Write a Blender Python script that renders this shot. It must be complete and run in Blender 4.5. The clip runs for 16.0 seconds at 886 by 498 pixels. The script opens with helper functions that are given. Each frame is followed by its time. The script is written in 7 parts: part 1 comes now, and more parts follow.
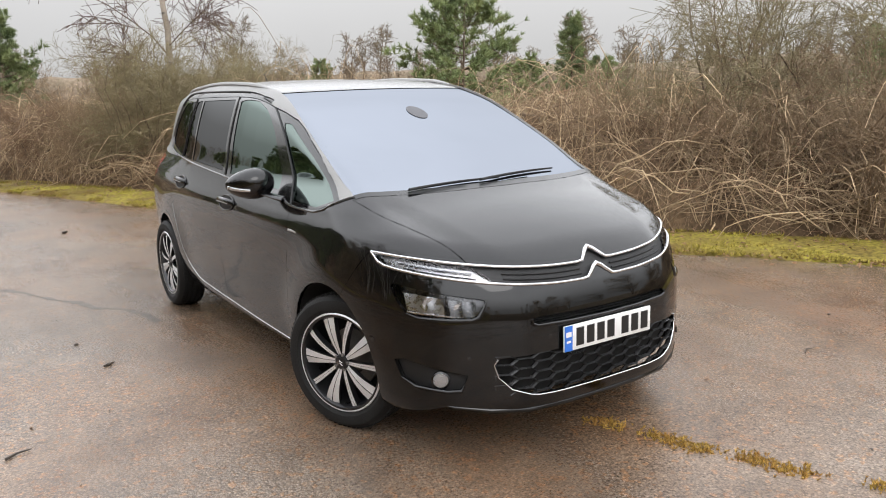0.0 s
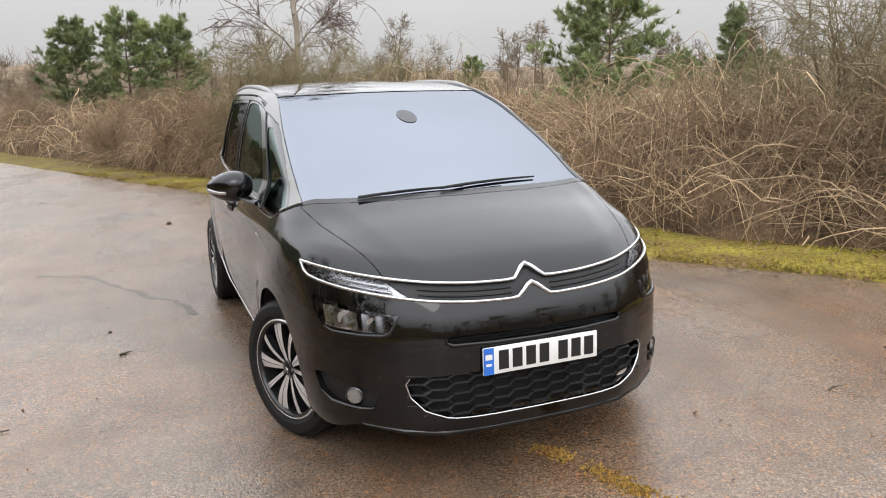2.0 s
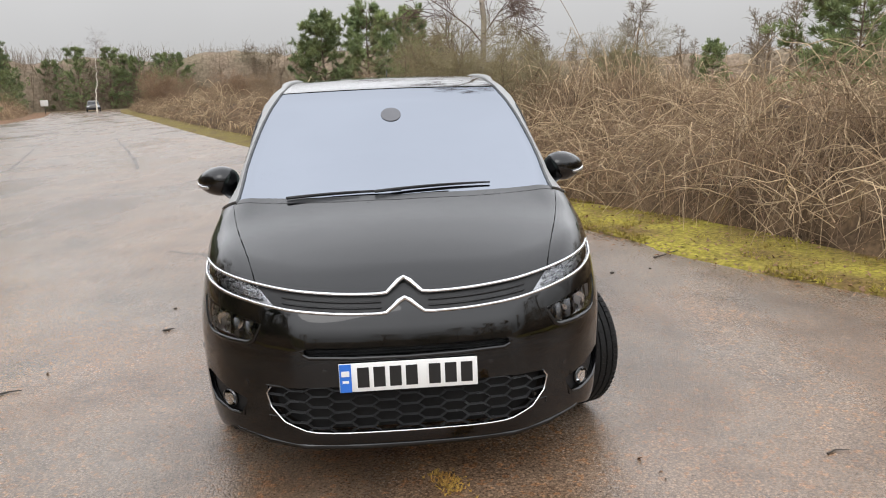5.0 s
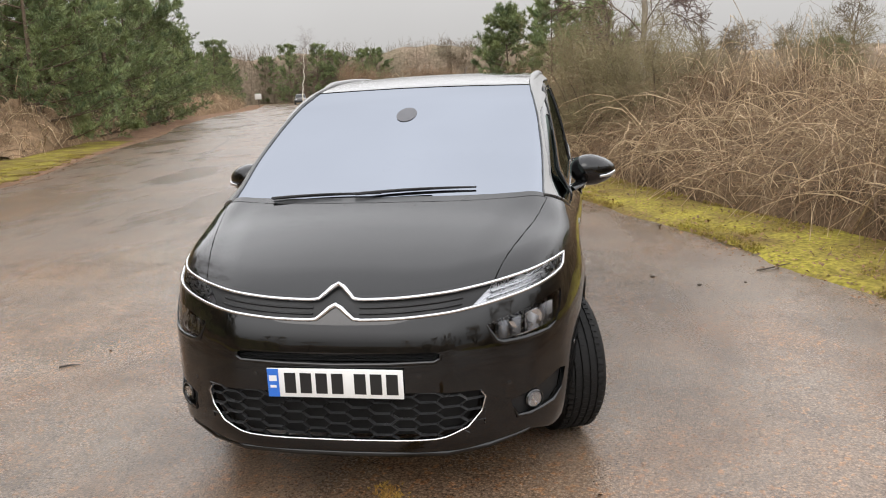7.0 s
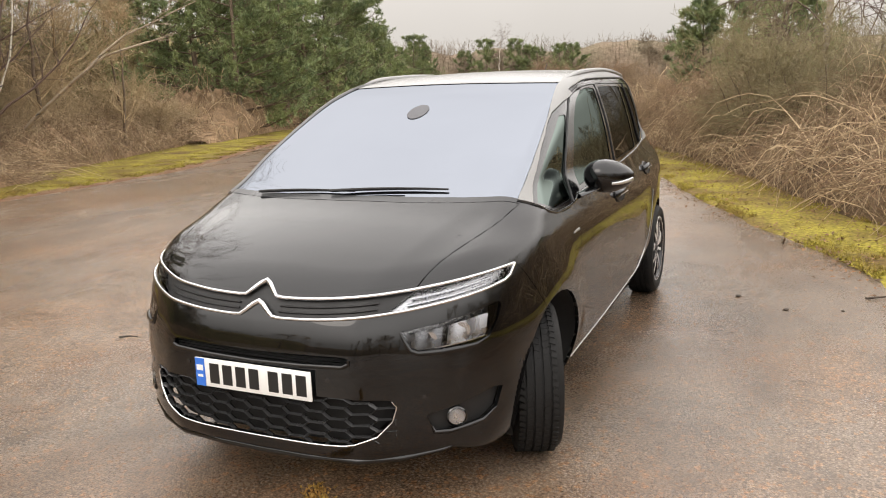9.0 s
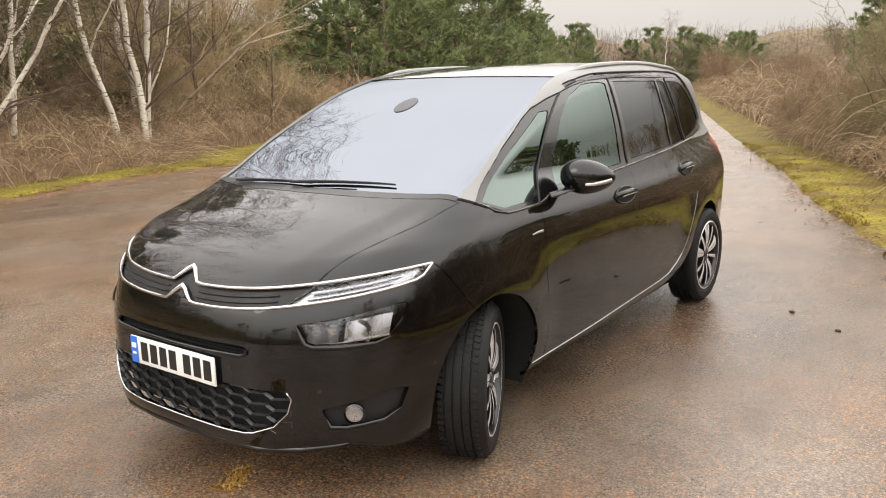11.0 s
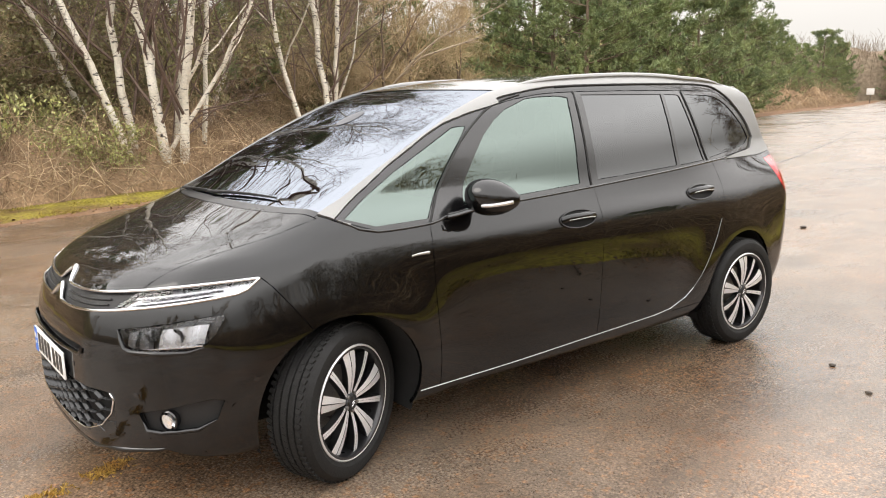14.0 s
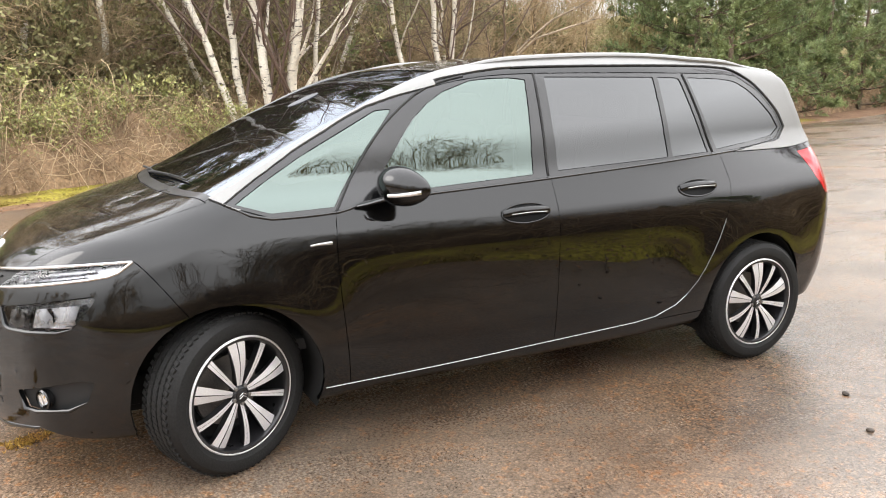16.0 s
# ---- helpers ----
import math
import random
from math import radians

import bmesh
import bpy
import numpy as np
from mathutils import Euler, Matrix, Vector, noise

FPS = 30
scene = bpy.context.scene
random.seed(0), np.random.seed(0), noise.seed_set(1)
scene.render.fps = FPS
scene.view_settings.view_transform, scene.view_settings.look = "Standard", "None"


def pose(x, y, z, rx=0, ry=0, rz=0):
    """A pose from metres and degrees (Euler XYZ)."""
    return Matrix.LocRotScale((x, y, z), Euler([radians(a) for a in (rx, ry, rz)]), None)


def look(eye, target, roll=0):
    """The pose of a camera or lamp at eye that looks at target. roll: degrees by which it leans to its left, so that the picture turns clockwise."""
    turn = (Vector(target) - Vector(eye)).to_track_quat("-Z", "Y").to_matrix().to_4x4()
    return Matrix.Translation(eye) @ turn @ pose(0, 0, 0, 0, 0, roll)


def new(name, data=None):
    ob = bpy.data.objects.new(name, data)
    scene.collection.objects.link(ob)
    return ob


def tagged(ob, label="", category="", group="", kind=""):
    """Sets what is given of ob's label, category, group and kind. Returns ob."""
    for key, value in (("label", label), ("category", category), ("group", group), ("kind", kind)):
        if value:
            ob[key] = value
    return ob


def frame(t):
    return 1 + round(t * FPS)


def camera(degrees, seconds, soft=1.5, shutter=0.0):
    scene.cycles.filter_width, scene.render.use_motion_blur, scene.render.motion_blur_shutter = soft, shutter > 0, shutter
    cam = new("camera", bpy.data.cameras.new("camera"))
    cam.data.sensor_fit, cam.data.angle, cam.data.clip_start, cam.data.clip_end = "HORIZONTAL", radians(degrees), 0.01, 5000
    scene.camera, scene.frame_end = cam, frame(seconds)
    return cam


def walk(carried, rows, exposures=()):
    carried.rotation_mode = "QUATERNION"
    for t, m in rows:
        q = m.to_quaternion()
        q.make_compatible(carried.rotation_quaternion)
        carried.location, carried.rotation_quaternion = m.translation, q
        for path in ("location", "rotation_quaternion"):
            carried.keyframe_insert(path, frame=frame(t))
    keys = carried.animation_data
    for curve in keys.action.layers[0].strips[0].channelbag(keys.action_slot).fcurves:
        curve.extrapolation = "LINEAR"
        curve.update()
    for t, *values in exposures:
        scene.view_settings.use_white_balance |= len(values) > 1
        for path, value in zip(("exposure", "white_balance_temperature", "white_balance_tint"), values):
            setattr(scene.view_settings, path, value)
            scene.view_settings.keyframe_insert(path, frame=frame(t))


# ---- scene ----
cam = camera(58.4, 16.0, soft=1.05)
PATH = [
    (0, (-2.41, -3.258, 1.57), (-1.327, -1.625, 1.173), -1.7),
    (0.5, (-2.165, -3.306, 1.567), (-1.153, -1.628, 1.166), -1.7),
    (1, (-1.947, -3.434, 1.58), (-1.019, -1.708, 1.181), -1.8),
    (1.5, (-1.716, -3.578, 1.595), (-0.883, -1.803, 1.199), -1.9),
    (2, (-1.486, -3.585, 1.582), (-0.757, -1.765, 1.187), -1.9),
    (2.5, (-1.257, -3.634, 1.595), (-0.632, -1.776, 1.199), -1.6),
    (3, (-1.011, -3.736, 1.598), (-0.484, -1.849, 1.199), -1.4),
    (5.3, (0.067, -3.72, 1.596), (0.139, -1.764, 1.186), -2.2),
    (5.5, (0.147, -3.701, 1.602), (0.172, -1.744, 1.191), -2.2),
    (6, (0.414, -3.687, 1.597), (0.316, -1.732, 1.187), -2.6),
    (6.5, (0.685, -3.661, 1.601), (0.465, -1.716, 1.191), -2.6),
    (7, (0.898, -3.55, 1.594), (0.556, -1.622, 1.186), -2.6),
    (7.5, (1.167, -3.497, 1.582), (0.711, -1.593, 1.175), -2.5),
    (8, (1.407, -3.433, 1.585), (0.835, -1.56, 1.182), -2.4),
    (8.5, (1.583, -3.269, 1.565), (0.897, -1.434, 1.163), -2.0),
    (9, (1.798, -3.144, 1.568), (0.995, -1.356, 1.166), -1.8),
    (9.5, (2.051, -3.038, 1.576), (1.144, -1.301, 1.174), -1.5),
    (9.7, (2.113, -2.985, 1.578), (1.169, -1.27, 1.17), -1.3),
    (11.8, (2.838, -2.345, 1.562), (1.587, -0.836, 1.162), -1.5),
    (12, (2.899, -2.258, 1.567), (1.625, -0.767, 1.174), -1.5),
    (12.5, (3.107, -2.108, 1.58), (1.778, -0.66, 1.208), -1.1),
    (13, (3.328, -1.961, 1.586), (1.937, -0.575, 1.207), -0.9),
    (13.5, (3.434, -1.748, 1.55), (1.966, -0.446, 1.166), -1.3),
    (14, (3.531, -1.519, 1.55), (1.971, -0.327, 1.169), -1.1),
    (14.5, (3.707, -1.285, 1.548), (2.069, -0.198, 1.175), 0.1),
    (15, (3.778, -1.041, 1.54), (2.092, -0.038, 1.15), -0.1),
    (15.5, (3.797, -0.809, 1.531), (2.075, 0.125, 1.128), -0.4),
    (16, (3.852, -0.554, 1.526), (2.1, 0.316, 1.111), -0.7),
]
EXPOSURE = [(0, -0.10, 6450, 11), (6, -0.27, 6430, 11), (9, -0.02, 7060, 12.5), (12, 0.13, 7100, 12.5), (14, 0.36, 6900, 11.5), (16, 0.62, 6620, 11)]
walk(cam, [(t, look(eye, target, roll)) for t, eye, target, roll in PATH], EXPOSURE)


# ---- world and light: an overcast winter sky, brighter overhead than at the horizon ----
SUN_AZ, SUN_EL = 200.0, 38.0
world = bpy.data.worlds.new("overcast_sky")
scene.world = world
world.use_nodes = True
wn, wl = world.node_tree.nodes, world.node_tree.links
wn.clear()
w_out = wn.new("ShaderNodeOutputWorld")
w_bg = wn.new("ShaderNodeBackground")
w_sky = wn.new("ShaderNodeTexSky")
w_sky.sky_type = "NISHITA"
w_sky.sun_disc = False
w_sky.sun_elevation = radians(SUN_EL)
w_sky.sun_rotation = radians(SUN_AZ)
w_sky.dust_density = 4.0
w_hsv = wn.new("ShaderNodeHueSaturation")
w_hsv.inputs["Saturation"].default_value = 0.25
w_tc = wn.new("ShaderNodeTexCoord")
w_sep = wn.new("ShaderNodeSeparateXYZ")
w_ramp = wn.new("ShaderNodeValToRGB")
w_ramp.color_ramp.elements[0].position, w_ramp.color_ramp.elements[0].color = 0.0, (0.70, 0.70, 0.692, 1)
w_ramp.color_ramp.elements[1].position, w_ramp.color_ramp.elements[1].color = 1.0, (2.9, 2.97, 3.08, 1)
for w_at, w_col in ((0.13, (0.88, 0.878, 0.869, 1)), (0.22, (1.65, 1.665, 1.68, 1)), (0.34, (2.75, 2.79, 2.85, 1))):
    w_ramp.color_ramp.elements.new(w_at).color = w_col
w_noise = wn.new("ShaderNodeTexNoise")
w_noise.inputs["Scale"].default_value = 2.2
w_noise.inputs["Detail"].default_value = 4.0
w_cloud = wn.new("ShaderNodeMapRange")
w_cloud.inputs["To Min"].default_value = 0.86
w_cloud.inputs["To Max"].default_value = 1.12
w_mul = wn.new("ShaderNodeVectorMath")
w_mul.operation = "SCALE"
w_scale = wn.new("ShaderNodeVectorMath")
w_scale.operation = "SCALE"
w_scale.inputs["Scale"].default_value = 10.0
w_mix = wn.new("ShaderNodeMix")
w_mix.data_type = "RGBA"
w_mix.inputs["Factor"].default_value = 0.88
wl.new(w_tc.outputs["Generated"], w_sep.inputs[0])
wl.new(w_tc.outputs["Generated"], w_noise.inputs["Vector"])
wl.new(w_sep.outputs["Z"], w_ramp.inputs[0])
wl.new(w_noise.outputs["Fac"], w_cloud.inputs["Value"])
wl.new(w_ramp.outputs[0], w_mul.inputs[0])
wl.new(w_cloud.outputs[0], w_mul.inputs["Scale"])
wl.new(w_mul.outputs[0], w_scale.inputs[0])
wl.new(w_sky.outputs[0], w_hsv.inputs["Color"])
wl.new(w_hsv.outputs[0], w_mix.inputs["A"])
wl.new(w_scale.outputs[0], w_mix.inputs["B"])
wl.new(w_mix.outputs["Result"], w_bg.inputs["Color"])
w_bg.inputs["Strength"].default_value = 0.1
wl.new(w_bg.outputs[0], w_out.inputs[0])

sun_data = bpy.data.lights.new("sun", "SUN")
sun_data.energy, sun_data.angle, sun_data.color = 0.6, radians(30), (1.0, 0.97, 0.93)
sun = new("sun", sun_data)
sun.matrix_world = pose(0, 0, 30, 90 - SUN_EL, 0, 180 - SUN_AZ)


# ---- materials ----
def material(name, color, rough=0.6, vary=0.25, scale=8.0, fine=60.0, bump=0.0, metal=0.0, coat=0.0, tint=None,
             rough_vary=0.1, bump_scale=None, coords="Object", random_tone=0.0, spec=0.5, island=0.0, coat_ior=1.5):
    """A surface with two scales of tone variation, roughness variation and fine relief."""
    m = bpy.data.materials.new(name)
    m.use_nodes = True
    n, l = m.node_tree.nodes, m.node_tree.links
    b = n["Principled BSDF"]
    b.inputs["Metallic"].default_value = metal
    b.inputs["Coat Weight"].default_value = coat
    b.inputs["Coat Roughness"].default_value = 0.018
    b.inputs["Coat IOR"].default_value = coat_ior
    b.inputs["Specular IOR Level"].default_value = spec
    tc = n.new("ShaderNodeTexCoord")
    big, small = n.new("ShaderNodeTexNoise"), n.new("ShaderNodeTexNoise")
    for node, s in ((big, scale), (small, fine)):
        node.inputs["Scale"].default_value = s
        node.inputs["Detail"].default_value = 5.0
        l.new(tc.outputs[coords], node.inputs["Vector"])
    ramp = n.new("ShaderNodeValToRGB")
    other = tint or tuple(c * (1 - vary) for c in color)
    ramp.color_ramp.elements[0].position, ramp.color_ramp.elements[0].color = 0.32, (*other, 1)
    ramp.color_ramp.elements[1].position, ramp.color_ramp.elements[1].color = 0.68, (*color, 1)
    l.new(big.outputs["Fac"], ramp.inputs[0])
    tone = n.new("ShaderNodeMapRange")
    tone.inputs["From Min"].default_value, tone.inputs["From Max"].default_value = 0.3, 0.7
    tone.inputs["To Min"].default_value, tone.inputs["To Max"].default_value = 1 - vary, 1 + vary
    l.new(small.outputs["Fac"], tone.inputs["Value"])
    mul = n.new("ShaderNodeVectorMath")
    mul.operation = "SCALE"
    l.new(ramp.outputs[0], mul.inputs[0])
    l.new(tone.outputs[0], mul.inputs["Scale"])
    last = mul
    for amount, node_type, socket in ((random_tone, "ShaderNodeObjectInfo", "Random"), (island, "ShaderNodeNewGeometry", "Random Per Island")):
        if amount:
            src, span, mul2 = n.new(node_type), n.new("ShaderNodeMapRange"), n.new("ShaderNodeVectorMath")
            span.inputs["To Min"].default_value, span.inputs["To Max"].default_value = 1 - amount, 1 + amount
            mul2.operation = "SCALE"
            l.new(src.outputs[socket], span.inputs["Value"])
            l.new(last.outputs[0], mul2.inputs[0])
            l.new(span.outputs[0], mul2.inputs["Scale"])
            last = mul2
    l.new(last.outputs[0], b.inputs["Base Color"])
    rr = n.new("ShaderNodeMapRange")
    rr.inputs["From Min"].default_value, rr.inputs["From Max"].default_value = 0.3, 0.7
    rr.inputs["To Min"].default_value, rr.inputs["To Max"].default_value = max(0.02, rough - rough_vary), min(1, rough + rough_vary)
    l.new(big.outputs["Fac"], rr.inputs["Value"])
    l.new(rr.outputs[0], b.inputs["Roughness"])
    if bump:
        bp = n.new("ShaderNodeBump")
        bp.inputs["Strength"].default_value = bump
        bp.inputs["Distance"].default_value = 0.01
        src = small
        if bump_scale:
            src = n.new("ShaderNodeTexNoise")
            src.inputs["Scale"].default_value = bump_scale
            src.inputs["Detail"].default_value = 3.0
            l.new(tc.outputs[coords], src.inputs["Vector"])
        l.new(src.outputs["Fac"], bp.inputs["Height"])
        l.new(bp.outputs[0], b.inputs["Normal"])
    return m


def glass(name, tint, ior, gloss=(1, 1, 1), rough=0.0, share=1.0):
    """A pane: looks through in the tint, mirrors by the angle of view."""
    m = bpy.data.materials.new(name)
    m.use_nodes = True
    n, l = m.node_tree.nodes, m.node_tree.links
    n.clear()
    out, mix = n.new("ShaderNodeOutputMaterial"), n.new("ShaderNodeMixShader")
    clear, shine, fres = n.new("ShaderNodeBsdfTransparent"), n.new("ShaderNodeBsdfGlossy"), n.new("ShaderNodeFresnel")
    clear.inputs["Color"].default_value = (*tint, 1)
    shine.inputs["Color"].default_value = (*gloss, 1)
    shine.inputs["Roughness"].default_value = rough
    fres.inputs["IOR"].default_value = ior
    up = n.new("ShaderNodeMath")
    up.operation, up.use_clamp = "MULTIPLY", True
    up.inputs[1].default_value = share
    l.new(fres.outputs[0], up.inputs[0])
    l.new(up.outputs[0], mix.inputs[0])
    l.new(clear.outputs[0], mix.inputs[1])
    l.new(shine.outputs[0], mix.inputs[2])
    l.new(mix.outputs[0], out.inputs[0])
    return m


PAINT = material("black_metallic_paint", (0.0006, 0.0007, 0.0010), 0.42, 0.15, 1.7, 900, coat=1.0, rough_vary=0.08, spec=0.03, coat_ior=1.54)
GLOSS_BLACK = material("gloss_black_trim", (0.005, 0.005, 0.0055), 0.16, 0.1, 3, 200, coat=0.6)
MESH_BLACK = material("dark_grille_plastic", (0.030, 0.030, 0.0305), 0.24, 0.2, 6, 400, bump=0.05)
PLASTIC = material("black_textured_plastic", (0.009, 0.009, 0.0095), 0.55, 0.2, 6, 400, bump=0.15)
RUBBER = material("tyre_rubber", (0.011, 0.0108, 0.0105), 0.72, 0.3, 9, 120, bump=0.2, spec=0.3)
# dull black of the raised handle discs stands in for a shaded hollow
HANDLE_CUP = material("handle_hollow_shade", (0.004, 0.004, 0.0042), 0.5, 0.1, 6, 200, spec=0.15)
DARK = material("dark_underside", (0.006, 0.006, 0.006), 0.85, 0.2, 4, 40)
CHROME = material("bright_chrome", (0.70, 0.70, 0.71), 0.14, 0.04, 6, 300, metal=1.0, rough_vary=0.04)
SATIN = material("satin_silver_trim", (0.25, 0.247, 0.24), 0.40, 0.06, 5, 300, metal=0.55, rough_vary=0.05)
SILL_TRIM = material("satin_metal_line", (0.50, 0.495, 0.485), 0.34, 0.06, 5, 300, metal=1.0, rough_vary=0.05)
ALLOY = material("machined_alloy", (0.78, 0.78, 0.79), 0.42, 0.1, 12, 400, metal=0.6)
ALLOY_DARK = material("dark_alloy_lacquer", (0.020, 0.020, 0.022), 0.35, 0.2, 10, 200, metal=0.4, coat=0.4)
STEEL = material("brake_steel", (0.22, 0.21, 0.20), 0.45, 0.25, 14, 200, metal=0.9)
WINDSCREEN = glass("coated_windscreen_glass", (0.36, 0.38, 0.41), 2.9, (0.252, 0.272, 0.308), share=3.85)
CLEAR = glass("pale_green_window_glass", (0.42, 0.50, 0.47), 2.65, (0.166, 0.200, 0.186), share=4.2)
TINTED = glass("tinted_privacy_glass", (0.045, 0.048, 0.045), 2.0, (0.165, 0.168, 0.17), share=6.0)
LENS = glass("clear_lamp_lens", (0.90, 0.91, 0.92), 1.45)
RED_LENS = material("red_lamp_lens", (0.55, 0.012, 0.018), 0.12, 0.15, 20, 200, coat=0.8)
WHITE = material("white_reflective_plate", (0.80, 0.80, 0.78), 0.4, 0.03, 10, 300)
BLUE = material("blue_plate_band", (0.03, 0.16, 0.62), 0.4, 0.05, 10, 300)
INK = material("black_plate_ink", (0.012, 0.012, 0.012), 0.45, 0.1, 10, 300)
REFLECTOR = material("lamp_reflector", (0.82, 0.82, 0.84), 0.34, 0.1, 30, 200, metal=1.0)
LAMP_GREY = material("grey_lamp_reflector", (0.52, 0.52, 0.54), 0.28, 0.15, 30, 200, metal=1.0)
SMOKED = material("smoked_lamp_reflector", (0.13, 0.13, 0.135), 0.25, 0.1, 30, 200, metal=1.0)
FABRIC = material("grey_seat_fabric", (0.16, 0.155, 0.15), 0.85, 0.25, 10, 300, bump=0.3)
CABIN = material("dark_cabin_plastic", (0.055, 0.053, 0.052), 0.6, 0.2, 6, 200)
POD = material("smoked_sensor_cover", (0.15, 0.15, 0.158), 0.85, 0.1, 20, 200, spec=0.1)
FRIT = material("black_frit_glass", (0.012, 0.012, 0.013), 0.30, 0.1, 5, 200, coat=0.15, rough_vary=0.06)
PALE = material("pale_cabin_lining", (0.40, 0.39, 0.37), 0.8, 0.1, 6, 200)


# ---- building helpers ----
def mesh_object(name, verts, faces, mat, parent=None, label="", smooth=True):
    me = bpy.data.meshes.new(name)
    me.from_pydata(verts if isinstance(verts, list) else verts.tolist(), [], faces if isinstance(faces, list) else faces.tolist())
    if smooth:
        me.shade_smooth()
    me.materials.append(mat)
    ob = new(name, me)
    if parent:
        ob.parent = parent
    return tagged(ob, label)


def part(name, bm, mat, parent, label="", smooth=True):
    me = bpy.data.meshes.new(name)
    bm.to_mesh(me)
    bm.free()
    if smooth:
        me.shade_smooth()
        me.set_sharp_from_angle(angle=radians(38))
    me.materials.append(mat)
    ob = new(name, me)
    if parent:
        ob.parent = parent
    return tagged(ob, label)


def rounded_box(size, at=(0, 0, 0), bevel=0.02, segments=3, turn=None, shape=None):
    """A bmesh box with bevelled edges; shape moves each vertex of the unit box."""
    bm = bmesh.new()
    bmesh.ops.create_cube(bm, size=1.0)
    for v in bm.verts:
        v.co = Vector((v.co.x * size[0], v.co.y * size[1], v.co.z * size[2]))
    if shape:
        for v in bm.verts:
            v.co = Vector(shape(*v.co))
    if bevel:
        bmesh.ops.bevel(bm, geom=bm.edges[:], offset=bevel, segments=segments, affect="EDGES", profile=0.5)
    if turn:
        bmesh.ops.transform(bm, matrix=turn, verts=bm.verts)
    bmesh.ops.translate(bm, vec=at, verts=bm.verts)
    return bm


def lathe(profile, steps=48, axis="X"):
    """A bmesh turned about an axis from (radius, along) pairs."""
    bm = bmesh.new()
    rings = []
    for r, a in profile:
        ring = []
        for i in range(steps):
            c, s = math.cos(2 * math.pi * i / steps), math.sin(2 * math.pi * i / steps)
            co = {"X": (a, r * c, r * s), "Y": (r * c, a, r * s), "Z": (r * c, r * s, a)}[axis]
            ring.append(bm.verts.new(co))
        rings.append(ring)
    for p, q in zip(rings, rings[1:]):
        for i in range(steps):
            j = (i + 1) % steps
            bm.faces.new((p[i], p[j], q[j], q[i]))
    for ring in (rings[0], rings[-1]):
        try:
            bm.faces.new(ring)
        except ValueError:
            pass
    bmesh.ops.recalc_face_normals(bm, faces=bm.faces)
    return bm


def sweep(points, normals, half_w, half_h, sides=10, taper=None, bm=None):
    """A bar of elliptic section along points: half_h along the normals, half_w across."""
    bm = bm or bmesh.new()
    rings = []
    pts = [Vector(p) for p in points]
    for i, p in enumerate(pts):
        tan = (pts[min(i + 1, len(pts) - 1)] - pts[max(i - 1, 0)]).normalized()
        nor = Vector(normals[i]).normalized()
        side = tan.cross(nor).normalized()
        nor = side.cross(tan).normalized()
        k = taper(i / (len(pts) - 1)) if taper else 1.0
        rings.append([bm.verts.new(p + side * (half_w * k * math.cos(2 * math.pi * j / sides)) + nor * (half_h * k * math.sin(2 * math.pi * j / sides))) for j in range(sides)])
    for a, b in zip(rings, rings[1:]):
        for j in range(sides):
            q = (j + 1) % sides
            bm.faces.new((a[j], a[q], b[q], b[j]))
    bm.faces.new(rings[0][::-1])
    bm.faces.new(rings[-1])
    bmesh.ops.recalc_face_normals(bm, faces=bm.faces)
    return bm


def tubes(P, R, sides=3):
    """Vertices and faces of many tapered tubes: P (n, m, 3) points, R (n, m) radii."""
    P, R = np.asarray(P, float), np.asarray(R, float)
    n, m = P.shape[:2]
    T = np.gradient(P, axis=1)
    T /= np.linalg.norm(T, axis=2, keepdims=True) + 1e-9
    ref = np.where(np.abs(T[..., 2:3]) > 0.9, np.array([1.0, 0, 0]), np.array([0, 0, 1.0]))
    U = np.cross(T, ref)
    U /= np.linalg.norm(U, axis=2, keepdims=True) + 1e-9
    V = np.cross(T, U)
    ang = np.arange(sides) * 2 * np.pi / sides
    verts = P[:, :, None, :] + R[:, :, None, None] * (U[:, :, None, :] * np.cos(ang)[None, None, :, None] + V[:, :, None, :] * np.sin(ang)[None, None, :, None])
    idx = np.arange(n * m * sides).reshape(n, m, sides)
    nxt = np.roll(idx, -1, axis=2)
    faces = np.stack([idx[:, :-1], nxt[:, :-1], nxt[:, 1:], idx[:, 1:]], axis=-1).reshape(-1, 4)
    return verts.reshape(-1, 3), faces


def quick_mesh(name, verts, faces, mat, smooth=True):
    """A mesh from arrays of vertices and of triangles or quads."""
    me = bpy.data.meshes.new(name)
    verts, faces = np.asarray(verts, np.float32), np.asarray(faces, np.int32)
    k = faces.shape[1]
    me.vertices.add(len(verts))
    me.vertices.foreach_set("co", verts.ravel())
    me.loops.add(faces.size)
    me.loops.foreach_set("vertex_index", faces.ravel())
    me.polygons.add(len(faces))
    me.polygons.foreach_set("loop_start", np.arange(0, faces.size, k, dtype=np.int32))
    me.update(calc_edges=True)
    me.polygons.foreach_set("use_smooth", np.full(len(faces), smooth))
    me.materials.append(mat)
    return me

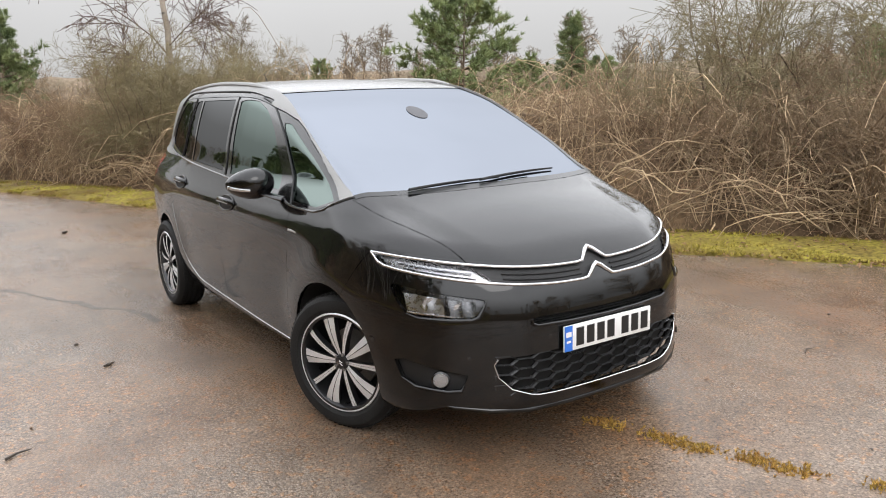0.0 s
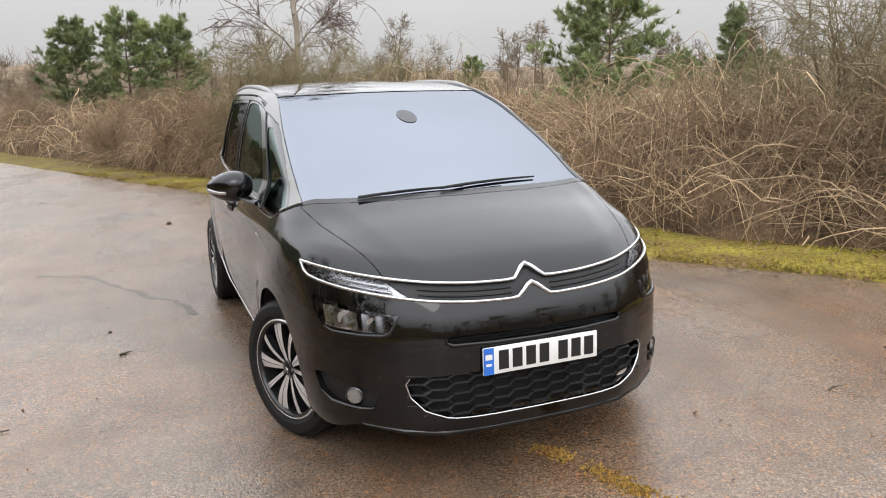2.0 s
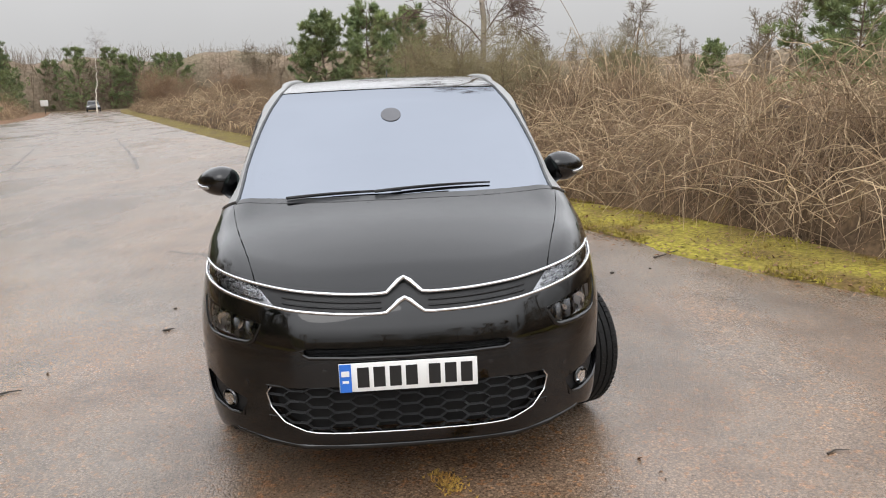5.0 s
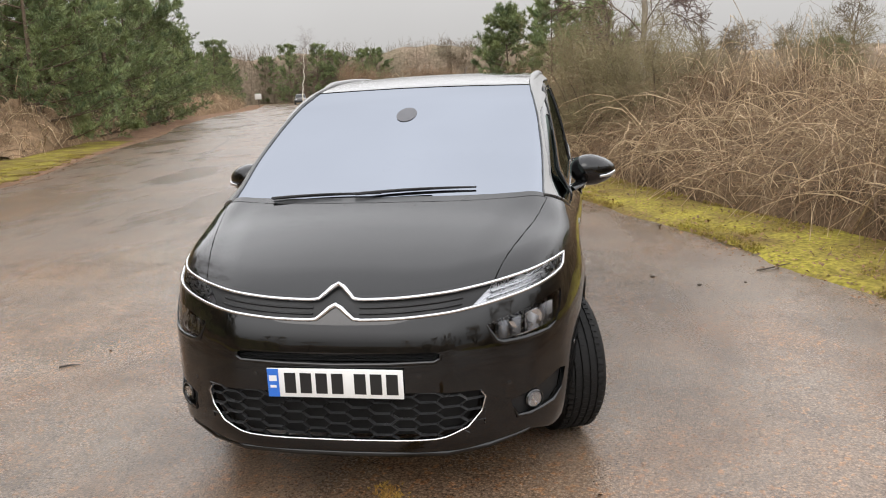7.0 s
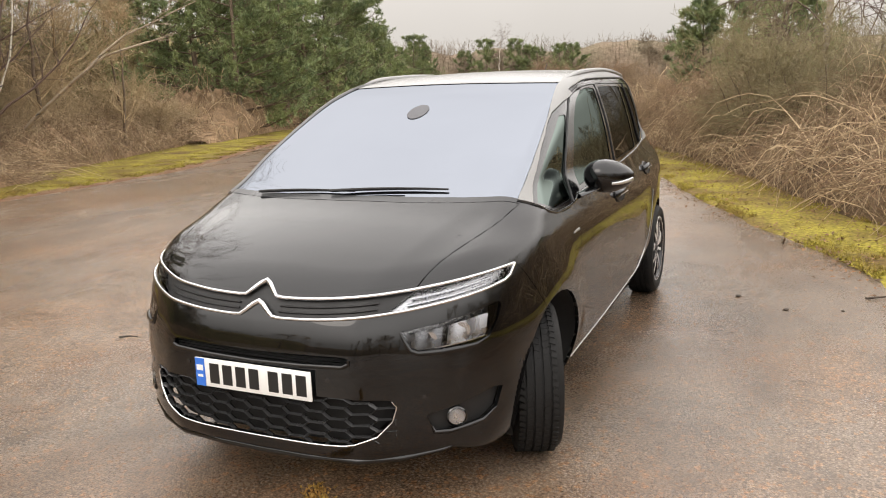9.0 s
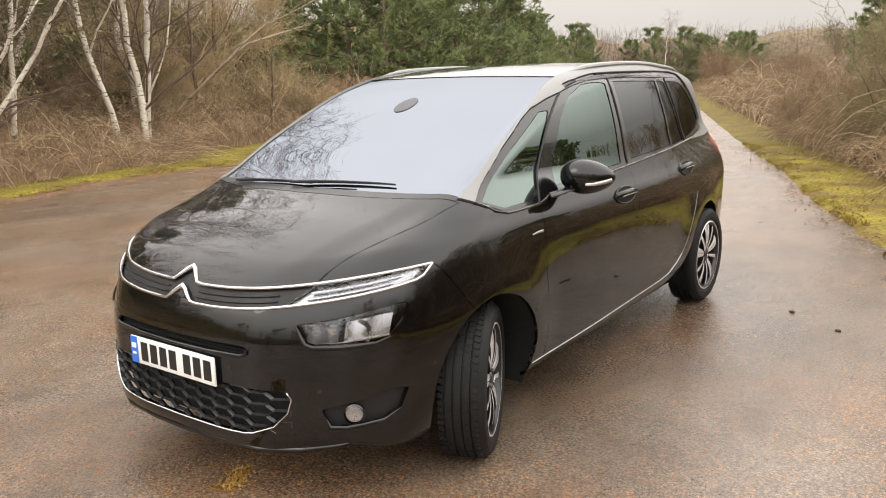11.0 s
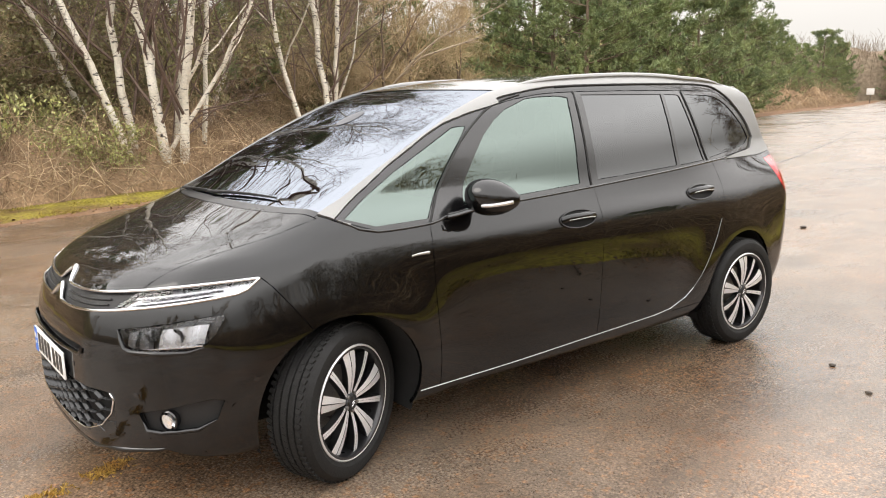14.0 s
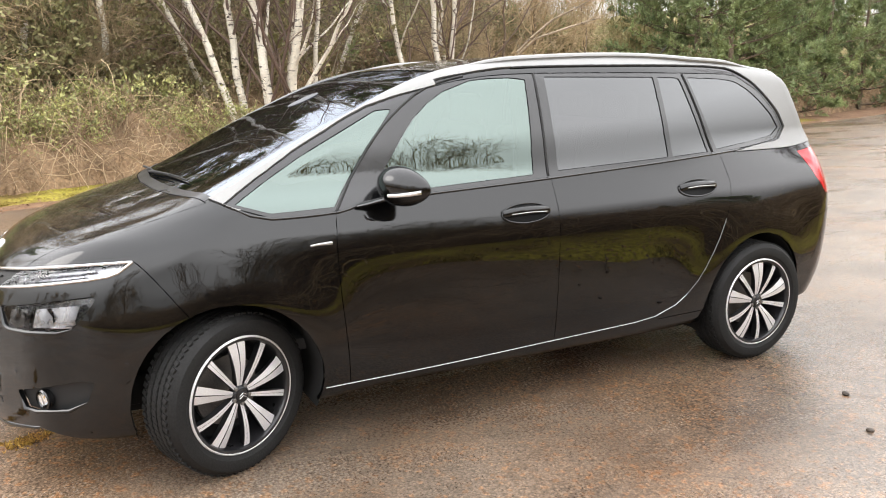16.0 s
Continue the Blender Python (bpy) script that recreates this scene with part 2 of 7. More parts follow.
# ---- the car: one smooth body form, cut along its real shut lines into panels ----
def curve(*pts, soft=0.0):
    """A smooth function through (x, y) pairs, level beyond its ends."""
    x, y = np.array([p[0] for p in pts], float), np.array([p[1] for p in pts], float)
    h, d = np.diff(x), np.diff(y) / np.diff(x)
    m = np.zeros(len(x))
    for i in range(1, len(x) - 1):
        if d[i - 1] * d[i] > 0:
            w1, w2 = 2 * h[i] + h[i - 1], h[i] + 2 * h[i - 1]
            m[i] = (w1 + w2) / (w1 / d[i - 1] + w2 / d[i])
    m[0], m[-1] = d[0], d[-1]
    xs = np.arange(x[0] - 0.3, x[-1] + 0.3, 0.002)
    i = np.clip(np.searchsorted(x, xs) - 1, 0, len(h) - 1)
    t = (xs - x[i]) / h[i]
    ys = (2 * t**3 - 3 * t**2 + 1) * y[i] + (t**3 - 2 * t**2 + t) * h[i] * m[i] + (3 * t**2 - 2 * t**3) * y[i + 1] + (t**3 - t**2) * h[i] * m[i + 1]
    ys = np.where(xs < x[0], y[0] + (xs - x[0]) * m[0], np.where(xs > x[-1], y[-1] + (xs - x[-1]) * m[-1], ys))
    if soft:
        k = np.exp(-0.5 * (np.arange(-3 * soft, 3 * soft, 0.002) / soft) ** 2)
        pad = len(k) // 2
        ys = np.convolve(np.pad(ys, pad, mode="reflect", reflect_type="odd"), k / k.sum(), mode="same")[pad:-pad]
    return lambda q: np.interp(q, xs, ys)


# half width of the flank by height, and how it draws in towards nose and tail
FLANK = curve((0.10, 0.76), (0.20, 0.822), (0.30, 0.862), (0.45, 0.884), (0.65, 0.897), (0.86, 0.906), (0.93, 0.897), (1.02, 0.862), (1.10, 0.836), (1.30, 0.793), (1.50, 0.732), (1.60, 0.69), (1.75, 0.62), soft=0.018)
NOSE_IN = curve((-1.0, 0.14), (-0.6, 0.105), (-0.3, 0.062), (0.0, 0.032), (0.4, 0.014), (1.0, 0.0), (1.6, 0.0), soft=0.05)
TAIL_IN = curve((1.4, 0.0), (2.0, 0.006), (2.5, 0.026), (3.0, 0.062), (3.4, 0.10), (3.8, 0.15), soft=0.06)
CABIN_IN = curve((1.6, 0.0), (2.2, 0.008), (2.8, 0.04), (3.2, 0.075), (3.7, 0.13), soft=0.06)
PILLAR_IN = curve((-0.6, 0.05), (0.0, 0.042), (0.5, 0.036), (0.9, 0.022), (1.4, 0.004), (1.9, 0.0), soft=0.06)
# middle line of bonnet, windscreen and roof, and the crown across it
MIDDLE = curve((-1.1, 0.66), (-0.9, 0.79), (-0.8, 0.862), (-0.62, 0.95), (-0.42, 1.02), (-0.2, 1.085), (0.0, 1.165), (0.3, 1.312), (0.6, 1.445), (0.85, 1.54), (1.1, 1.600), (1.5, 1.642), (2.0, 1.656), (2.6, 1.642), (3.1, 1.596), (3.5, 1.54), soft=0.035)
CROWN = curve((-1.0, 0.10), (-0.6, 0.10), (-0.1, 0.10), (0.4, 0.085), (1.1, 0.055), (2.0, 0.05), (3.5, 0.05), soft=0.05)
# nose and tail by height, and their sweep back across the width
FRONT = curve((0.05, -0.62), (0.14, -0.76), (0.20, -0.842), (0.27, -0.884), (0.40, -0.892), (0.55, -0.892), (0.66, -0.880), (0.76, -0.848), (0.86, -0.800), (1.0, -0.70), (1.3, -0.4), soft=0.02)
SWEEP = curve((0.0, 0.0), (0.2, 0.004), (0.39, 0.024), (0.53, 0.085), (0.60, 0.13), (0.72, 0.228), (0.80, 0.345), (0.85, 0.45), (0.90, 0.62), (0.97, 0.9), soft=0.012)
BACK = curve((0.1, 3.45), (0.25, 3.56), (0.45, 3.66), (0.70, 3.69), (0.85, 3.68), (1.0, 3.62), (1.2, 3.53), (1.4, 3.43), (1.55, 3.35), (1.8, 3.2), soft=0.03)
BACK_SWEEP = curve((0.0, 0.0), (0.4, 0.025), (0.6, 0.08), (0.75, 0.175), (0.85, 0.31), (0.95, 0.52), soft=0.02)
WHEEL_Y, WHEEL_Z, ARCH_R = (0.0, 2.84), 0.335, 0.372


def soft_max(a, b, k):
    h = np.maximum(k - np.abs(a - b), 0) / k
    return np.maximum(a, b) + h * h * k * 0.25


def step(a, b, v):
    t = np.clip((v - a) / (b - a), 0, 1)
    return t * t * (3 - 2 * t)


def body(p):
    """Below zero inside the body form."""
    x, y, z = np.abs(p[..., 0]), p[..., 1], p[..., 2]
    w = FLANK(z) - NOSE_IN(y) * (0.12 + 0.88 * step(0.6, 0.92, z)) - TAIL_IN(y) - CABIN_IN(y) * step(1.0, 1.25, z) - PILLAR_IN(y) * step(1.02, 1.16, z)
    for wy in WHEEL_Y:
        r = np.hypot(y - wy, z - WHEEL_Z)
        w = w + (0.026 if wy == 0 else 0.022) * np.exp(-((np.maximum(r - ARCH_R, 0) / 0.16) ** 2)) * step(0.22, 0.50, z)
    side = x - w
    crease = 0.47 + 0.22 * (y + 0.75)
    top = 0.92 * (z - (MIDDLE(y) - CROWN(y) * x * x + 0.006 * (step(crease + 0.07, crease - 0.05, x) - 0.6) * step(-0.02, -0.2, y) * step(-0.86, -0.7, y)))
    front = FRONT(z) + SWEEP(x) - y
    front = 0.93 * front / np.sqrt(1 + ((SWEEP(x + 0.01) - SWEEP(x - 0.01)) / 0.02) ** 2 * 0.6)
    back = y - (BACK(z) - BACK_SWEEP(x))
    low = 0.205 + 0.03 * step(0.2, 0.7, y) - z
    f = soft_max(side, top, 0.085 + 0.05 * step(0.3, -0.3, y))
    f = soft_max(f, front, 0.075)
    f = soft_max(f, back, 0.09)
    return soft_max(f, low, 0.05)


def normals_of(p):
    p = np.asarray(p, float)
    e = 0.003
    g = np.stack([body(p + d) - body(p - d) for d in (np.array([e, 0, 0]), np.array([0, e, 0]), np.array([0, 0, e]))], axis=-1)
    return g / (np.linalg.norm(g, axis=-1, keepdims=True) + 1e-12)


def cast(origin, way, far):
    """Where rays from inside meet the body form."""
    lo, hi = np.zeros(len(origin)), np.full(len(origin), float(far))
    for _ in range(34):
        mid = (lo + hi) / 2
        inside = body(origin + way * mid[:, None]) < 0
        lo, hi = np.where(inside, mid, lo), np.where(inside, hi, mid)
    return origin + way * ((lo + hi) / 2)[:, None]


def on_front(x, z):
    """The skin met when coming from the front at (x, z)."""
    x, z = np.atleast_1d(np.asarray(x, float)), np.atleast_1d(np.asarray(z, float))
    o = np.stack([x, np.full_like(x, 0.15), z], -1)
    return cast(o, np.tile([0.0, -1.0, 0.0], (len(x), 1)), 1.4)


def on_side(y, z):
    y, z = np.atleast_1d(np.asarray(y, float)), np.atleast_1d(np.asarray(z, float))
    return cast(np.stack([np.zeros_like(y), y, z], -1), np.tile([1.0, 0.0, 0.0], (len(y), 1)), 1.2)


def on_top(x, y):
    x, y = np.atleast_1d(np.asarray(x, float)), np.atleast_1d(np.asarray(y, float))
    return cast(np.stack([x, y, np.full_like(x, 0.6)], -1), np.tile([0.0, 0.0, 1.0], (len(x), 1)), 1.4)


def dense(line, gap):
    """A polyline with points at least every gap."""
    out = [line[0]]
    for a, b in zip(line, line[1:]):
        n = max(1, int(math.dist(a, b) / gap))
        out += [(a[0] + (b[0] - a[0]) * i / n, a[1] + (b[1] - a[1]) * i / n) for i in range(1, n + 1)]
    return out


def smooth_line(line, gap=0.04):
    """A rounded polyline through the points (centripetal spline)."""
    pts = [Vector(p) for p in line]
    pts = [2 * pts[0] - pts[1]] + pts + [2 * pts[-1] - pts[-2]]
    out = []
    for i in range(1, len(pts) - 2):
        p0, p1, p2, p3 = pts[i - 1:i + 3]
        n = max(1, int((p2 - p1).length / gap))
        for k in range(n):
            t = k / n
            out.append(tuple(0.5 * (2 * p1 + (p2 - p0) * t + (2 * p0 - 5 * p1 + 4 * p2 - p3) * t**2 + (3 * p1 - p0 - 3 * p2 + p3) * t**3)))
    return out + [tuple(pts[-2])]


def inside(poly, u, v):
    """Which of the points (u, v) lie in the polygon."""
    hit = np.zeros(len(u), bool)
    for (x1, y1), (x2, y2) in zip(poly, poly[1:] + poly[:1]):
        if y1 != y2:
            hit ^= ((y1 > v) != (y2 > v)) & (u < (x2 - x1) * (v - y1) / (y2 - y1) + x1)
    return hit


# the lines of the body; side view (y, z)
GLASS_SIDE = {
    "quarter_glass": [(0.075, 1.072), (0.20, 1.032), (0.455, 1.038), (0.755, 1.412), (0.69, 1.408), (0.35, 1.236)],
    "front_glass": smooth_line([(0.665, 1.075), (1.405, 1.108)], 1) + [(1.425, 1.525)] + smooth_line([(1.36, 1.535), (1.15, 1.527), (1.0, 1.478), (0.85, 1.37), (0.70, 1.17)], 0.08),
    "rear_glass": [(1.545, 1.118), (2.215, 1.142), (2.185, 1.53), (1.535, 1.537)],
    "fixed_glass": [(2.25, 1.143), (2.50, 1.153), (2.365, 1.525), (2.22, 1.53)],
    "tail_glass": smooth_line([(2.575, 1.163), (3.06, 1.212), (3.135, 1.25), (3.095, 1.31), (2.965, 1.42), (2.81, 1.50), (2.62, 1.52), (2.43, 1.525)], 0.08),
}
SURROUND = smooth_line([(0.03, 1.07), (0.20, 1.012), (0.47, 1.02), (0.66, 1.052), (1.5, 1.088), (2.56, 1.142), (3.085, 1.19), (3.168, 1.25), (3.125, 1.33), (2.995, 1.45), (2.82, 1.532), (2.4, 1.550), (1.5, 1.555), (1.15, 1.536), (0.92, 1.492), (0.66, 1.423), (0.33, 1.258)], 0.1)
RAIL_IN = smooth_line([(-0.04, 1.055), (0.03, 1.075), (0.33, 1.270), (0.66, 1.437), (0.9, 1.507), (1.12, 1.552), (1.5, 1.584), (2.6, 1.584), (2.865, 1.540), (3.025, 1.445), (3.15, 1.33), (3.195, 1.25), (3.115, 1.185), (2.9, 1.165), (2.70, 1.140)], 0.07)
RAIL = RAIL_IN + smooth_line([(2.9, 1.138), (3.2, 1.138), (3.42, 1.16)], 0.08) + [(3.5, 1.75), (0.7, 1.9), (-0.2, 1.3)]
PILLAR_FOOT = [(-0.12, 1.135), (-0.02, 1.092), (0.03, 1.070), (0.08, 1.045)]
DOOR_LEAD = smooth_line([(0.475, 1.10), (0.455, 1.0), (0.445, 0.9), (0.452, 0.7), (0.470, 0.5), (0.50, 0.20)], 0.08)
DOOR_SPLIT = smooth_line([(1.495, 1.15), (1.505, 1.0), (1.512, 0.7), (1.512, 0.2)], 0.1)
SILL = smooth_line([(0.30, 0.288), (0.81, 0.293), (1.43, 0.311), (2.0, 0.328)], 0.15)
DOOR_TAIL = smooth_line([(2.0, 0.330), (2.13, 0.340), (2.26, 0.385), (2.39, 0.50), (2.52, 0.71), (2.595, 0.9), (2.615, 1.0), (2.60, 1.09), (2.565, 1.20)], 0.07)
NOSE_SEAM = smooth_line([(-0.33, 0.915), (-0.28, 0.865), (-0.23, 0.80), (-0.13, 0.66)], 0.06)
TAIL_SEAM = smooth_line([(3.0, 0.60), (3.15, 0.672), (3.32, 0.742), (3.6, 0.80)], 0.08)
TAIL_LAMP = smooth_line([(3.25, 1.115), (3.36, 1.125), (3.7, 1.13), (3.7, 0.88), (3.42, 0.875), (3.33, 0.97), (3.25, 1.115)], 0.1)
# front view (x, z)
CHROME_TOP = smooth_line([(0.0, 0.872), (0.022, 0.862), (0.068, 0.826), (0.10, 0.8235), (0.25, 0.828), (0.42, 0.8415), (0.57, 0.858), (0.72, 0.880), (0.8255, 0.894)], 0.03)
CHROME_LOW = smooth_line([(0.0, 0.808), (0.022, 0.797), (0.072, 0.760), (0.10, 0.7575), (0.25, 0.762), (0.42, 0.776), (0.57, 0.794), (0.70, 0.816), (0.79, 0.836), (0.816, 0.846), (0.8245, 0.858), (0.827, 0.894)], 0.03)
DAYLIGHT_END = [(0.485, 0.70), (0.505, 0.79), (0.60, 0.88)]
LAMP = smooth_line([(0.552, 0.722), (0.66, 0.741), (0.77, 0.766), (0.815, 0.778), (0.820, 0.765), (0.816, 0.710), (0.800, 0.664), (0.772, 0.647), (0.69, 0.643), (0.612, 0.644), (0.588, 0.655), (0.552, 0.722)], 0.05)
GRILLE = smooth_line([(0.0, 0.302), (0.30, 0.304), (0.40, 0.314), (0.48, 0.345), (0.53, 0.40), (0.545, 0.455), (0.53, 0.478)], 0.05) + [(0.42, 0.486), (0.25, 0.490), (0.0, 0.490)]
SLOT = [(0.0, 0.603), (0.37, 0.611), (0.388, 0.618), (0.388, 0.634), (0.37, 0.640), (0.0, 0.634)]
FOG = smooth_line([(0.635, 0.412), (0.72, 0.434), (0.815, 0.468), (0.832, 0.458), (0.818, 0.385), (0.785, 0.352), (0.70, 0.340), (0.655, 0.345), (0.635, 0.412)], 0.06)
# plan view (x, y)
BONNET_EDGE = smooth_line([(0.50, -0.95), (0.568, -0.704), (0.640, -0.48), (0.705, -0.26), (0.748, -0.06), (0.77, 0.06)], 0.08)
BONNET_TAIL = smooth_line([(0.0, -0.185), (0.30, -0.165), (0.55, -0.108), (0.80, -0.008)], 0.08)
SCREEN_LOW = smooth_line([(0.0, -0.135), (0.30, -0.115), (0.55, -0.065), (0.75, 0.005)], 0.08)
SCREEN_SIDE = smooth_line([(0.752, -0.10), (0.735, 0.02), (0.724, 0.25), (0.688, 0.60), (0.632, 0.95), (0.615, 1.15), (0.61, 1.8), (0.60, 2.6), (0.57, 3.05), (0.54, 3.5)], 0.12)
SCREEN_TOP = smooth_line([(0.0, 1.00), (0.35, 1.015), (0.66, 1.06)], 0.1)
ROOF_END = smooth_line([(0.0, 3.30), (0.4, 3.27), (0.75, 3.2)], 0.1)


def arch(wy, n=30):
    return [(wy + ARCH_R * math.cos(2 * math.pi * i / n), WHEEL_Z + ARCH_R * math.sin(2 * math.pi * i / n)) for i in range(n)]


def form_half(na=44, nb=230, nc=70):
    """The left half of the body form, as a grid wrapped round a box."""
    key, order = {}, []

    def at(i, j, k):
        if (i, j, k) not in key:
            key[(i, j, k)] = len(order)
            order.append((i / na, 2 * j / nb - 1, 2 * k / nc - 1))
        return key[(i, j, k)]

    faces = []
    for j in range(nb):
        for i in range(na):
            faces.append((at(i, j, nc), at(i + 1, j, nc), at(i + 1, j + 1, nc), at(i, j + 1, nc)))
        for k in range(nc):
            faces.append((at(na, j, k), at(na, j + 1, k), at(na, j + 1, k + 1), at(na, j, k + 1)))
    for i in range(na):
        for k in range(nc):
            faces.append((at(i, 0, k), at(i + 1, 0, k), at(i + 1, 0, k + 1), at(i, 0, k + 1)))
            faces.append((at(i, nb, k), at(i, nb, k + 1), at(i + 1, nb, k + 1), at(i + 1, nb, k)))
    g = np.array(order)
    a, b, c = g[:, 0], g[:, 1], g[:, 2]
    o = np.stack([np.zeros_like(a), -0.05 + 3.0 * (b + 1) / 2, 0.62 + 0.12 * step(-0.9, -0.3, b)], -1)
    tall = 0.36 + 0.56 * step(-0.95, -0.25, b) - 0.15 * step(0.7, 1.0, b)
    low = 0.42 + 0.1 * step(-0.9, -0.3, b)
    fan = -0.78 * np.clip((-b - 0.45) / 0.55, 0, 1) ** 1.6 + 0.62 * np.clip((b - 0.5) / 0.5, 0, 1) ** 1.6
    d = np.stack([a * 0.85, fan, np.where(c > 0, c * tall, c * low)], -1)
    return cast(o, d, 2.6), faces


def cut(bm, line, axes, keep, closed=False):
    """Cuts the faces for which keep(centre) holds along a polyline seen along the third axis."""
    u, v = axes
    pts = list(line) + ([line[0]] if closed else [])
    lo = (min(p[0] for p in pts) - 0.05, min(p[1] for p in pts) - 0.05)
    hi = (max(p[0] for p in pts) + 0.05, max(p[1] for p in pts) + 0.05)
    pool = set()
    for f in bm.faces:
        c = f.calc_center_median()
        if lo[0] < c[u] < hi[0] and lo[1] < c[v] < hi[1] and keep(c):
            pool.add(f)
    for a, b in zip(pts, pts[1:]):
        du, dv = b[0] - a[0], b[1] - a[1]
        size = math.hypot(du, dv)
        if size < 1e-5:
            continue
        nu, nv = -dv / size, du / size
        use = []
        for f in pool:
            if not f.is_valid:
                continue
            s = [(q.co[u] - a[0]) * nu + (q.co[v] - a[1]) * nv for q in f.verts]
            if min(s) > -1e-6 or max(s) < 1e-6:
                continue
            w = [((q.co[u] - a[0]) * du + (q.co[v] - a[1]) * dv) / size for q in f.verts]
            if max(w) < -0.002 or min(w) > size + 0.002:
                continue
            use.append(f)
        if not use:
            continue
        geom = set(use)
        for f in use:
            geom.update(f.edges)
            geom.update(f.verts)
        co, no = Vector((0, 0, 0)), Vector((0, 0, 0))
        co[u], co[v], no[u], no[v] = a[0], a[1], nu, nv
        res = bmesh.ops.bisect_plane(bm, geom=list(geom), dist=1e-5, plane_co=co, plane_no=no)
        pool.update(g for g in res["geom"] if isinstance(g, bmesh.types.BMFace))
        pool = {f for f in pool if f.is_valid}


form_v, form_f = form_half()
bm = bmesh.new()
vs = [bm.verts.new(p) for p in form_v]
for f in form_f:
    bm.faces.new([vs[i] for i in f])
bmesh.ops.recalc_face_normals(bm, faces=bm.faces)
on_flank = lambda c: c.x > 0.45 and c.y > -0.42
on_nose = lambda c: c.y < -0.2 and c.x > -0.01 and c.z < 1.0
on_upper = lambda c: c.z > 0.8
for wy in WHEEL_Y:
    cut(bm, arch(wy), (1, 2), on_flank, True)
for poly in GLASS_SIDE.values():
    cut(bm, poly, (1, 2), on_flank, True)
cut(bm, SURROUND, (1, 2), on_flank, True)
cut(bm, RAIL, (1, 2), on_flank)
for line in (DOOR_LEAD, DOOR_SPLIT, SILL, DOOR_TAIL, NOSE_SEAM, TAIL_SEAM, PILLAR_FOOT):
    cut(bm, line, (1, 2), on_flank)
cut(bm, [(0.3, 0.25), (0.3, 0.4)], (1, 2), on_flank)
cut(bm, TAIL_LAMP, (1, 2), lambda c: c.x > 0.3 and c.y > 3.0, True)
for line in (CHROME_TOP, CHROME_LOW, DAYLIGHT_END):
    cut(bm, line, (0, 2), on_nose)
for line in (LAMP, GRILLE, SLOT, FOG):
    cut(bm, line, (0, 2), on_nose, True)
for line in (BONNET_EDGE, BONNET_TAIL, SCREEN_LOW, SCREEN_SIDE, SCREEN_TOP, ROOF_END):
    cut(bm, line, (0, 1), on_upper)
bm.verts.ensure_lookup_table()
bm.verts.index_update()
skin_v = np.array([v.co[:] for v in bm.verts])
skin_f = [[v.index for v in f.verts] for f in bm.faces]
bm.free()
skin_c = np.array([skin_v[f].mean(axis=0) for f in skin_f])
cx, cy, cz = skin_c.T
names = np.full(len(skin_f), "tailgate", dtype=object)
line_at = lambda line, q, i=0: np.interp(q, [p[i] for p in line], [p[1 - i] for p in line])
flank = (cx > 0.45) & (cy > -0.42)
rail_x = line_at(SCREEN_SIDE, cy, 1)
roof_zone = (cx < rail_x) & (cz > 1.0) & (cy > -0.25)
low_y = line_at(SCREEN_LOW, cx)
names[roof_zone & (cy > line_at(SCREEN_TOP, cx)) & (cy < line_at(ROOF_END, cx)) & (cz > 1.45)] = "roof"
names[roof_zone & (cy < line_at(SCREEN_TOP, cx)) & (cy > low_y)] = "windscreen"
names[(cy < 0.6) & (names == "tailgate")] = "front_wing"
bonnet = (cy < line_at(BONNET_TAIL, cx)) & (cx < line_at(BONNET_EDGE, cy, 1)) & (cz > line_at(CHROME_TOP, cx))
names[bonnet] = "bonnet"
names[(cx < rail_x) & (cy >= line_at(BONNET_TAIL, cx)) & (cy <= low_y) & (cz > 0.9)] = "cowl"
nose_y = line_at(NOSE_SEAM[::-1], cz, 1)
names[(cy < nose_y) & (cz < line_at(CHROME_LOW, cx)) & (cy < -0.1)] = "front_bumper"
band = (cy < -0.25) & (cz < line_at(CHROME_TOP, cx)) & (cz > line_at(CHROME_LOW, cx)) & (cx < 0.827)
end_x = line_at(DAYLIGHT_END, cz, 1)
names[band & (cx < end_x)] = "upper_grille"
names[band & (cx >= end_x)] = "daylight_lens"
nose = (cy < -0.2) & (names == "front_bumper")
for poly, name in ((LAMP, "headlamp_lens"), (GRILLE, "grille_opening"), (SLOT, "slot_opening"), (FOG, "fog_pocket")):
    names[nose & inside(poly, cx, cz)] = name
lead_y, split_y = line_at(DOOR_LEAD[::-1], cz, 1), line_at(DOOR_SPLIT[::-1], cz, 1)
tail_y = np.where(cz < 0.33, 2.0, line_at(DOOR_TAIL, cz, 1))
sill_z = line_at(SILL, cy)
below = flank & (cz < 1.2)
names[below & (cy > lead_y) & (cy < split_y) & (cz > sill_z)] = "front_door"
names[below & (cy >= split_y) & (cy < tail_y) & (cz > sill_z)] = "rear_door"
names[below & (cy >= tail_y)] = "rear_wing"
names[flank & (cz >= 1.0) & (cy > 0.3) & (names == "tailgate")] = "rear_wing"
names[(cy > 3.05) & (cz < line_at(TAIL_SEAM, cy))] = "rear_bumper"
names[(cx > 0.45) & (cy > 0.3) & (cy < 2.45) & (cz <= sill_z)] = "sill"
names[(cz < 0.24) & (cy > 0.3) & (cy < 2.45)] = "sill"
names[(cx > 0.4) & (cy > 3.0) & inside(TAIL_LAMP, cy, cz)] = "tail_lens"
upper = flank & (cx > rail_x) & (cz > 1.0)
names[upper & (cz > 1.45) & (cy > 0.6) & (cy < 3.1)] = "cant_rail"
names[upper & inside(RAIL, cy, cz) & (cy > 0.5)] = "roof_arch"
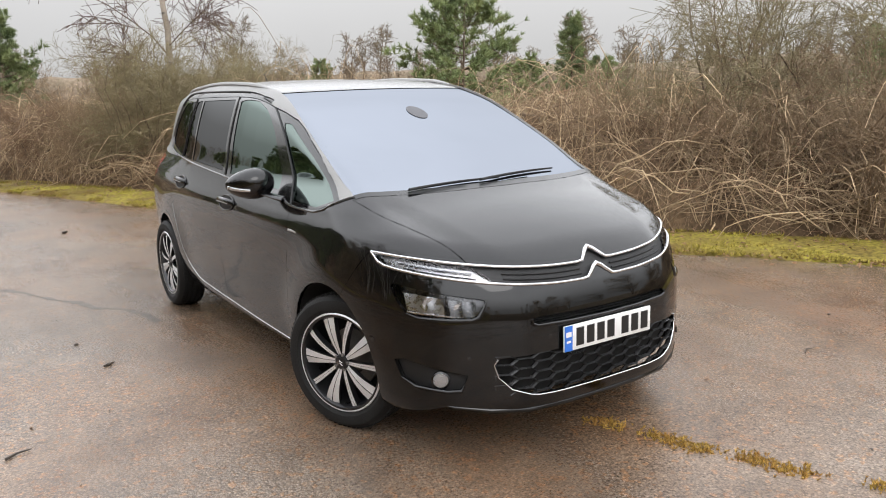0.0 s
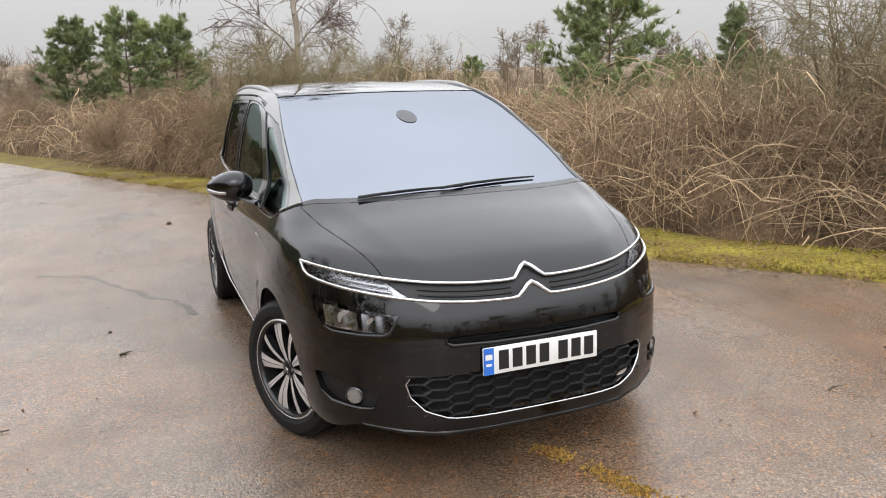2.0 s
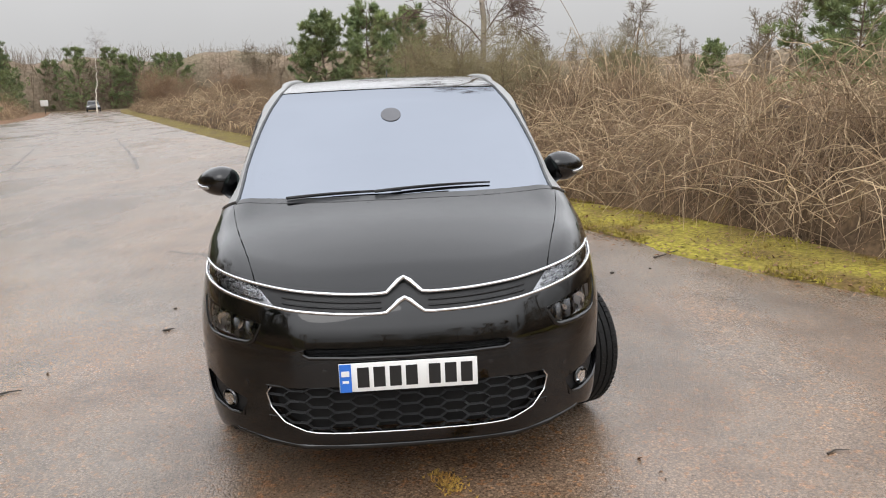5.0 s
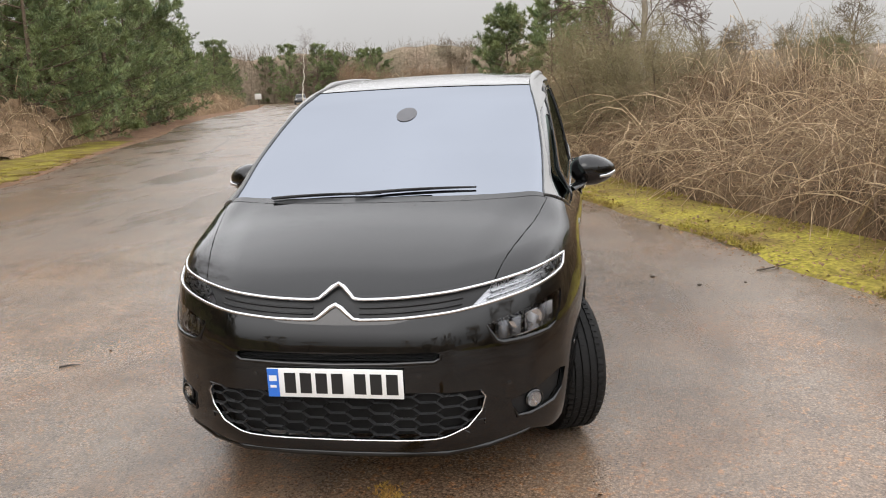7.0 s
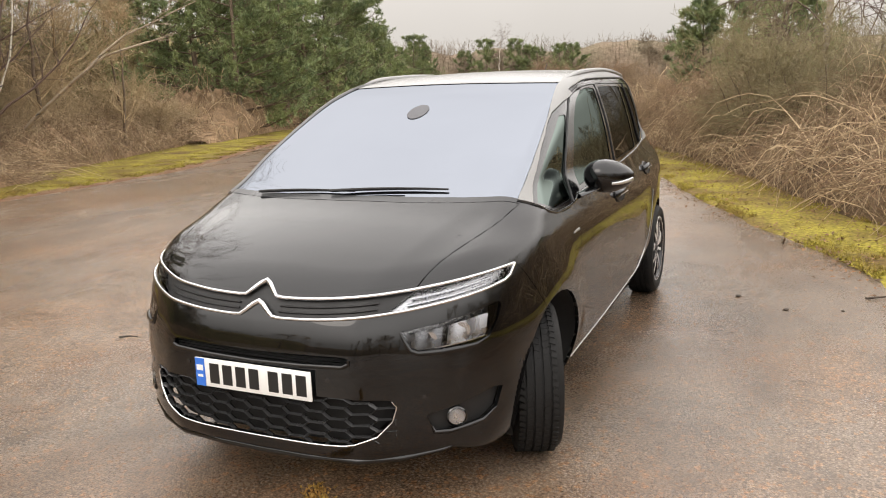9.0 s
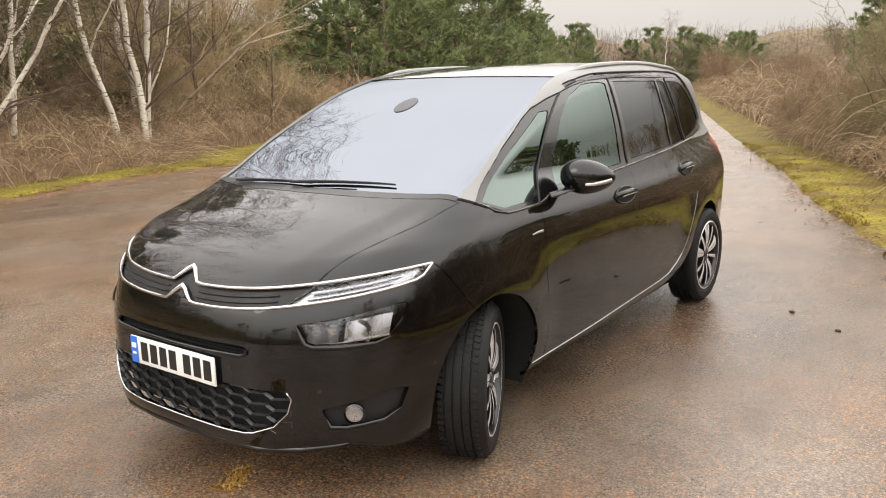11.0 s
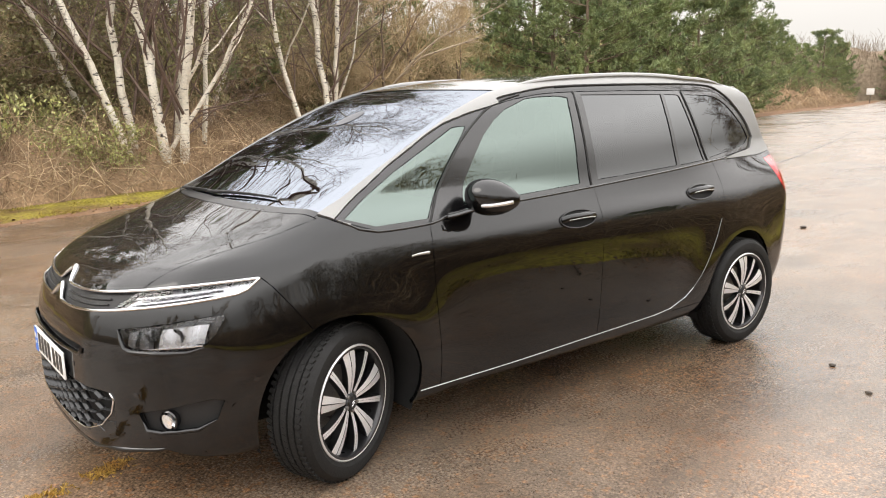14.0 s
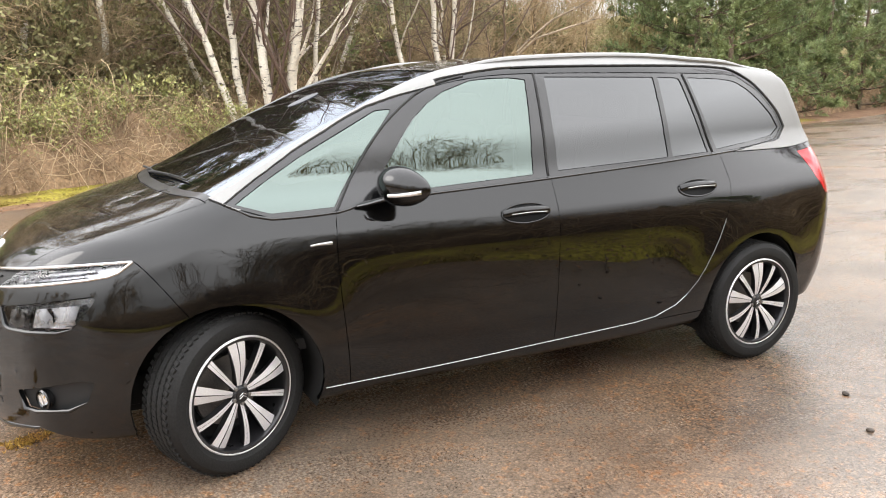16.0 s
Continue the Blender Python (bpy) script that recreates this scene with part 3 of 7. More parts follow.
names[flank & (cx > rail_x) & (cy > -0.06) & (cy < 0.98) & (cz > line_at(PILLAR_FOOT, cy)) & (cz > 1.05 + 0.35 * np.clip(cy - 0.08, 0, 1))] = "roof_arch"
names[flank & inside(SURROUND, cy, cz)] = "window_surround"
for name, poly in GLASS_SIDE.items():
    names[flank & inside(poly, cy, cz)] = name
for wy in WHEEL_Y:
    names[(cx > 0.5) & inside(arch(wy), cy, cz)] = "hole"


def panel(name, out, mat, parent, depth=0.012, gap=0.0018, shift=0.0, halves="both", label=""):
    """Objects for one named piece of the skin: both halves joined, or one for each side."""
    pick = [f for f, n in zip(skin_f, names) if n == name]
    used = sorted({i for f in pick for i in f})
    index = {old: k for k, old in enumerate(used)}
    base = skin_v[used]
    base_n = normals_of(base)
    faces = [[index[i] for i in f] for f in pick]
    made = []
    for sign in ((1,) if halves == "both" else (1, -1)):
        v, n, fs = base + base_n * shift, base_n, faces
        if halves == "both":
            far = np.arange(len(v))
            far[v[:, 0] > 1e-4] = len(v) + np.arange((v[:, 0] > 1e-4).sum())
            keep = v[:, 0] > 1e-4
            v2, n2 = v[keep] * [-1, 1, 1], n[keep] * [-1, 1, 1]
            fs = faces + [[int(far[i]) for i in f[::-1]] for f in faces]
            v, n = np.vstack([v, v2]), np.vstack([n, n2])
        elif sign < 0:
            v, n, fs = v * [-1, 1, 1], n * [-1, 1, 1], [f[::-1] for f in faces]
        b = bmesh.new()
        bv = [b.verts.new(p) for p in v]
        for f in fs:
            try:
                b.faces.new([bv[i] for i in f])
            except ValueError:
                pass
        b.verts.ensure_lookup_table()
        b.verts.index_update()
        for f in b.faces:
            f.normal_update()
        if sum(f.normal.dot(Vector(n[f.verts[0].index])) for f in list(b.faces)[:200]) < 0:
            bmesh.ops.reverse_faces(b, faces=b.faces)
        edges = [e for e in b.edges if len(e.link_faces) == 1]
        if depth and edges:
            moves = {}
            for e in edges:
                for q in e.verts:
                    if q not in moves:
                        m = sum((f.calc_center_median() for f in q.link_faces), Vector()) / len(q.link_faces) - q.co
                        nn = Vector(n[q.index])
                        m -= nn * m.dot(nn)
                        moves[q] = m.normalized() * gap if m.length > 1e-7 else Vector()
            for q, m in moves.items():
                q.co += m
            for e in edges:
                e.smooth = False
            new_verts = bmesh.ops.extrude_edge_only(b, edges=edges)["geom"]
            rim = [q for q in new_verts if isinstance(q, bmesh.types.BMVert)]
            if rim:
                rn = normals_of(np.array([q.co[:] for q in rim]))
                for q, k in zip(rim, rn):
                    q.co -= Vector(k) * depth
        first = len(v)
        me = bpy.data.meshes.new(out)
        b.verts.index_update()
        b.to_mesh(me)
        b.free()
        me.shade_smooth()
        loops = np.zeros(len(me.loops), np.int32)
        me.loops.foreach_get("vertex_index", loops)
        owner = np.zeros(len(me.loops), bool)
        for p in me.polygons:
            if all(i < first for i in p.vertices):
                owner[p.loop_start:p.loop_start + p.loop_total] = True
        ln = np.zeros((len(loops), 3))
        ln[owner] = n[loops[owner]]
        me.normals_split_custom_set(ln.tolist())
        me.materials.append(mat)
        ob = new(out, me)
        ob.parent = parent
        made.append(tagged(ob, label))
    return made


car = new("car")
tagged(car, "black people carrier with silver roof arches, parked on wet tarmac", "car")
for piece, mat, halves, label in (
    ("bonnet", PAINT, "both", ""), ("front_bumper", PAINT, "both", ""), ("roof", PAINT, "both", ""), ("tailgate", PAINT, "both", ""),
    ("front_wing", PAINT, "each", ""), ("rear_wing", PAINT, "each", ""), ("rear_bumper", PAINT, "both", ""),
    ("cowl", FRIT, "both", "glossy black scuttle strip"), ("sill", PAINT, "each", ""), ("cant_rail", PAINT, "each", ""),
):
    panel(piece, piece, mat, car, 0.016, 0.003 if piece == "bonnet" else 0.0022, halves=halves, label=label)
doors = panel("front_door", "front_door", PAINT, car, 0.014, halves="each") + panel("rear_door", "rear_door", PAINT, car, 0.014, halves="each")
panel("roof_arch", "roof_arch", SATIN, car, 0.02, shift=0.008, halves="each", label="satin silver roof arch")
panel("window_surround", "window_surround", GLOSS_BLACK, car, 0.012, 0.003, halves="each", label="gloss black window surround")
panel("windscreen", "windscreen", WINDSCREEN, car, 0.0, shift=-0.003, label="large sky-reflecting windscreen")
for piece, mat, k in (("quarter_glass", CLEAR, None), ("front_glass", CLEAR, 0), ("rear_glass", TINTED, 2), ("fixed_glass", TINTED, 2), ("tail_glass", TINTED, None)):
    for side_no, ob in enumerate(panel(piece, "window", mat, car, 0.0, shift=-0.004, halves="each")):
        if k is not None:
            ob.parent = doors[k + side_no]
panel("upper_grille", "upper_grille", PLASTIC, car, 0.0, shift=-0.012, label="dark strip between two chrome lines")
panel("grille_opening", "lower_grille", DARK, car, 0.0, shift=-0.045, label="black honeycomb grille")
panel("slot_opening", "intake_slot", PLASTIC, car, 0.0, shift=-0.035)
fogs = panel("fog_pocket", "fog_lamp", PLASTIC, car, 0.0, shift=-0.022, halves="each", label="round fog lamp in a black pocket")
daylights = panel("daylight_lens", "daylight_lamp", LENS, car, 0.0, shift=-0.002, halves="each", label="slim clear daytime lamp")
lamps = panel("headlamp_lens", "headlamp", LENS, car, 0.0, shift=-0.004, halves="each", label="clear headlamp with chrome reflectors")
panel("daylight_lens", "lamp_bowl", LAMP_GREY, car, 0.0, shift=-0.03, halves="each")
panel("headlamp_lens", "lamp_bowl", SMOKED, car, 0.0, shift=-0.06, halves="each")
panel("tail_lens", "tail_lamp", RED_LENS, car, 0.01, halves="each", label="red tail lamp")
names[np.isin(names, ["windscreen", *GLASS_SIDE])] = "open"
solid = ~np.isin(names, ["open", "hole", "grille_opening", "slot_opening", "fog_pocket", "daylight_lens", "headlamp_lens", "window_surround"])
names[solid] = "shell"
panel("shell", "inner_shell", DARK, car, 0.0, shift=-0.017)


# ---- the car's fittings ----
def mirrored(pts):
    """A line from the middle outwards, carried on to the other side."""
    return [(-x, z) for x, z in reversed(pts[1:])] + list(pts)


def skin_bar(name, pts, view, half_w, half_h, mat, parent, lift=0.0, taper=None, label="", sides=10):
    """A moulding laid on the skin along points of one view."""
    u, v = np.array([p[0] for p in pts]), np.array([p[1] for p in pts])
    sign = 1.0
    if view == "front":
        q = on_front(np.abs(u), v)
        n = normals_of(q)
        q[:, 0], n[:, 0] = q[:, 0] * np.where(u < 0, -1, 1), n[:, 0] * np.where(u < 0, -1, 1)
    elif view == "side":
        q = on_side(u, v)
        n = normals_of(q)
    else:
        q = on_top(u, v)
        n = normals_of(q)
    return part(name, sweep((q + n * lift).tolist(), n.tolist(), half_w, half_h, sides, taper), mat, parent, label)


def both_sides(ob, parent=None):
    """The mirror image of a part on the other flank."""
    me = ob.data.copy()
    me.transform(Matrix.Diagonal((-1, 1, 1, 1)))
    me.flip_normals()
    twin = new(ob.name.split(".")[0], me)
    twin.parent = parent or ob.parent
    return tagged(twin, ob.get("label", ""))


chev = lambda t: 1.0 + 0.75 * math.exp(-(((t - 0.5) / 0.045) ** 2))
skin_bar("chrome_strip", mirrored(dense(CHROME_TOP, 0.02)), "front", 0.0064, 0.0065, CHROME, car, 0.001, chev, "bright chrome line with an upright chevron")
skin_bar("chrome_strip", mirrored(dense(CHROME_LOW, 0.02)), "front", 0.0064, 0.0065, CHROME, car, 0.001, chev, "bright chrome line with an upright chevron")
low_lip = [p for p in dense(GRILLE, 0.03) if p[1] < 0.482 and not (p[0] < 0.5 and p[1] > 0.45)]
skin_bar("grille_trim", mirrored(low_lip), "front", 0.0036, 0.0045, CHROME, car, 0.002, label="thin chrome line under the grille")
skin_bar("slot_lip", mirrored([(0.0, 0.598), (0.2, 0.601), (0.37, 0.606), (0.393, 0.617), (0.392, 0.632)]), "front", 0.008, 0.008, PAINT, car, 0.002)
skin_bar("splitter", mirrored([(0.0, 0.235), (0.2, 0.236), (0.4, 0.24), (0.55, 0.25), (0.68, 0.27), (0.78, 0.30)]), "front", 0.013, 0.012, PAINT, car, 0.0, lambda t: min(1.0, 0.1 + 4 * min(t, 1 - t)))
lamp_lip = [p for p in dense(LAMP, 0.03)[:0:-1] if p[1] < 0.700 or p[0] < 0.57]
fog_lip = sorted((p for p in dense(FOG, 0.03) if p[1] < 0.405), key=lambda p: p[0])
for line, w, nm in ((lamp_lip, 0.010, "lamp_lip"), (fog_lip, 0.009, "fog_lip")):
    ob = skin_bar(nm, line, "front", w, 0.010, PAINT, car, -0.001, lambda t: min(1.0, 0.25 + 4 * min(t, 1 - t)))
    both_sides(ob)
ob = skin_bar("sill_trim", [p for p in dense(SILL, 0.06) if p[0] > 0.37] + dense(DOOR_TAIL[1:4], 0.05), "side", 0.0018, 0.003, SILL_TRIM, car, 0.001, label="fine satin metal line along the sill")
both_sides(ob)
ob = skin_bar("door_edge_trim", dense(DOOR_TAIL[3:9], 0.05), "side", 0.0012, 0.002, SATIN, car, 0.001)
both_sides(ob)
belt = [(0.055, 1.060), (0.12, 1.028), (0.20, 1.010), (0.47, 1.016), (0.66, 1.048), (1.5, 1.085), (2.56, 1.139), (2.75, 1.15)]
ob = skin_bar("waist_seal", dense(smooth_line(belt, 0.06), 0.06), "side", 0.006, 0.006, GLOSS_BLACK, car, 0.001)
both_sides(ob)
for edge in ([(0.46, 1.02), (0.66, 1.29), (0.80, 1.42), (0.95, 1.505), (1.12, 1.545)], [(1.485, 1.095), (1.482, 1.3), (1.478, 1.555)], [(2.535, 1.148), (2.47, 1.34), (2.395, 1.545)]):
    ob = skin_bar("window_seal", dense(smooth_line(edge, 0.06), 0.05), "side", 0.0055, 0.005, PLASTIC, car, 0.002)
    both_sides(ob)
rail_line = [p for p in RAIL_IN if 1.3 < p[0] < 3.0 and p[1] > 1.4]
ob = skin_bar("rail_seal", dense(rail_line, 0.06), "side", 0.006, 0.006, PLASTIC, car, 0.002)
both_sides(ob)

# honeycomb of the lower grille
hb = bmesh.new()
CW, CH = 0.112, 0.050
for col in range(-7, 8):
    for row in range(6):
        hx, hz = col * CW * 0.76, 0.300 + (row + 0.5 * (col % 2)) * CH * 0.86
        ring = [(-0.5, 0.0), (-0.26, 0.43), (0.26, 0.43), (0.5, 0.0)]
        ring = [(hx + a * CW, hz + b * CH) for a, b in ring] + [(hx + 0.76 * CW - 0.26 * CW, hz)]
        ok = inside(GRILLE, np.abs(np.array([p[0] for p in ring])), np.array([p[1] for p in ring]))
        if ok.sum() < 2:
            continue
        ring = [(max(-0.54, min(0.54, p[0])), max(0.304, min(0.488, p[1]))) for p in ring[:4]]
        q = on_front([abs(p[0]) for p in ring], [p[1] for p in ring])
        q[:, 0] *= [-1 if p[0] < 0 else 1 for p in ring]
        q[:, 1] += 0.009
        for a, b in zip(q.tolist(), q.tolist()[1:]):
            if math.dist(a, b) > 0.004:
                sweep([a, b], [(0, -1, 0)] * 2, 0.0048, 0.012, 4, None, hb)
grille = next(o for o in car.children if o.name == "lower_grille")
tagged(part("honeycomb", hb, MESH_BLACK, grille, smooth=False), "gloss black honeycomb mesh", kind="stuff")
sb = bmesh.new()
for z in (0.612, 0.622, 0.632):
    q = on_front(np.linspace(0, 0.38, 14), np.full(14, z))
    q[:, 1] += 0.016
    q = [(-x, y, w) for x, y, w in q[::-1].tolist()] + q[1:].tolist()
    sweep(q, [(0, -1, 0)] * len(q), 0.0022, 0.008, 4, None, sb)
part("slot_slat", sb, PLASTIC, car)
for gz in (0.0, 1.0):
    pts = [(x, (1 - (0.34 + 0.30 * gz)) * float(line_at(CHROME_LOW, x)) + (0.34 + 0.30 * gz) * float(line_at(CHROME_TOP, x))) for x in np.linspace(0.09, 0.47, 14)]
    ob = skin_bar("grille_slat", pts, "front", 0.004, 0.005, PLASTIC, car, -0.010)
    both_sides(ob)

# number plate: white, blue band, its characters as plain bars
PLATE_Z = 0.531
plate_y = float(on_front([0.0], [PLATE_Z])[0, 1]) - 0.010
plate = part("number_plate", rounded_box((0.52, 0.008, 0.112), (0, plate_y, PLATE_Z), 0.003, 2), WHITE, car, "white plate with a blue band, held by the bumper")
part("plate_band", rounded_box((0.044, 0.002, 0.110), (-0.236, plate_y - 0.0052, PLATE_Z), 0.0006, 1), BLUE, plate)
part("band_mark", rounded_box((0.030, 0.001, 0.022), (-0.236, plate_y - 0.0066, PLATE_Z + 0.018), 0.0003, 1), WHITE, plate)
part("band_mark", rounded_box((0.024, 0.001, 0.010), (-0.236, plate_y - 0.0066, PLATE_Z - 0.014), 0.0003, 1), WHITE, plate)
for i in range(7):
    part("plate_bar", rounded_box((0.044, 0.0012, 0.079), (-0.170 + 0.0605 * i + (0.026 if i > 3 else 0), plate_y - 0.0048, PLATE_Z), 0.0003, 1), INK, plate, smooth=False)

# headlamp and daytime lamp insides, fog lamps
for k, (lamp, day, fog) in enumerate(zip(lamps, daylights, fogs)):
    s = 1 if k == 0 else -1
    for x in (0.690,):
        q = on_front([x], [0.70])[0]
        m = normals_of(q[None])[0]
        b = rounded_box((0.007, 0.035, 0.085), (0, 0, 0), 0.002, 2)
        bmesh.ops.transform(b, matrix=pose(s * (q[0] - 0.036 * m[0]), q[1] - 0.036 * m[1], 0.672 + 0.13 * (x - 0.55), 0, s * 10, s * 30), verts=b.verts)
        part("lamp_divider", b, GLOSS_BLACK, lamp)
    for x, z, r in ((0.735, 0.702, 0.030), (0.645, 0.686, 0.024)):
        q = on_front([x], [z])[0]
        bowl = lathe([(r, 0.0), (r * 0.99, 0.003), (r * 0.8, 0.012), (r * 0.45, 0.018), (0.002, 0.02)], 20, "Y")
        bmesh.ops.transform(bowl, matrix=pose(s * q[0] * 0.985, q[1] + 0.022, z, 0, 0, s * 28), verts=bowl.verts)
        part("projector", bowl, CHROME, lamp)
    for x0, x1, mat_r, nm_r in ((0.592, 0.682, SMOKED, "inner_reflector"), (0.698, 0.800, LAMP_GREY, "outer_reflector")):
        gx, gt = np.meshgrid(np.linspace(x0, x1, 13), np.linspace(0, 1, 6), indexing="ij")
        lo = np.interp(gx, [0.59, 0.61, 0.72, 0.79], [0.665, 0.655, 0.658, 0.675])
        hi = np.interp(gx, [0.59, 0.66, 0.79], [0.718, 0.724, 0.746])
        q = on_front(gx.ravel(), (lo + (hi - lo) * gt).ravel())
        q = q - normals_of(q) * (0.016 + 0.006 * np.abs(np.sin((gx - x0) / (x1 - x0) * math.pi * 2)) * (0.4 + gt)).ravel()[:, None]
        q[:, 0] *= s
        fr = [(a * 6 + b, a * 6 + b + 1, a * 6 + b + 7, a * 6 + b + 6) for a in range(12) for b in range(5)]
        mesh_object(nm_r, q.tolist(), fr, mat_r, lamp)
    pts = [(x, z) for x, z in zip(np.linspace(0.60, 0.785, 10), np.linspace(0.648, 0.668, 10))]
    q = on_front([p[0] for p in pts], [p[1] for p in pts])
    q[:, 1] += 0.03
    q[:, 0] *= s
    part("lamp_fin", sweep(q.tolist(), [(0, -1, 0)] * len(q), 0.004, 0.012, 6), CHROME, lamp)
    for t in (0.3, 0.62):
        xs = np.linspace(0.56 + 0.02 * t, 0.80 - 0.03 * (1 - t), 10)
        zs = [(1 - t) * float(line_at(CHROME_LOW, x)) + t * float(line_at(CHROME_TOP, x)) for x in xs]
        q = on_front(xs, zs)
        n = normals_of(q)
        q = q - n * 0.016
        q[:, 0] *= s
        n[:, 0] *= s
        part("light_guide", sweep(q.tolist(), n.tolist(), 0.006, 0.005, 6), LAMP_GREY, day)
    q = on_front([0.716], [0.388])[0]
    fog_m = pose(s * q[0], q[1] + 0.012, 0.388, 0, 0, s * 34)
    for nm, prof, mat in (("fog_ring", [(0.037, 0.02), (0.039, -0.004), (0.034, -0.008), (0.032, 0.0)], GLOSS_BLACK), ("fog_reflector", [(0.032, -0.001), (0.026, 0.012), (0.012, 0.02), (0.001, 0.022)], REFLECTOR), ("fog_glass", [(0.033, -0.002), (0.025, -0.008), (0.012, -0.0105), (0.001, -0.011)], LENS)):
        b = lathe(prof, 24, "Y")
        bmesh.ops.transform(b, matrix=fog_m, verts=b.verts)
        part(nm, b, mat, fog)


# wheels
def tyre_mesh():
    prof = [(0.231, -0.072), (0.246, -0.083), (0.270, -0.0905), (0.294, -0.088), (0.311, -0.080), (0.3195, -0.070)]
    for g in (-0.052, -0.018, 0.018, 0.052):
        prof += [(0.3265, g - 0.005), (0.3195, g - 0.0035), (0.3195, g + 0.0035), (0.3265, g + 0.005)]
    prof += [(0.3195, 0.082), (0.311, 0.096), (0.303, 0.1015), (0.301, 0.1045), (0.294, 0.106), (0.272, 0.1085), (0.2585, 0.106), (0.2565, 0.1035), (0.247, 0.100), (0.231, 0.088)]
    b = lathe(prof, 96)
    cuts = [f for f in b.faces if len(f.verts) > 8]
    bmesh.ops.delete(b, geom=cuts, context="FACES_ONLY")
    return b


def tread_mesh():
    """Cross cuts of the tread, as low ribs between the grooves."""
    b = bmesh.new()
    for i in range(72):
        for j, g in enumerate((-0.067, -0.035, 0.0, 0.035, 0.067)):
            a = 2 * math.pi * (i + 0.5 * (j % 2)) / 72
            q = bmesh.ops.create_cube(b, size=1.0, matrix=pose(0, 0, 0, math.degrees(a)) @ pose(g, 0, 0.3245, 0, 0, 18 if j % 2 else -18) @ Matrix.Diagonal((0.024, 0.0175, 0.0075, 1)))
    return b


def rim_mesh():
    b = lathe([(0.170, -0.09), (0.190, -0.088), (0.204, -0.05), (0.206, 0.055), (0.213, 0.078), (0.222, 0.090), (0.2235, 0.097), (0.218, 0.100), (0.208, 0.098), (0.2035, 0.090), (0.198, 0.070), (0.196, -0.04), (0.17, -0.08)], 72)
    bmesh.ops.delete(b, geom=[f for f in b.faces if len(f.verts) > 8], context="FACES_ONLY")
    return b


def lip_mesh():
    b = lathe([(0.2240, 0.088), (0.2250, 0.097), (0.2205, 0.1010), (0.2150, 0.0990), (0.2130, 0.091)], 72)
    bmesh.ops.delete(b, geom=[f for f in b.faces if len(f.verts) > 8], context="FACES_ONLY")
    return b


def spoke_mesh(wide):
    """A blade from hub to rim: machined faces beside a dark groove, over lacquered flanks."""
    b = bmesh.new()
    n = 8
    rows = []
    for i in range(n):
        t = i / (n - 1)
        r = 0.030 + t * 0.186
        w = (0.0090 + t * 0.0290) if wide else (0.0065 + t * 0.0065)
        off = (0.005 if wide else -0.006) * math.sin(t * 2.2)
        g = 0.07 * w if wide else 0.05 * w
        x = 0.080 + 0.016 * math.sin(math.pi * min(1, t * 0.9)) - 0.002 * t
        tilt = 0.22 * w if wide else 0.0
        cols = ((x - 0.036, -w * 0.75), (x - tilt, -w), (x + tilt * 0.2, -g), (x - (0.004 if wide else 0.0), 0.0), (x + tilt * 0.2, g), (x, w), (x - 0.036, w * 0.75))
        rows.append([b.verts.new((cx_, off + cy_, r)) for cx_, cy_ in cols])
    for p, q in zip(rows, rows[1:]):
        for k in range(6):
            b.faces.new((p[k], p[k + 1], q[k + 1], q[k])).material_index = 0 if k in (1, 4) else 1
        b.faces.new((p[6], p[0], q[0], q[6])).material_index = 1
    b.faces.new(rows[0]).material_index = 1
    b.faces.new(rows[-1][::-1]).material_index = 1
    bmesh.ops.recalc_face_normals(b, faces=b.faces)
    return b


def data_of(bm, *mats, smooth=True):
    me = bpy.data.meshes.new("piece")
    bm.to_mesh(me)
    bm.free()
    if smooth:
        me.shade_smooth()
        me.set_sharp_from_angle(angle=radians(35))
    for m in mats:
        me.materials.append(m)
    return me


def hub_mesh():
    return lathe([(0.038, 0.05), (0.038, 0.082), (0.033, 0.090), (0.028, 0.092), (0.0265, 0.089), (0.025, 0.093), (0.015, 0.0965), (0.001, 0.097)], 32)


def disc_mesh():
    return lathe([(0.001, -0.02), (0.075, -0.02), (0.08, -0.005), (0.142, -0.005), (0.142, -0.03), (0.08, -0.032)], 40)


WHEEL_DATA = {
    "tyre": data_of(tyre_mesh(), RUBBER), "tread": data_of(tread_mesh(), RUBBER, smooth=False), "rim": data_of(rim_mesh(), ALLOY_DARK), "lip": data_of(lip_mesh(), ALLOY),
    "hub": data_of(hub_mesh(), ALLOY_DARK), "brake_disc": data_of(disc_mesh(), STEEL),
    "wide": data_of(spoke_mesh(True), ALLOY, ALLOY_DARK, smooth=False), "slim": data_of(spoke_mesh(False), ALLOY, ALLOY_DARK, smooth=False),
    "bolt": data_of(lathe([(0.0085, 0.075), (0.0085, 0.090), (0.006, 0.092), (0.001, 0.091)], 8), STEEL),
    "badge": data_of(rounded_box((0.003, 0.022, 0.004), (0.0985, 0, 0), 0.001, 1), CHROME),
    "back": data_of(lathe([(0.001, -0.05), (0.19, -0.05), (0.196, -0.06), (0.001, -0.062)], 40), DARK),
}

for key in ("rim", "lip", "wide", "slim", "back"):
    WHEEL_DATA[key].transform(Matrix.Diagonal((1, 1.068, 1.068, 1)))


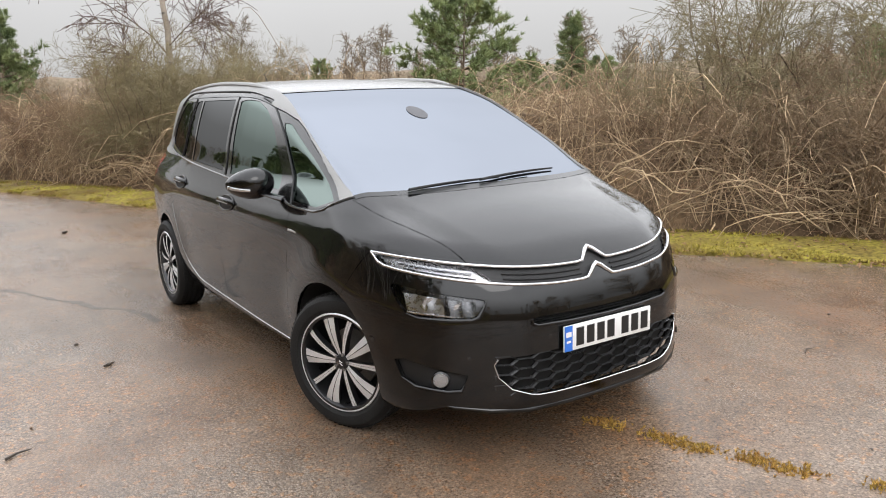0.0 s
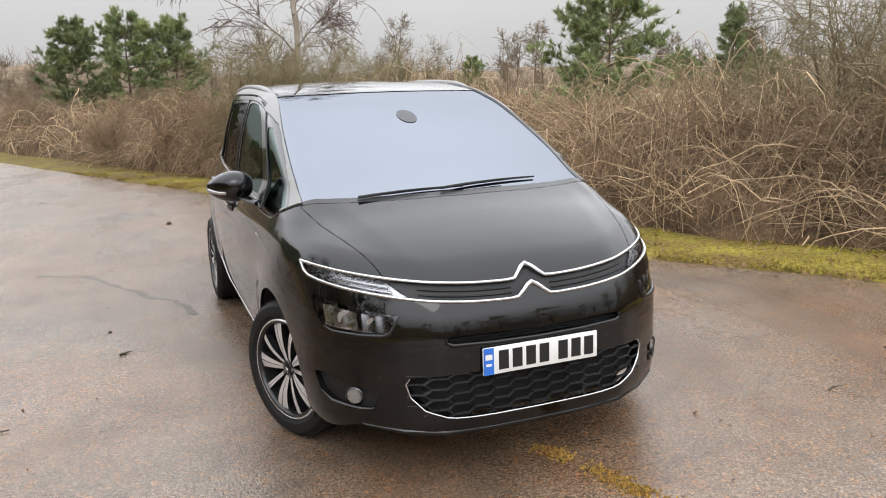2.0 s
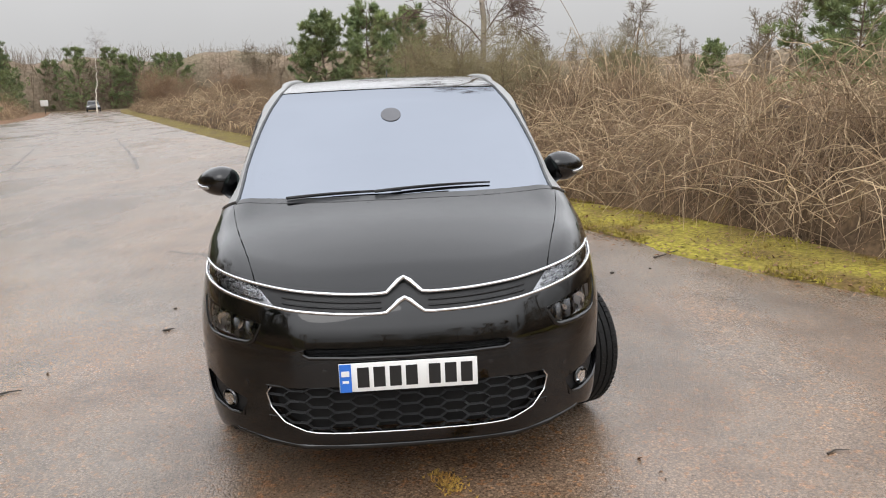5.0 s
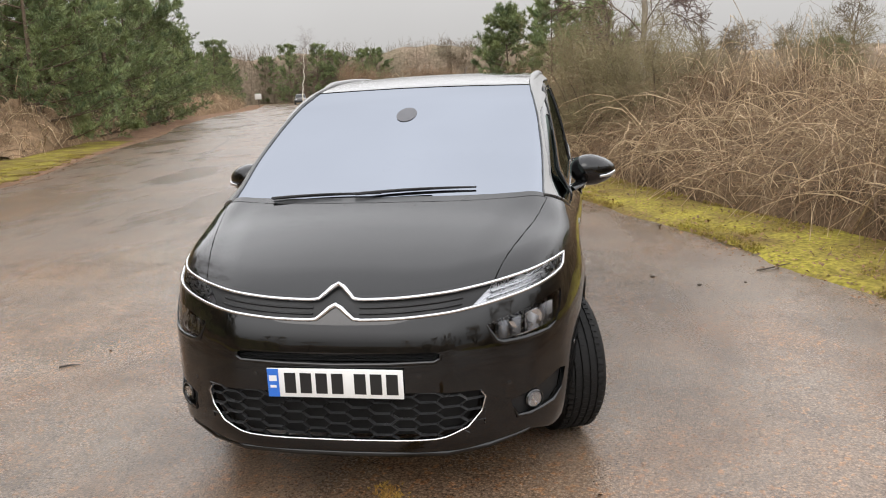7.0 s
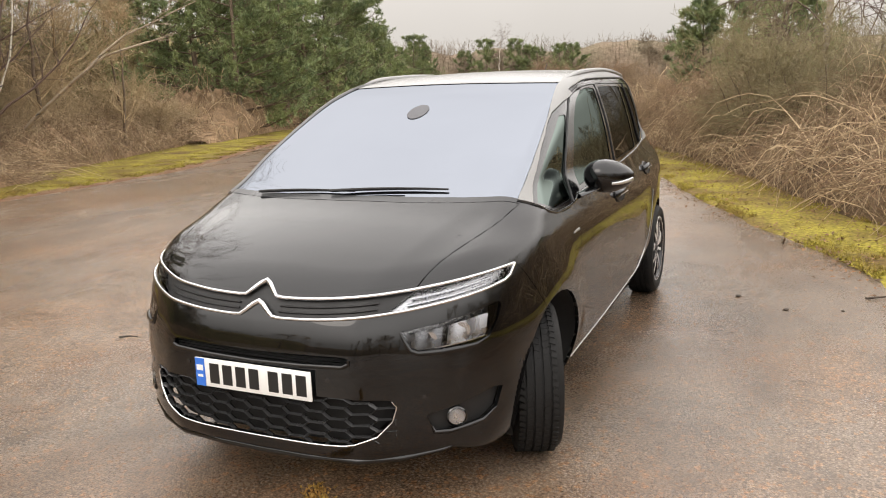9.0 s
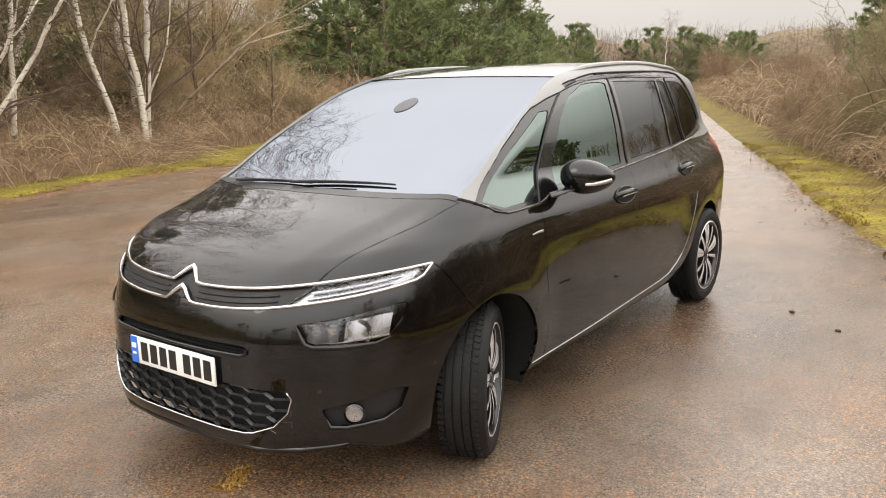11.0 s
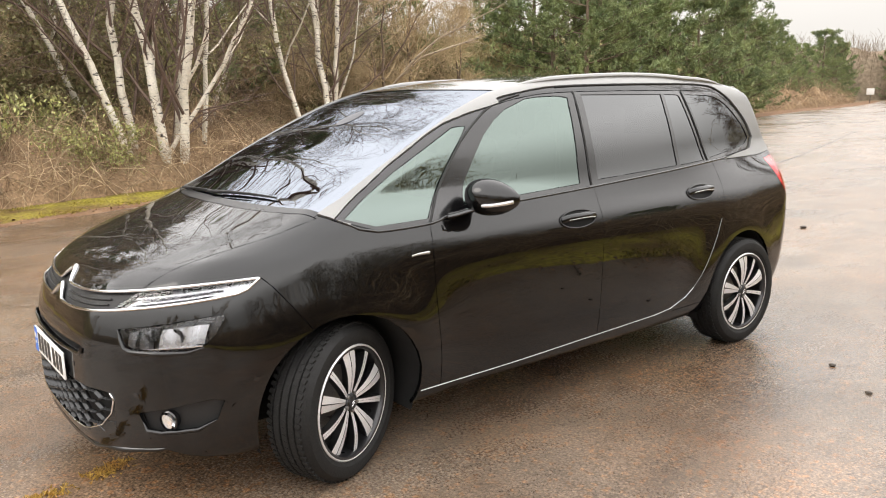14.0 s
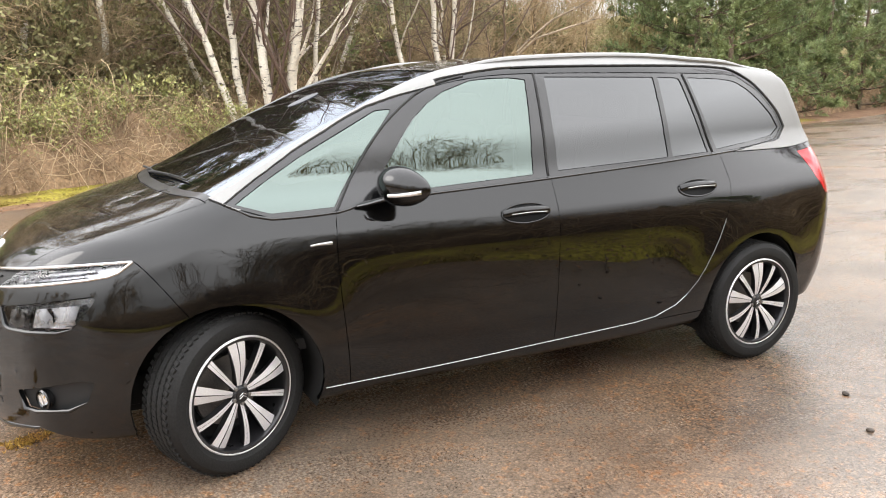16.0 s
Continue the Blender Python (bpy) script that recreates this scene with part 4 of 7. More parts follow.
def wheel(m, spin):
    hub_ob = new("wheel")
    hub_ob.parent = car
    hub_ob.matrix_basis = m @ pose(0, 0, 0, spin)
    tagged(hub_ob, "five-twin-spoke alloy wheel with a wet black tyre")

    def add(name, key, mm=Matrix()):
        o = new(name, WHEEL_DATA[key])
        o.parent = hub_ob
        o.matrix_basis = mm
        return o

    for name in ("tyre", "rim", "hub", "brake_disc"):
        add(name, name)
    add("dust_shield", "back")
    add("rim_lip", "lip")
    tagged(add("tread_block", "tread"), kind="stuff")
    for i in range(5):
        add("spoke", "wide", pose(0, 0, 0, 72 * i + 11))
        add("spoke", "slim", pose(0, 0, 0, 72 * i + 45))
        add("wheel_bolt", "bolt", pose(0, 0, 0, 72 * i + 48) @ pose(0, 0, 0.037))
    for dz in (-0.006, 0.005):
        for a in (-32, 32):
            add("badge_bar", "badge", pose(0, 0, 0, -spin) @ pose(0, 0.008 * (1 if a < 0 else -1), dz, a))


STEER = 24
for sx in (1, -1):
    turn_in = 0 if sx > 0 else 180
    wheel(pose(sx * 0.785, 0, 0.326, 0, 0, STEER + turn_in), -8 if sx > 0 else 8)
    wheel(pose(sx * 0.785, 2.84, 0.326, 0, 0, turn_in), -6 if sx > 0 else 30)
    for wy in WHEEL_Y:
        lb = bmesh.new()
        rows = []
        for i in range(25):
            a = math.pi * (-0.12 + 1.24 * i / 24)
            y, z = wy + ARCH_R * 1.01 * math.cos(a), WHEEL_Z + ARCH_R * 1.01 * math.sin(a)
            rim_x = max(0.70, float(on_side([y], [max(z, 0.25)])[0, 0]) - 0.013)
            rows.append([lb.verts.new((sx * x, y, z)) for x in (0.50, 0.62, rim_x)])
        for p, q in zip(rows, rows[1:]):
            lb.faces.new((p[0], p[1], q[1], q[0]))
            lb.faces.new((p[1], p[2], q[2], q[1]))
        lb.faces.new([r[0] for r in rows])
        part("arch_liner", lb, DARK, car)
part("radiator", rounded_box((1.02, 0.10, 0.30), (0, -0.68, 0.46), 0.03, 2), DARK, car)
part("underbody", rounded_box((1.30, 1.95, 0.16), (0, 1.42, 0.30), 0.03, 2), DARK, car)
part("underbody_nose", rounded_box((1.05, 0.75, 0.14), (0, -0.30, 0.29), 0.03, 2), DARK, car)
part("underbody_tail", rounded_box((1.05, 0.75, 0.16), (0, 3.0, 0.36), 0.03, 2), DARK, car)


# door mirrors, handles, badges
def door_mirror():
    b = bmesh.new()
    bmesh.ops.create_uvsphere(b, u_segments=32, v_segments=20, radius=1.0)
    for v in b.verts:
        x, y, z = v.co
        out = (x + 1) / 2
        yy = y * 0.095 if y < 0 else y * 0.055
        v.co = Vector((0.964 + 0.120 * x, 0.715 + yy + 0.065 * out * out - 0.02, 1.117 + 0.084 * z * (1.0 - 0.30 * out * out) - 0.010 * out + 0.012 * (1 - y) * (z > 0) * 0.5))
    return b


for s in (1, -1):
    flip = Matrix.Diagonal((s, 1, 1, 1))
    door = doors[0 if s > 0 else 1]

    def on_door(name, b, mat, parent, label=""):
        bmesh.ops.transform(b, matrix=flip, verts=b.verts)
        if s < 0:
            bmesh.ops.reverse_faces(b, faces=b.faces)
        return part(name, b, mat, parent, label)

    mirror = on_door("door_mirror", door_mirror(), PAINT, door, "gloss black door mirror with a clear indicator")
    arm = sweep([(0.845, 0.57, 1.035), (0.875, 0.60, 1.045), (0.91, 0.645, 1.062), (0.935, 0.68, 1.075)], [(0, 0, 1)] * 4, 0.040, 0.014, 12, lambda t: 1.0 - 0.25 * t)
    on_door("mirror_arm", arm, GLOSS_BLACK, door)
    ind = sweep([(1.000, 0.624, 1.088), (1.034, 0.645, 1.090), (1.064, 0.690, 1.096), (1.078, 0.732, 1.102)], [(0.6, -0.8, 0)] * 4, 0.0085, 0.006, 8, lambda t: 0.75 + 0.35 * t)
    on_door("mirror_indicator", ind, REFLECTOR, door, "clear indicator lens")
    face = rounded_box((0.095, 0.006, 0.066), (0.950, 0.752, 1.118), 0.002, 2)
    on_door("mirror_glass", face, CHROME, door)
    for dn, (y0, y1, z) in ((0, (1.205, 1.455, 0.945)), (2, (2.245, 2.50, 0.982))):
        owner = doors[dn + (0 if s > 0 else 1)]
        ym = (y0 + y1) / 2
        cup = bmesh.new()
        bmesh.ops.create_uvsphere(cup, u_segments=28, v_segments=14, radius=1.0)
        q = on_side([ym], [z])[0]
        nn = normals_of(q[None])[0]
        base = pose(q[0], ym, z, 0, -math.degrees(math.asin(nn[2])), math.degrees(math.atan2(nn[1], nn[0])))
        bmesh.ops.transform(cup, matrix=base @ Matrix.Diagonal((0.004, (y1 - y0) / 2, 0.044, 1)), verts=cup.verts)
        on_door("handle_cup", cup, HANDLE_CUP, owner)
        ring_pts = [base @ Vector((0.003, (y1 - y0) / 2 * math.cos(2 * math.pi * i / 28), 0.044 * math.sin(2 * math.pi * i / 28))) for i in range(29)]
        on_door("handle_rim", sweep(ring_pts, [Vector(nn)] * 29, 0.0045, 0.0035, 8), PAINT, owner)
        pts = [base @ Vector(p) for p in ((0.004, -(y1 - y0) / 2 + 0.008, 0.004), (0.022, -(y1 - y0) * 0.36, 0.008), (0.030, -(y1 - y0) * 0.15, 0.010), (0.031, (y1 - y0) * 0.12, 0.010), (0.026, (y1 - y0) * 0.36, 0.008), (0.006, (y1 - y0) / 2 - 0.006, 0.004))]
        on_door("door_handle", sweep(pts, [Vector(nn)] * 6, 0.017, 0.009, 10), PAINT, owner)
        # bright strip stands in for sky reflected along the handle's lower edge
        pts2 = [p + Vector(nn) * 0.009 + Vector((0, 0, -0.012)) for p in pts[1:-1]]
        on_door("handle_glint", sweep(pts2, [Vector(nn)] * 4, 0.0026, 0.003, 6), SILL_TRIM, owner)
    q = on_side([0.335, 0.365, 0.395, 0.425], [0.897, 0.900, 0.901, 0.901])
    n = normals_of(q)
    on_door("side_badge", sweep((q + n * 0.002).tolist(), n.tolist(), 0.0065, 0.003, 8, lambda t: 0.55 + 0.45 * t), SILL_TRIM, car, "small chrome blade badge")
    for x, z in ((0.315, 0.555), (0.63, 0.483), (0.83, 0.525)):
        q = on_front([x], [z])[0] if x < 0.8 else on_side([-0.37], [z])[0]
        n = normals_of(q[None])[0]
        b = lathe([(0.010, -0.001), (0.0095, 0.002), (0.007, 0.0025), (0.001, 0.0025)], 14, "Z")
        bmesh.ops.transform(b, matrix=Matrix.Translation(Vector(q)) @ Vector(n).to_track_quat("Z", "Y").to_matrix().to_4x4(), verts=b.verts)
        on_door("parking_sensor", b, GLOSS_BLACK, car)

# wipers, bonnet creases, aerial
for x0, x1, y0, y1 in ((0.44, -0.10, -0.040, -0.118), (0.02, -0.50, -0.112, -0.095)):
    ts = np.linspace(0, 1, 12)
    q = on_top(np.abs(x0 + (x1 - x0) * ts), y0 + (y1 - y0) * ts)
    q[:, 0] = x0 + (x1 - x0) * ts
    n = normals_of(q)
    part("wiper_blade", sweep((q + n * 0.007).tolist(), n.tolist(), 0.005, 0.007, 6, lambda t: 0.6 + 0.4 * math.sin(math.pi * t)), PLASTIC, car)
    part("wiper_arm", sweep((q[4:] + n[4:] * 0.013 - np.array([0, 0.010, 0])).tolist(), n[4:].tolist(), 0.006, 0.005, 6, lambda t: 0.5 + 0.7 * t), PLASTIC, car)
q = on_top([0.012], [2.80])[0]
part("aerial", sweep([q, q + [0, 0.02, 0.02], q + [0, 0.05, 0.05], q + [0, 0.09, 0.09]], [(0, -1, 1)] * 4, 0.006, 0.006, 8, lambda t: 1 - 0.6 * t), PLASTIC, car)

# cabin, dimly seen through the glass
part("cabin_floor", rounded_box((1.3, 2.9, 0.06), (0, 1.75, 0.42), 0.02, 2), CABIN, car)
dash = rounded_box((1.42, 0.62, 0.22), (0, 0.34, 0.97), 0.06, 4, shape=lambda x, y, z: (x, y, z - 0.06 * (y < 0) + 0.02 * (y > 0) * (z > 0)))
part("dashboard", dash, CABIN, car)
part("dash_hood", rounded_box((0.62, 0.22, 0.07), (0, 0.50, 1.085), 0.03, 3), CABIN, car)
ring = sweep([(0.185 * math.cos(2 * math.pi * i / 32), 0.185 * math.sin(2 * math.pi * i / 32), 0) for i in range(33)], [(0, 0, 1)] * 33, 0.015, 0.015, 8)
bmesh.ops.transform(ring, matrix=pose(-0.37, 0.74, 1.0, 62, 0, 0), verts=ring.verts)
part("steering_wheel", ring, CABIN, car)
part("steering_hub", rounded_box((0.20, 0.05, 0.10), (-0.37, 0.73, 1.0), 0.02, 2), CABIN, car)


def seat(x, y, name="seat"):
    s_ob = part(name, rounded_box((0.50, 0.52, 0.16), (x, y, 0.68), 0.05, 4), FABRIC, car)
    part("backrest", rounded_box((0.49, 0.14, 0.62), (x, y + 0.30, 0.99), 0.06, 4, turn=pose(0, 0, 0, -14)), FABRIC, s_ob)
    bb = rounded_box((0.27, 0.10, 0.19), (x, y + 0.40, 1.36), 0.04, 4)
    part("headrest", bb, FABRIC, s_ob)
    part("seat_base", rounded_box((0.42, 0.40, 0.18), (x, y, 0.53), 0.03, 2), CABIN, s_ob)


for x in (-0.37, 0.37):
    seat(x, 1.30)
for x in (-0.45, 0.0, 0.45):
    seat(x, 2.15)
part("headlining", rounded_box((1.05, 2.1, 0.03), (0, 2.15, 1.555), 0.012, 2), PALE, car)
part("rear_view_mirror", rounded_box((0.235, 0.03, 0.065), (0.015, 0.66, 1.385), 0.014, 3), PALE, car)
pod_q = on_top([0.0], [0.60])[0]
pod = lathe([(0.001, 0.0015), (0.040, 0.0015), (0.046, 0.0), (0.046, -0.012), (0.040, -0.03), (0.001, -0.034)], 32, "Z")
bmesh.ops.transform(pod, matrix=Matrix.Translation(Vector(pod_q)) @ Vector(normals_of(pod_q[None])[0]).to_track_quat("Z", "Y").to_matrix().to_4x4() @ Matrix.Diagonal((1.15, 1.8, 1, 1)), verts=pod.verts)
part("sensor_pod", pod, POD, car, "dark round sensor patch on the windscreen")
for s in (1, -1):
    ys_r = np.linspace(1.08, 3.05, 22)
    q = on_top(np.interp(ys_r, [1.08, 1.4, 2.5, 3.05], [0.625, 0.632, 0.615, 0.56]), ys_r)
    n = normals_of(q)
    q = q + np.c_[np.zeros(22), np.zeros(22), np.interp(ys_r, [1.08, 1.3, 2.8, 3.05], [-0.004, 0.008, 0.008, -0.004])]
    q[:, 0] *= s
    part("roof_rail", sweep(q.tolist(), [(0, 0, 1)] * 22, 0.024, 0.016, 10, lambda t: min(1.0, 0.25 + 5 * min(t, 1 - t))), SATIN, car, "raised satin silver roof rail")
for s in (1, -1):
    part("cabin_pillar", sweep([(s * 0.74, 1.44, 0.6), (s * 0.72, 1.45, 1.1), (s * 0.62, 1.46, 1.54)], [(s, 0, 0)] * 3, 0.06, 0.02, 8), PALE, car)
    part("seat_belt", sweep([(s * 0.70, 1.42, 1.45), (s * 0.69, 1.40, 1.2), (s * 0.68, 1.40, 0.8)], [(0, 1, 0)] * 3, 0.024, 0.003, 6), PALE, car)
    part("door_lining", rounded_box((0.05, 2.0, 0.50), (s * 0.80, 1.50, 0.74), 0.02, 2), CABIN, car)

# ---- ground: heath soil to the horizon, a wet tarmac road with ragged moss verges ----
RIGHT_EDGE = [(16, -30), (9.5, -14), (6.6, -6), (5.3, -2.2), (4.3, 0.1), (3.4, 1.6), (2.8, 2.6), (2.3, 4.1), (1.6, 5.6), (0.4, 8.5), (-0.3, 10.6), (-2.7, 16.6), (-9.1, 33.4), (-20.2, 63.2), (-24.3, 74), (-30, 92)]
LEFT_EDGE = [(-13, -30), (-8.5, -14), (-6.4, -6), (-6.5, -2.8), (-7.6, -1.0), (-8.3, 0.6), (-9.1, 3.0), (-9.8, 5.2), (-10.0, 8.0), (-10.5, 10.7), (-13.3, 18.0), (-16.9, 28.5), (-20.2, 36), (-25.7, 52.8), (-28.9, 66.5), (-33.5, 80), (-38, 92)]


def soil_material():
    return material("dead_heath_soil", (0.21, 0.155, 0.10), 0.95, 0.3, 0.6, 9, bump=0.6, tint=(0.13, 0.10, 0.062), coords="Object", spec=0.1)


def tarmac_material():
    """Worn grey tarmac with fine aggregate, damp dark patches and shallow wet films."""
    m = bpy.data.materials.new("wet_worn_tarmac")
    m.use_nodes = True
    n, l = m.node_tree.nodes, m.node_tree.links
    b = n["Principled BSDF"]
    tc = n.new("ShaderNodeTexCoord")

    def noise_node(scale, detail=5.0, rough=0.55, stretch=None):
        t = n.new("ShaderNodeTexNoise")
        t.inputs["Scale"].default_value, t.inputs["Detail"].default_value, t.inputs["Roughness"].default_value = scale, detail, rough
        if stretch:
            mp = n.new("ShaderNodeMapping")
            mp.inputs["Rotation"].default_value = (0, 0, radians(stretch[1]))
            mp.inputs["Scale"].default_value = (1, stretch[0], 1)
            l.new(tc.outputs["Object"], mp.inputs["Vector"])
            l.new(mp.outputs[0], t.inputs["Vector"])
        else:
            l.new(tc.outputs["Object"], t.inputs["Vector"])
        return t

    def ramp_node(src, stops):
        r = n.new("ShaderNodeValToRGB")
        r.color_ramp.elements[0].position, r.color_ramp.elements[0].color = stops[0][0], (*stops[0][1], 1)
        r.color_ramp.elements[1].position, r.color_ramp.elements[1].color = stops[-1][0], (*stops[-1][1], 1)
        for p, c in stops[1:-1]:
            r.color_ramp.elements.new(p).color = (*c, 1)
        l.new(src, r.inputs[0])
        return r

    def mix(kind, fac, a, c):
        x = n.new("ShaderNodeMix")
        x.data_type, x.blend_type = "RGBA", kind
        if isinstance(fac, float):
            x.inputs["Factor"].default_value = fac
        else:
            l.new(fac, x.inputs["Factor"])
        l.new(a, x.inputs["A"])
        l.new(c, x.inputs["B"])
        return x.outputs["Result"]

    patches = noise_node(0.35, 6, 0.6, (0.35, -20))
    blotch = noise_node(1.6, 6, 0.62)
    stone = n.new("ShaderNodeTexVoronoi")
    stone.inputs["Scale"].default_value = 105.0
    l.new(tc.outputs["Object"], stone.inputs["Vector"])
    tone = n.new("ShaderNodeSeparateColor")
    l.new(stone.outputs["Color"], tone.inputs[0])
    grain = noise_node(70, 5, 0.75)
    rust = noise_node(0.55, 5, 0.65)
    base = ramp_node(patches.outputs["Fac"], [(0.30, (0.120, 0.095, 0.077)), (0.5, (0.192, 0.156, 0.128)), (0.7, (0.256, 0.214, 0.180))])
    chips = ramp_node(tone.outputs[0], [(0.0, (0.62, 0.59, 0.55)), (0.45, (0.90, 0.88, 0.85)), (0.85, (1.18, 1.14, 1.08)), (1.0, (1.55, 1.46, 1.32))])
    col = mix("MULTIPLY", 0.9, base.outputs[0], chips.outputs[0])
    pits = ramp_node(stone.outputs["Distance"], [(0.0, (1.1, 1.1, 1.1)), (0.45, (0.95, 0.95, 0.95)), (0.8, (0.42, 0.40, 0.38))])
    col = mix("MULTIPLY", 0.8, col, pits.outputs[0])
    gr = ramp_node(grain.outputs["Fac"], [(0.3, (0.66, 0.64, 0.62)), (0.7, (1.30, 1.29, 1.27))])
    col = mix("MULTIPLY", 0.8, col, gr.outputs[0])
    bl = ramp_node(blotch.outputs["Fac"], [(0.35, (0.60, 0.58, 0.56)), (0.55, (1.0, 1.0, 1.0)), (0.75, (1.14, 1.14, 1.14))])
    col = mix("MULTIPLY", 0.8, col, bl.outputs[0])
    brown = ramp_node(rust.outputs["Fac"], [(0.41, (1.0, 0.98, 0.95)), (0.61, (1.07, 0.89, 0.73)), (0.79, (1.14, 0.79, 0.55))])
    col = mix("MULTIPLY", 1.0, col, brown.outputs[0])
    flecks = n.new("ShaderNodeTexVoronoi")
    flecks.inputs["Scale"].default_value = 46.0
    l.new(tc.outputs["Object"], flecks.inputs["Vector"])
    fleck_tone = n.new("ShaderNodeSeparateColor")
    l.new(flecks.outputs["Color"], fleck_tone.inputs[0])
    fl = ramp_node(fleck_tone.outputs[1], [(0.0, (0.80, 0.79, 0.78)), (0.12, (1.0, 1.0, 1.0)), (0.84, (1.0, 1.0, 1.0)), (0.92, (1.42, 1.10, 0.82))])
    col = mix("MULTIPLY", 0.85, col, fl.outputs[0])
    l.new(col, b.inputs["Base Color"])
    wet = ramp_node(patches.outputs["Fac"], [(0.34, (0.14, 0.14, 0.14)), (0.48, (0.32, 0.32, 0.32)), (0.64, (0.17, 0.17, 0.17))])
    gl = ramp_node(grain.outputs["Fac"], [(0.3, (0.7, 0.7, 0.7)), (0.7, (1.35, 1.35, 1.35))])
    l.new(mix("MULTIPLY", 0.8, wet.outputs[0], gl.outputs[0]), b.inputs["Roughness"])
    b.inputs["Specular IOR Level"].default_value = 0.5
    bump, bump2 = n.new("ShaderNodeBump"), n.new("ShaderNodeBump")
    bump.inputs["Strength"].default_value, bump.inputs["Distance"].default_value = 0.40, 0.004
    bump.invert = True
    l.new(stone.outputs["Distance"], bump.inputs["Height"])
    bump2.inputs["Strength"].default_value, bump2.inputs["Distance"].default_value = 0.20, 0.02
    l.new(noise_node(7, 5, 0.6).outputs["Fac"], bump2.inputs["Height"])
    l.new(bump.outputs[0], bump2.inputs["Normal"])
    l.new(bump2.outputs[0], b.inputs["Normal"])
    return m


SOIL, TARMAC = soil_material(), tarmac_material()
MOSS_BED = material("yellow_green_moss", (0.28, 0.24, 0.042), 0.95, 0.5, 1.3, 24, bump=1.0, tint=(0.115, 0.072, 0.030), bump_scale=45, spec=0.1)
DULL_MOSS = material("olive_moss", (0.185, 0.150, 0.040), 0.95, 0.5, 1.3, 24, bump=1.0, tint=(0.10, 0.068, 0.034), bump_scale=45, spec=0.1)
LEAF_MOULD = material("brown_leaf_mould", (0.235, 0.15, 0.092), 0.95, 0.4, 2.5, 40, bump=0.8, tint=(0.13, 0.07, 0.042), spec=0.1)


def ground_height(x, y):
    """Level by the road, gently swelling far out."""
    d = np.hypot(x, y)
    return -0.03 + 1.2 * step(60, 500, d) * (0.5 + 0.5 * np.sin(x * 0.011 + 1) * np.cos(y * 0.013))


rings = np.concatenate([np.linspace(0, 40, 21), np.geomspace(45, 3000, 26)])
gv = [(0.0, 0.0, float(ground_height(0.0, 0.0)))]
gf = []
for r in rings[1:]:
    for i in range(72):
        a = 2 * math.pi * i / 72
        x, y = r * math.cos(a), r * math.sin(a)
        gv.append((x, y, float(ground_height(x, y))))
for i in range(72):
    gf.append((0, 1 + i, 1 + (i + 1) % 72))
for k in range(len(rings) - 2):
    for i in range(72):
        j = (i + 1) % 72
        a, b = 1 + 72 * k, 1 + 72 * (k + 1)
        gf.append((a + i, b + i, b + j, a + j))
tagged(mesh_object("ground", gv, gf, SOIL), "brown winter heath soil", "ground", kind="structure")

EDGE_R = smooth_line(RIGHT_EDGE, 0.35)
EDGE_L = smooth_line(LEFT_EDGE, 0.35)


def ragged(line, amount, seed):
    """The line with small ragged bites in it."""
    out = []
    for i, (x, y) in enumerate(line):
        k = noise.noise(Vector((x * 1.7 + seed, y * 1.7, seed))) * amount + noise.noise(Vector((x * 6, y * 6, seed))) * amount * 0.5
        out.append((x + k, y + k * 0.3))
    return out


def line_x(line, y):
    """x of an edge at each y."""
    pts = sorted((p[1], p[0]) for p in line)
    return np.interp(y, [p[0] for p in pts], [p[1] for p in pts])


def road():
    ys = np.concatenate([np.arange(-30, -8, 1.0), np.arange(-8, 14, 0.14), np.arange(14, 92, 0.6)])
    rr, ll = ragged(EDGE_R, 0.10, 3), ragged(EDGE_L, 0.14, 8)
    xr, xl = line_x(rr, ys), line_x(ll, ys)
    nx = 24
    v, f = [], []
    for j, y in enumerate(ys):
        for i in range(nx + 1):
            t = i / nx
            v.append((xl[j] + (xr[j] - xl[j]) * t, y, 0.0 if 0 < i < nx else -0.012))
    n = len(ys)
    for j in range(n - 1):
        for i in range(nx):
            a = j * (nx + 1) + i
            f.append((a, a + 1, a + nx + 2, a + nx + 1))
    return tagged(mesh_object("road", v, f, TARMAC), "worn wet grey tarmac with brown stains", "road", kind="structure")


road()


def bank(name, line, out_sign, width, height, mat, label, seed, category="verge", near=0.0, y0=-9, y1=90, dy=0.16):
    """A humpy strip of ground along an edge of the road."""
    ys = np.concatenate([np.arange(y0, min(y1, 16), dy), np.arange(max(y0, 16), y1, dy * 4), [y1]])
    xe = line_x(line, ys)
    nx = max(8, int(width / 0.12))
    v, f = [], []
    for j, y in enumerate(ys):
        w = width * (1 + 0.25 * noise.noise(Vector((y * 0.35, seed, 0))))
        for i in range(nx + 1):
            t = i / nx
            x = xe[j] + out_sign * (near + t * w + 0.12 * noise.noise(Vector((y * 1.1, seed, 7))) * (1 - t))
            h = height * math.sin(math.pi * min(1, t * 1.05)) ** 0.6 if 0 < t < 1 else -0.03
            h *= 0.6 + 0.5 * noise.noise(Vector((x * 2.5, y * 2.5, seed))) + (0.35 * noise.noise(Vector((x * 9, y * 9, seed))) if y < 16 else 0.0)
            v.append((x, y, max(-0.03, h) if 0 < t < 1 else -0.03))
    for j in range(len(ys) - 1):
        for i in range(nx):
            a = j * (nx + 1) + i
            q = (a, a + 1, a + nx + 2, a + nx + 1)
            f.append(q if out_sign > 0 else q[::-1])
    return tagged(mesh_object(name, v, f, mat), label, category, kind="structure")


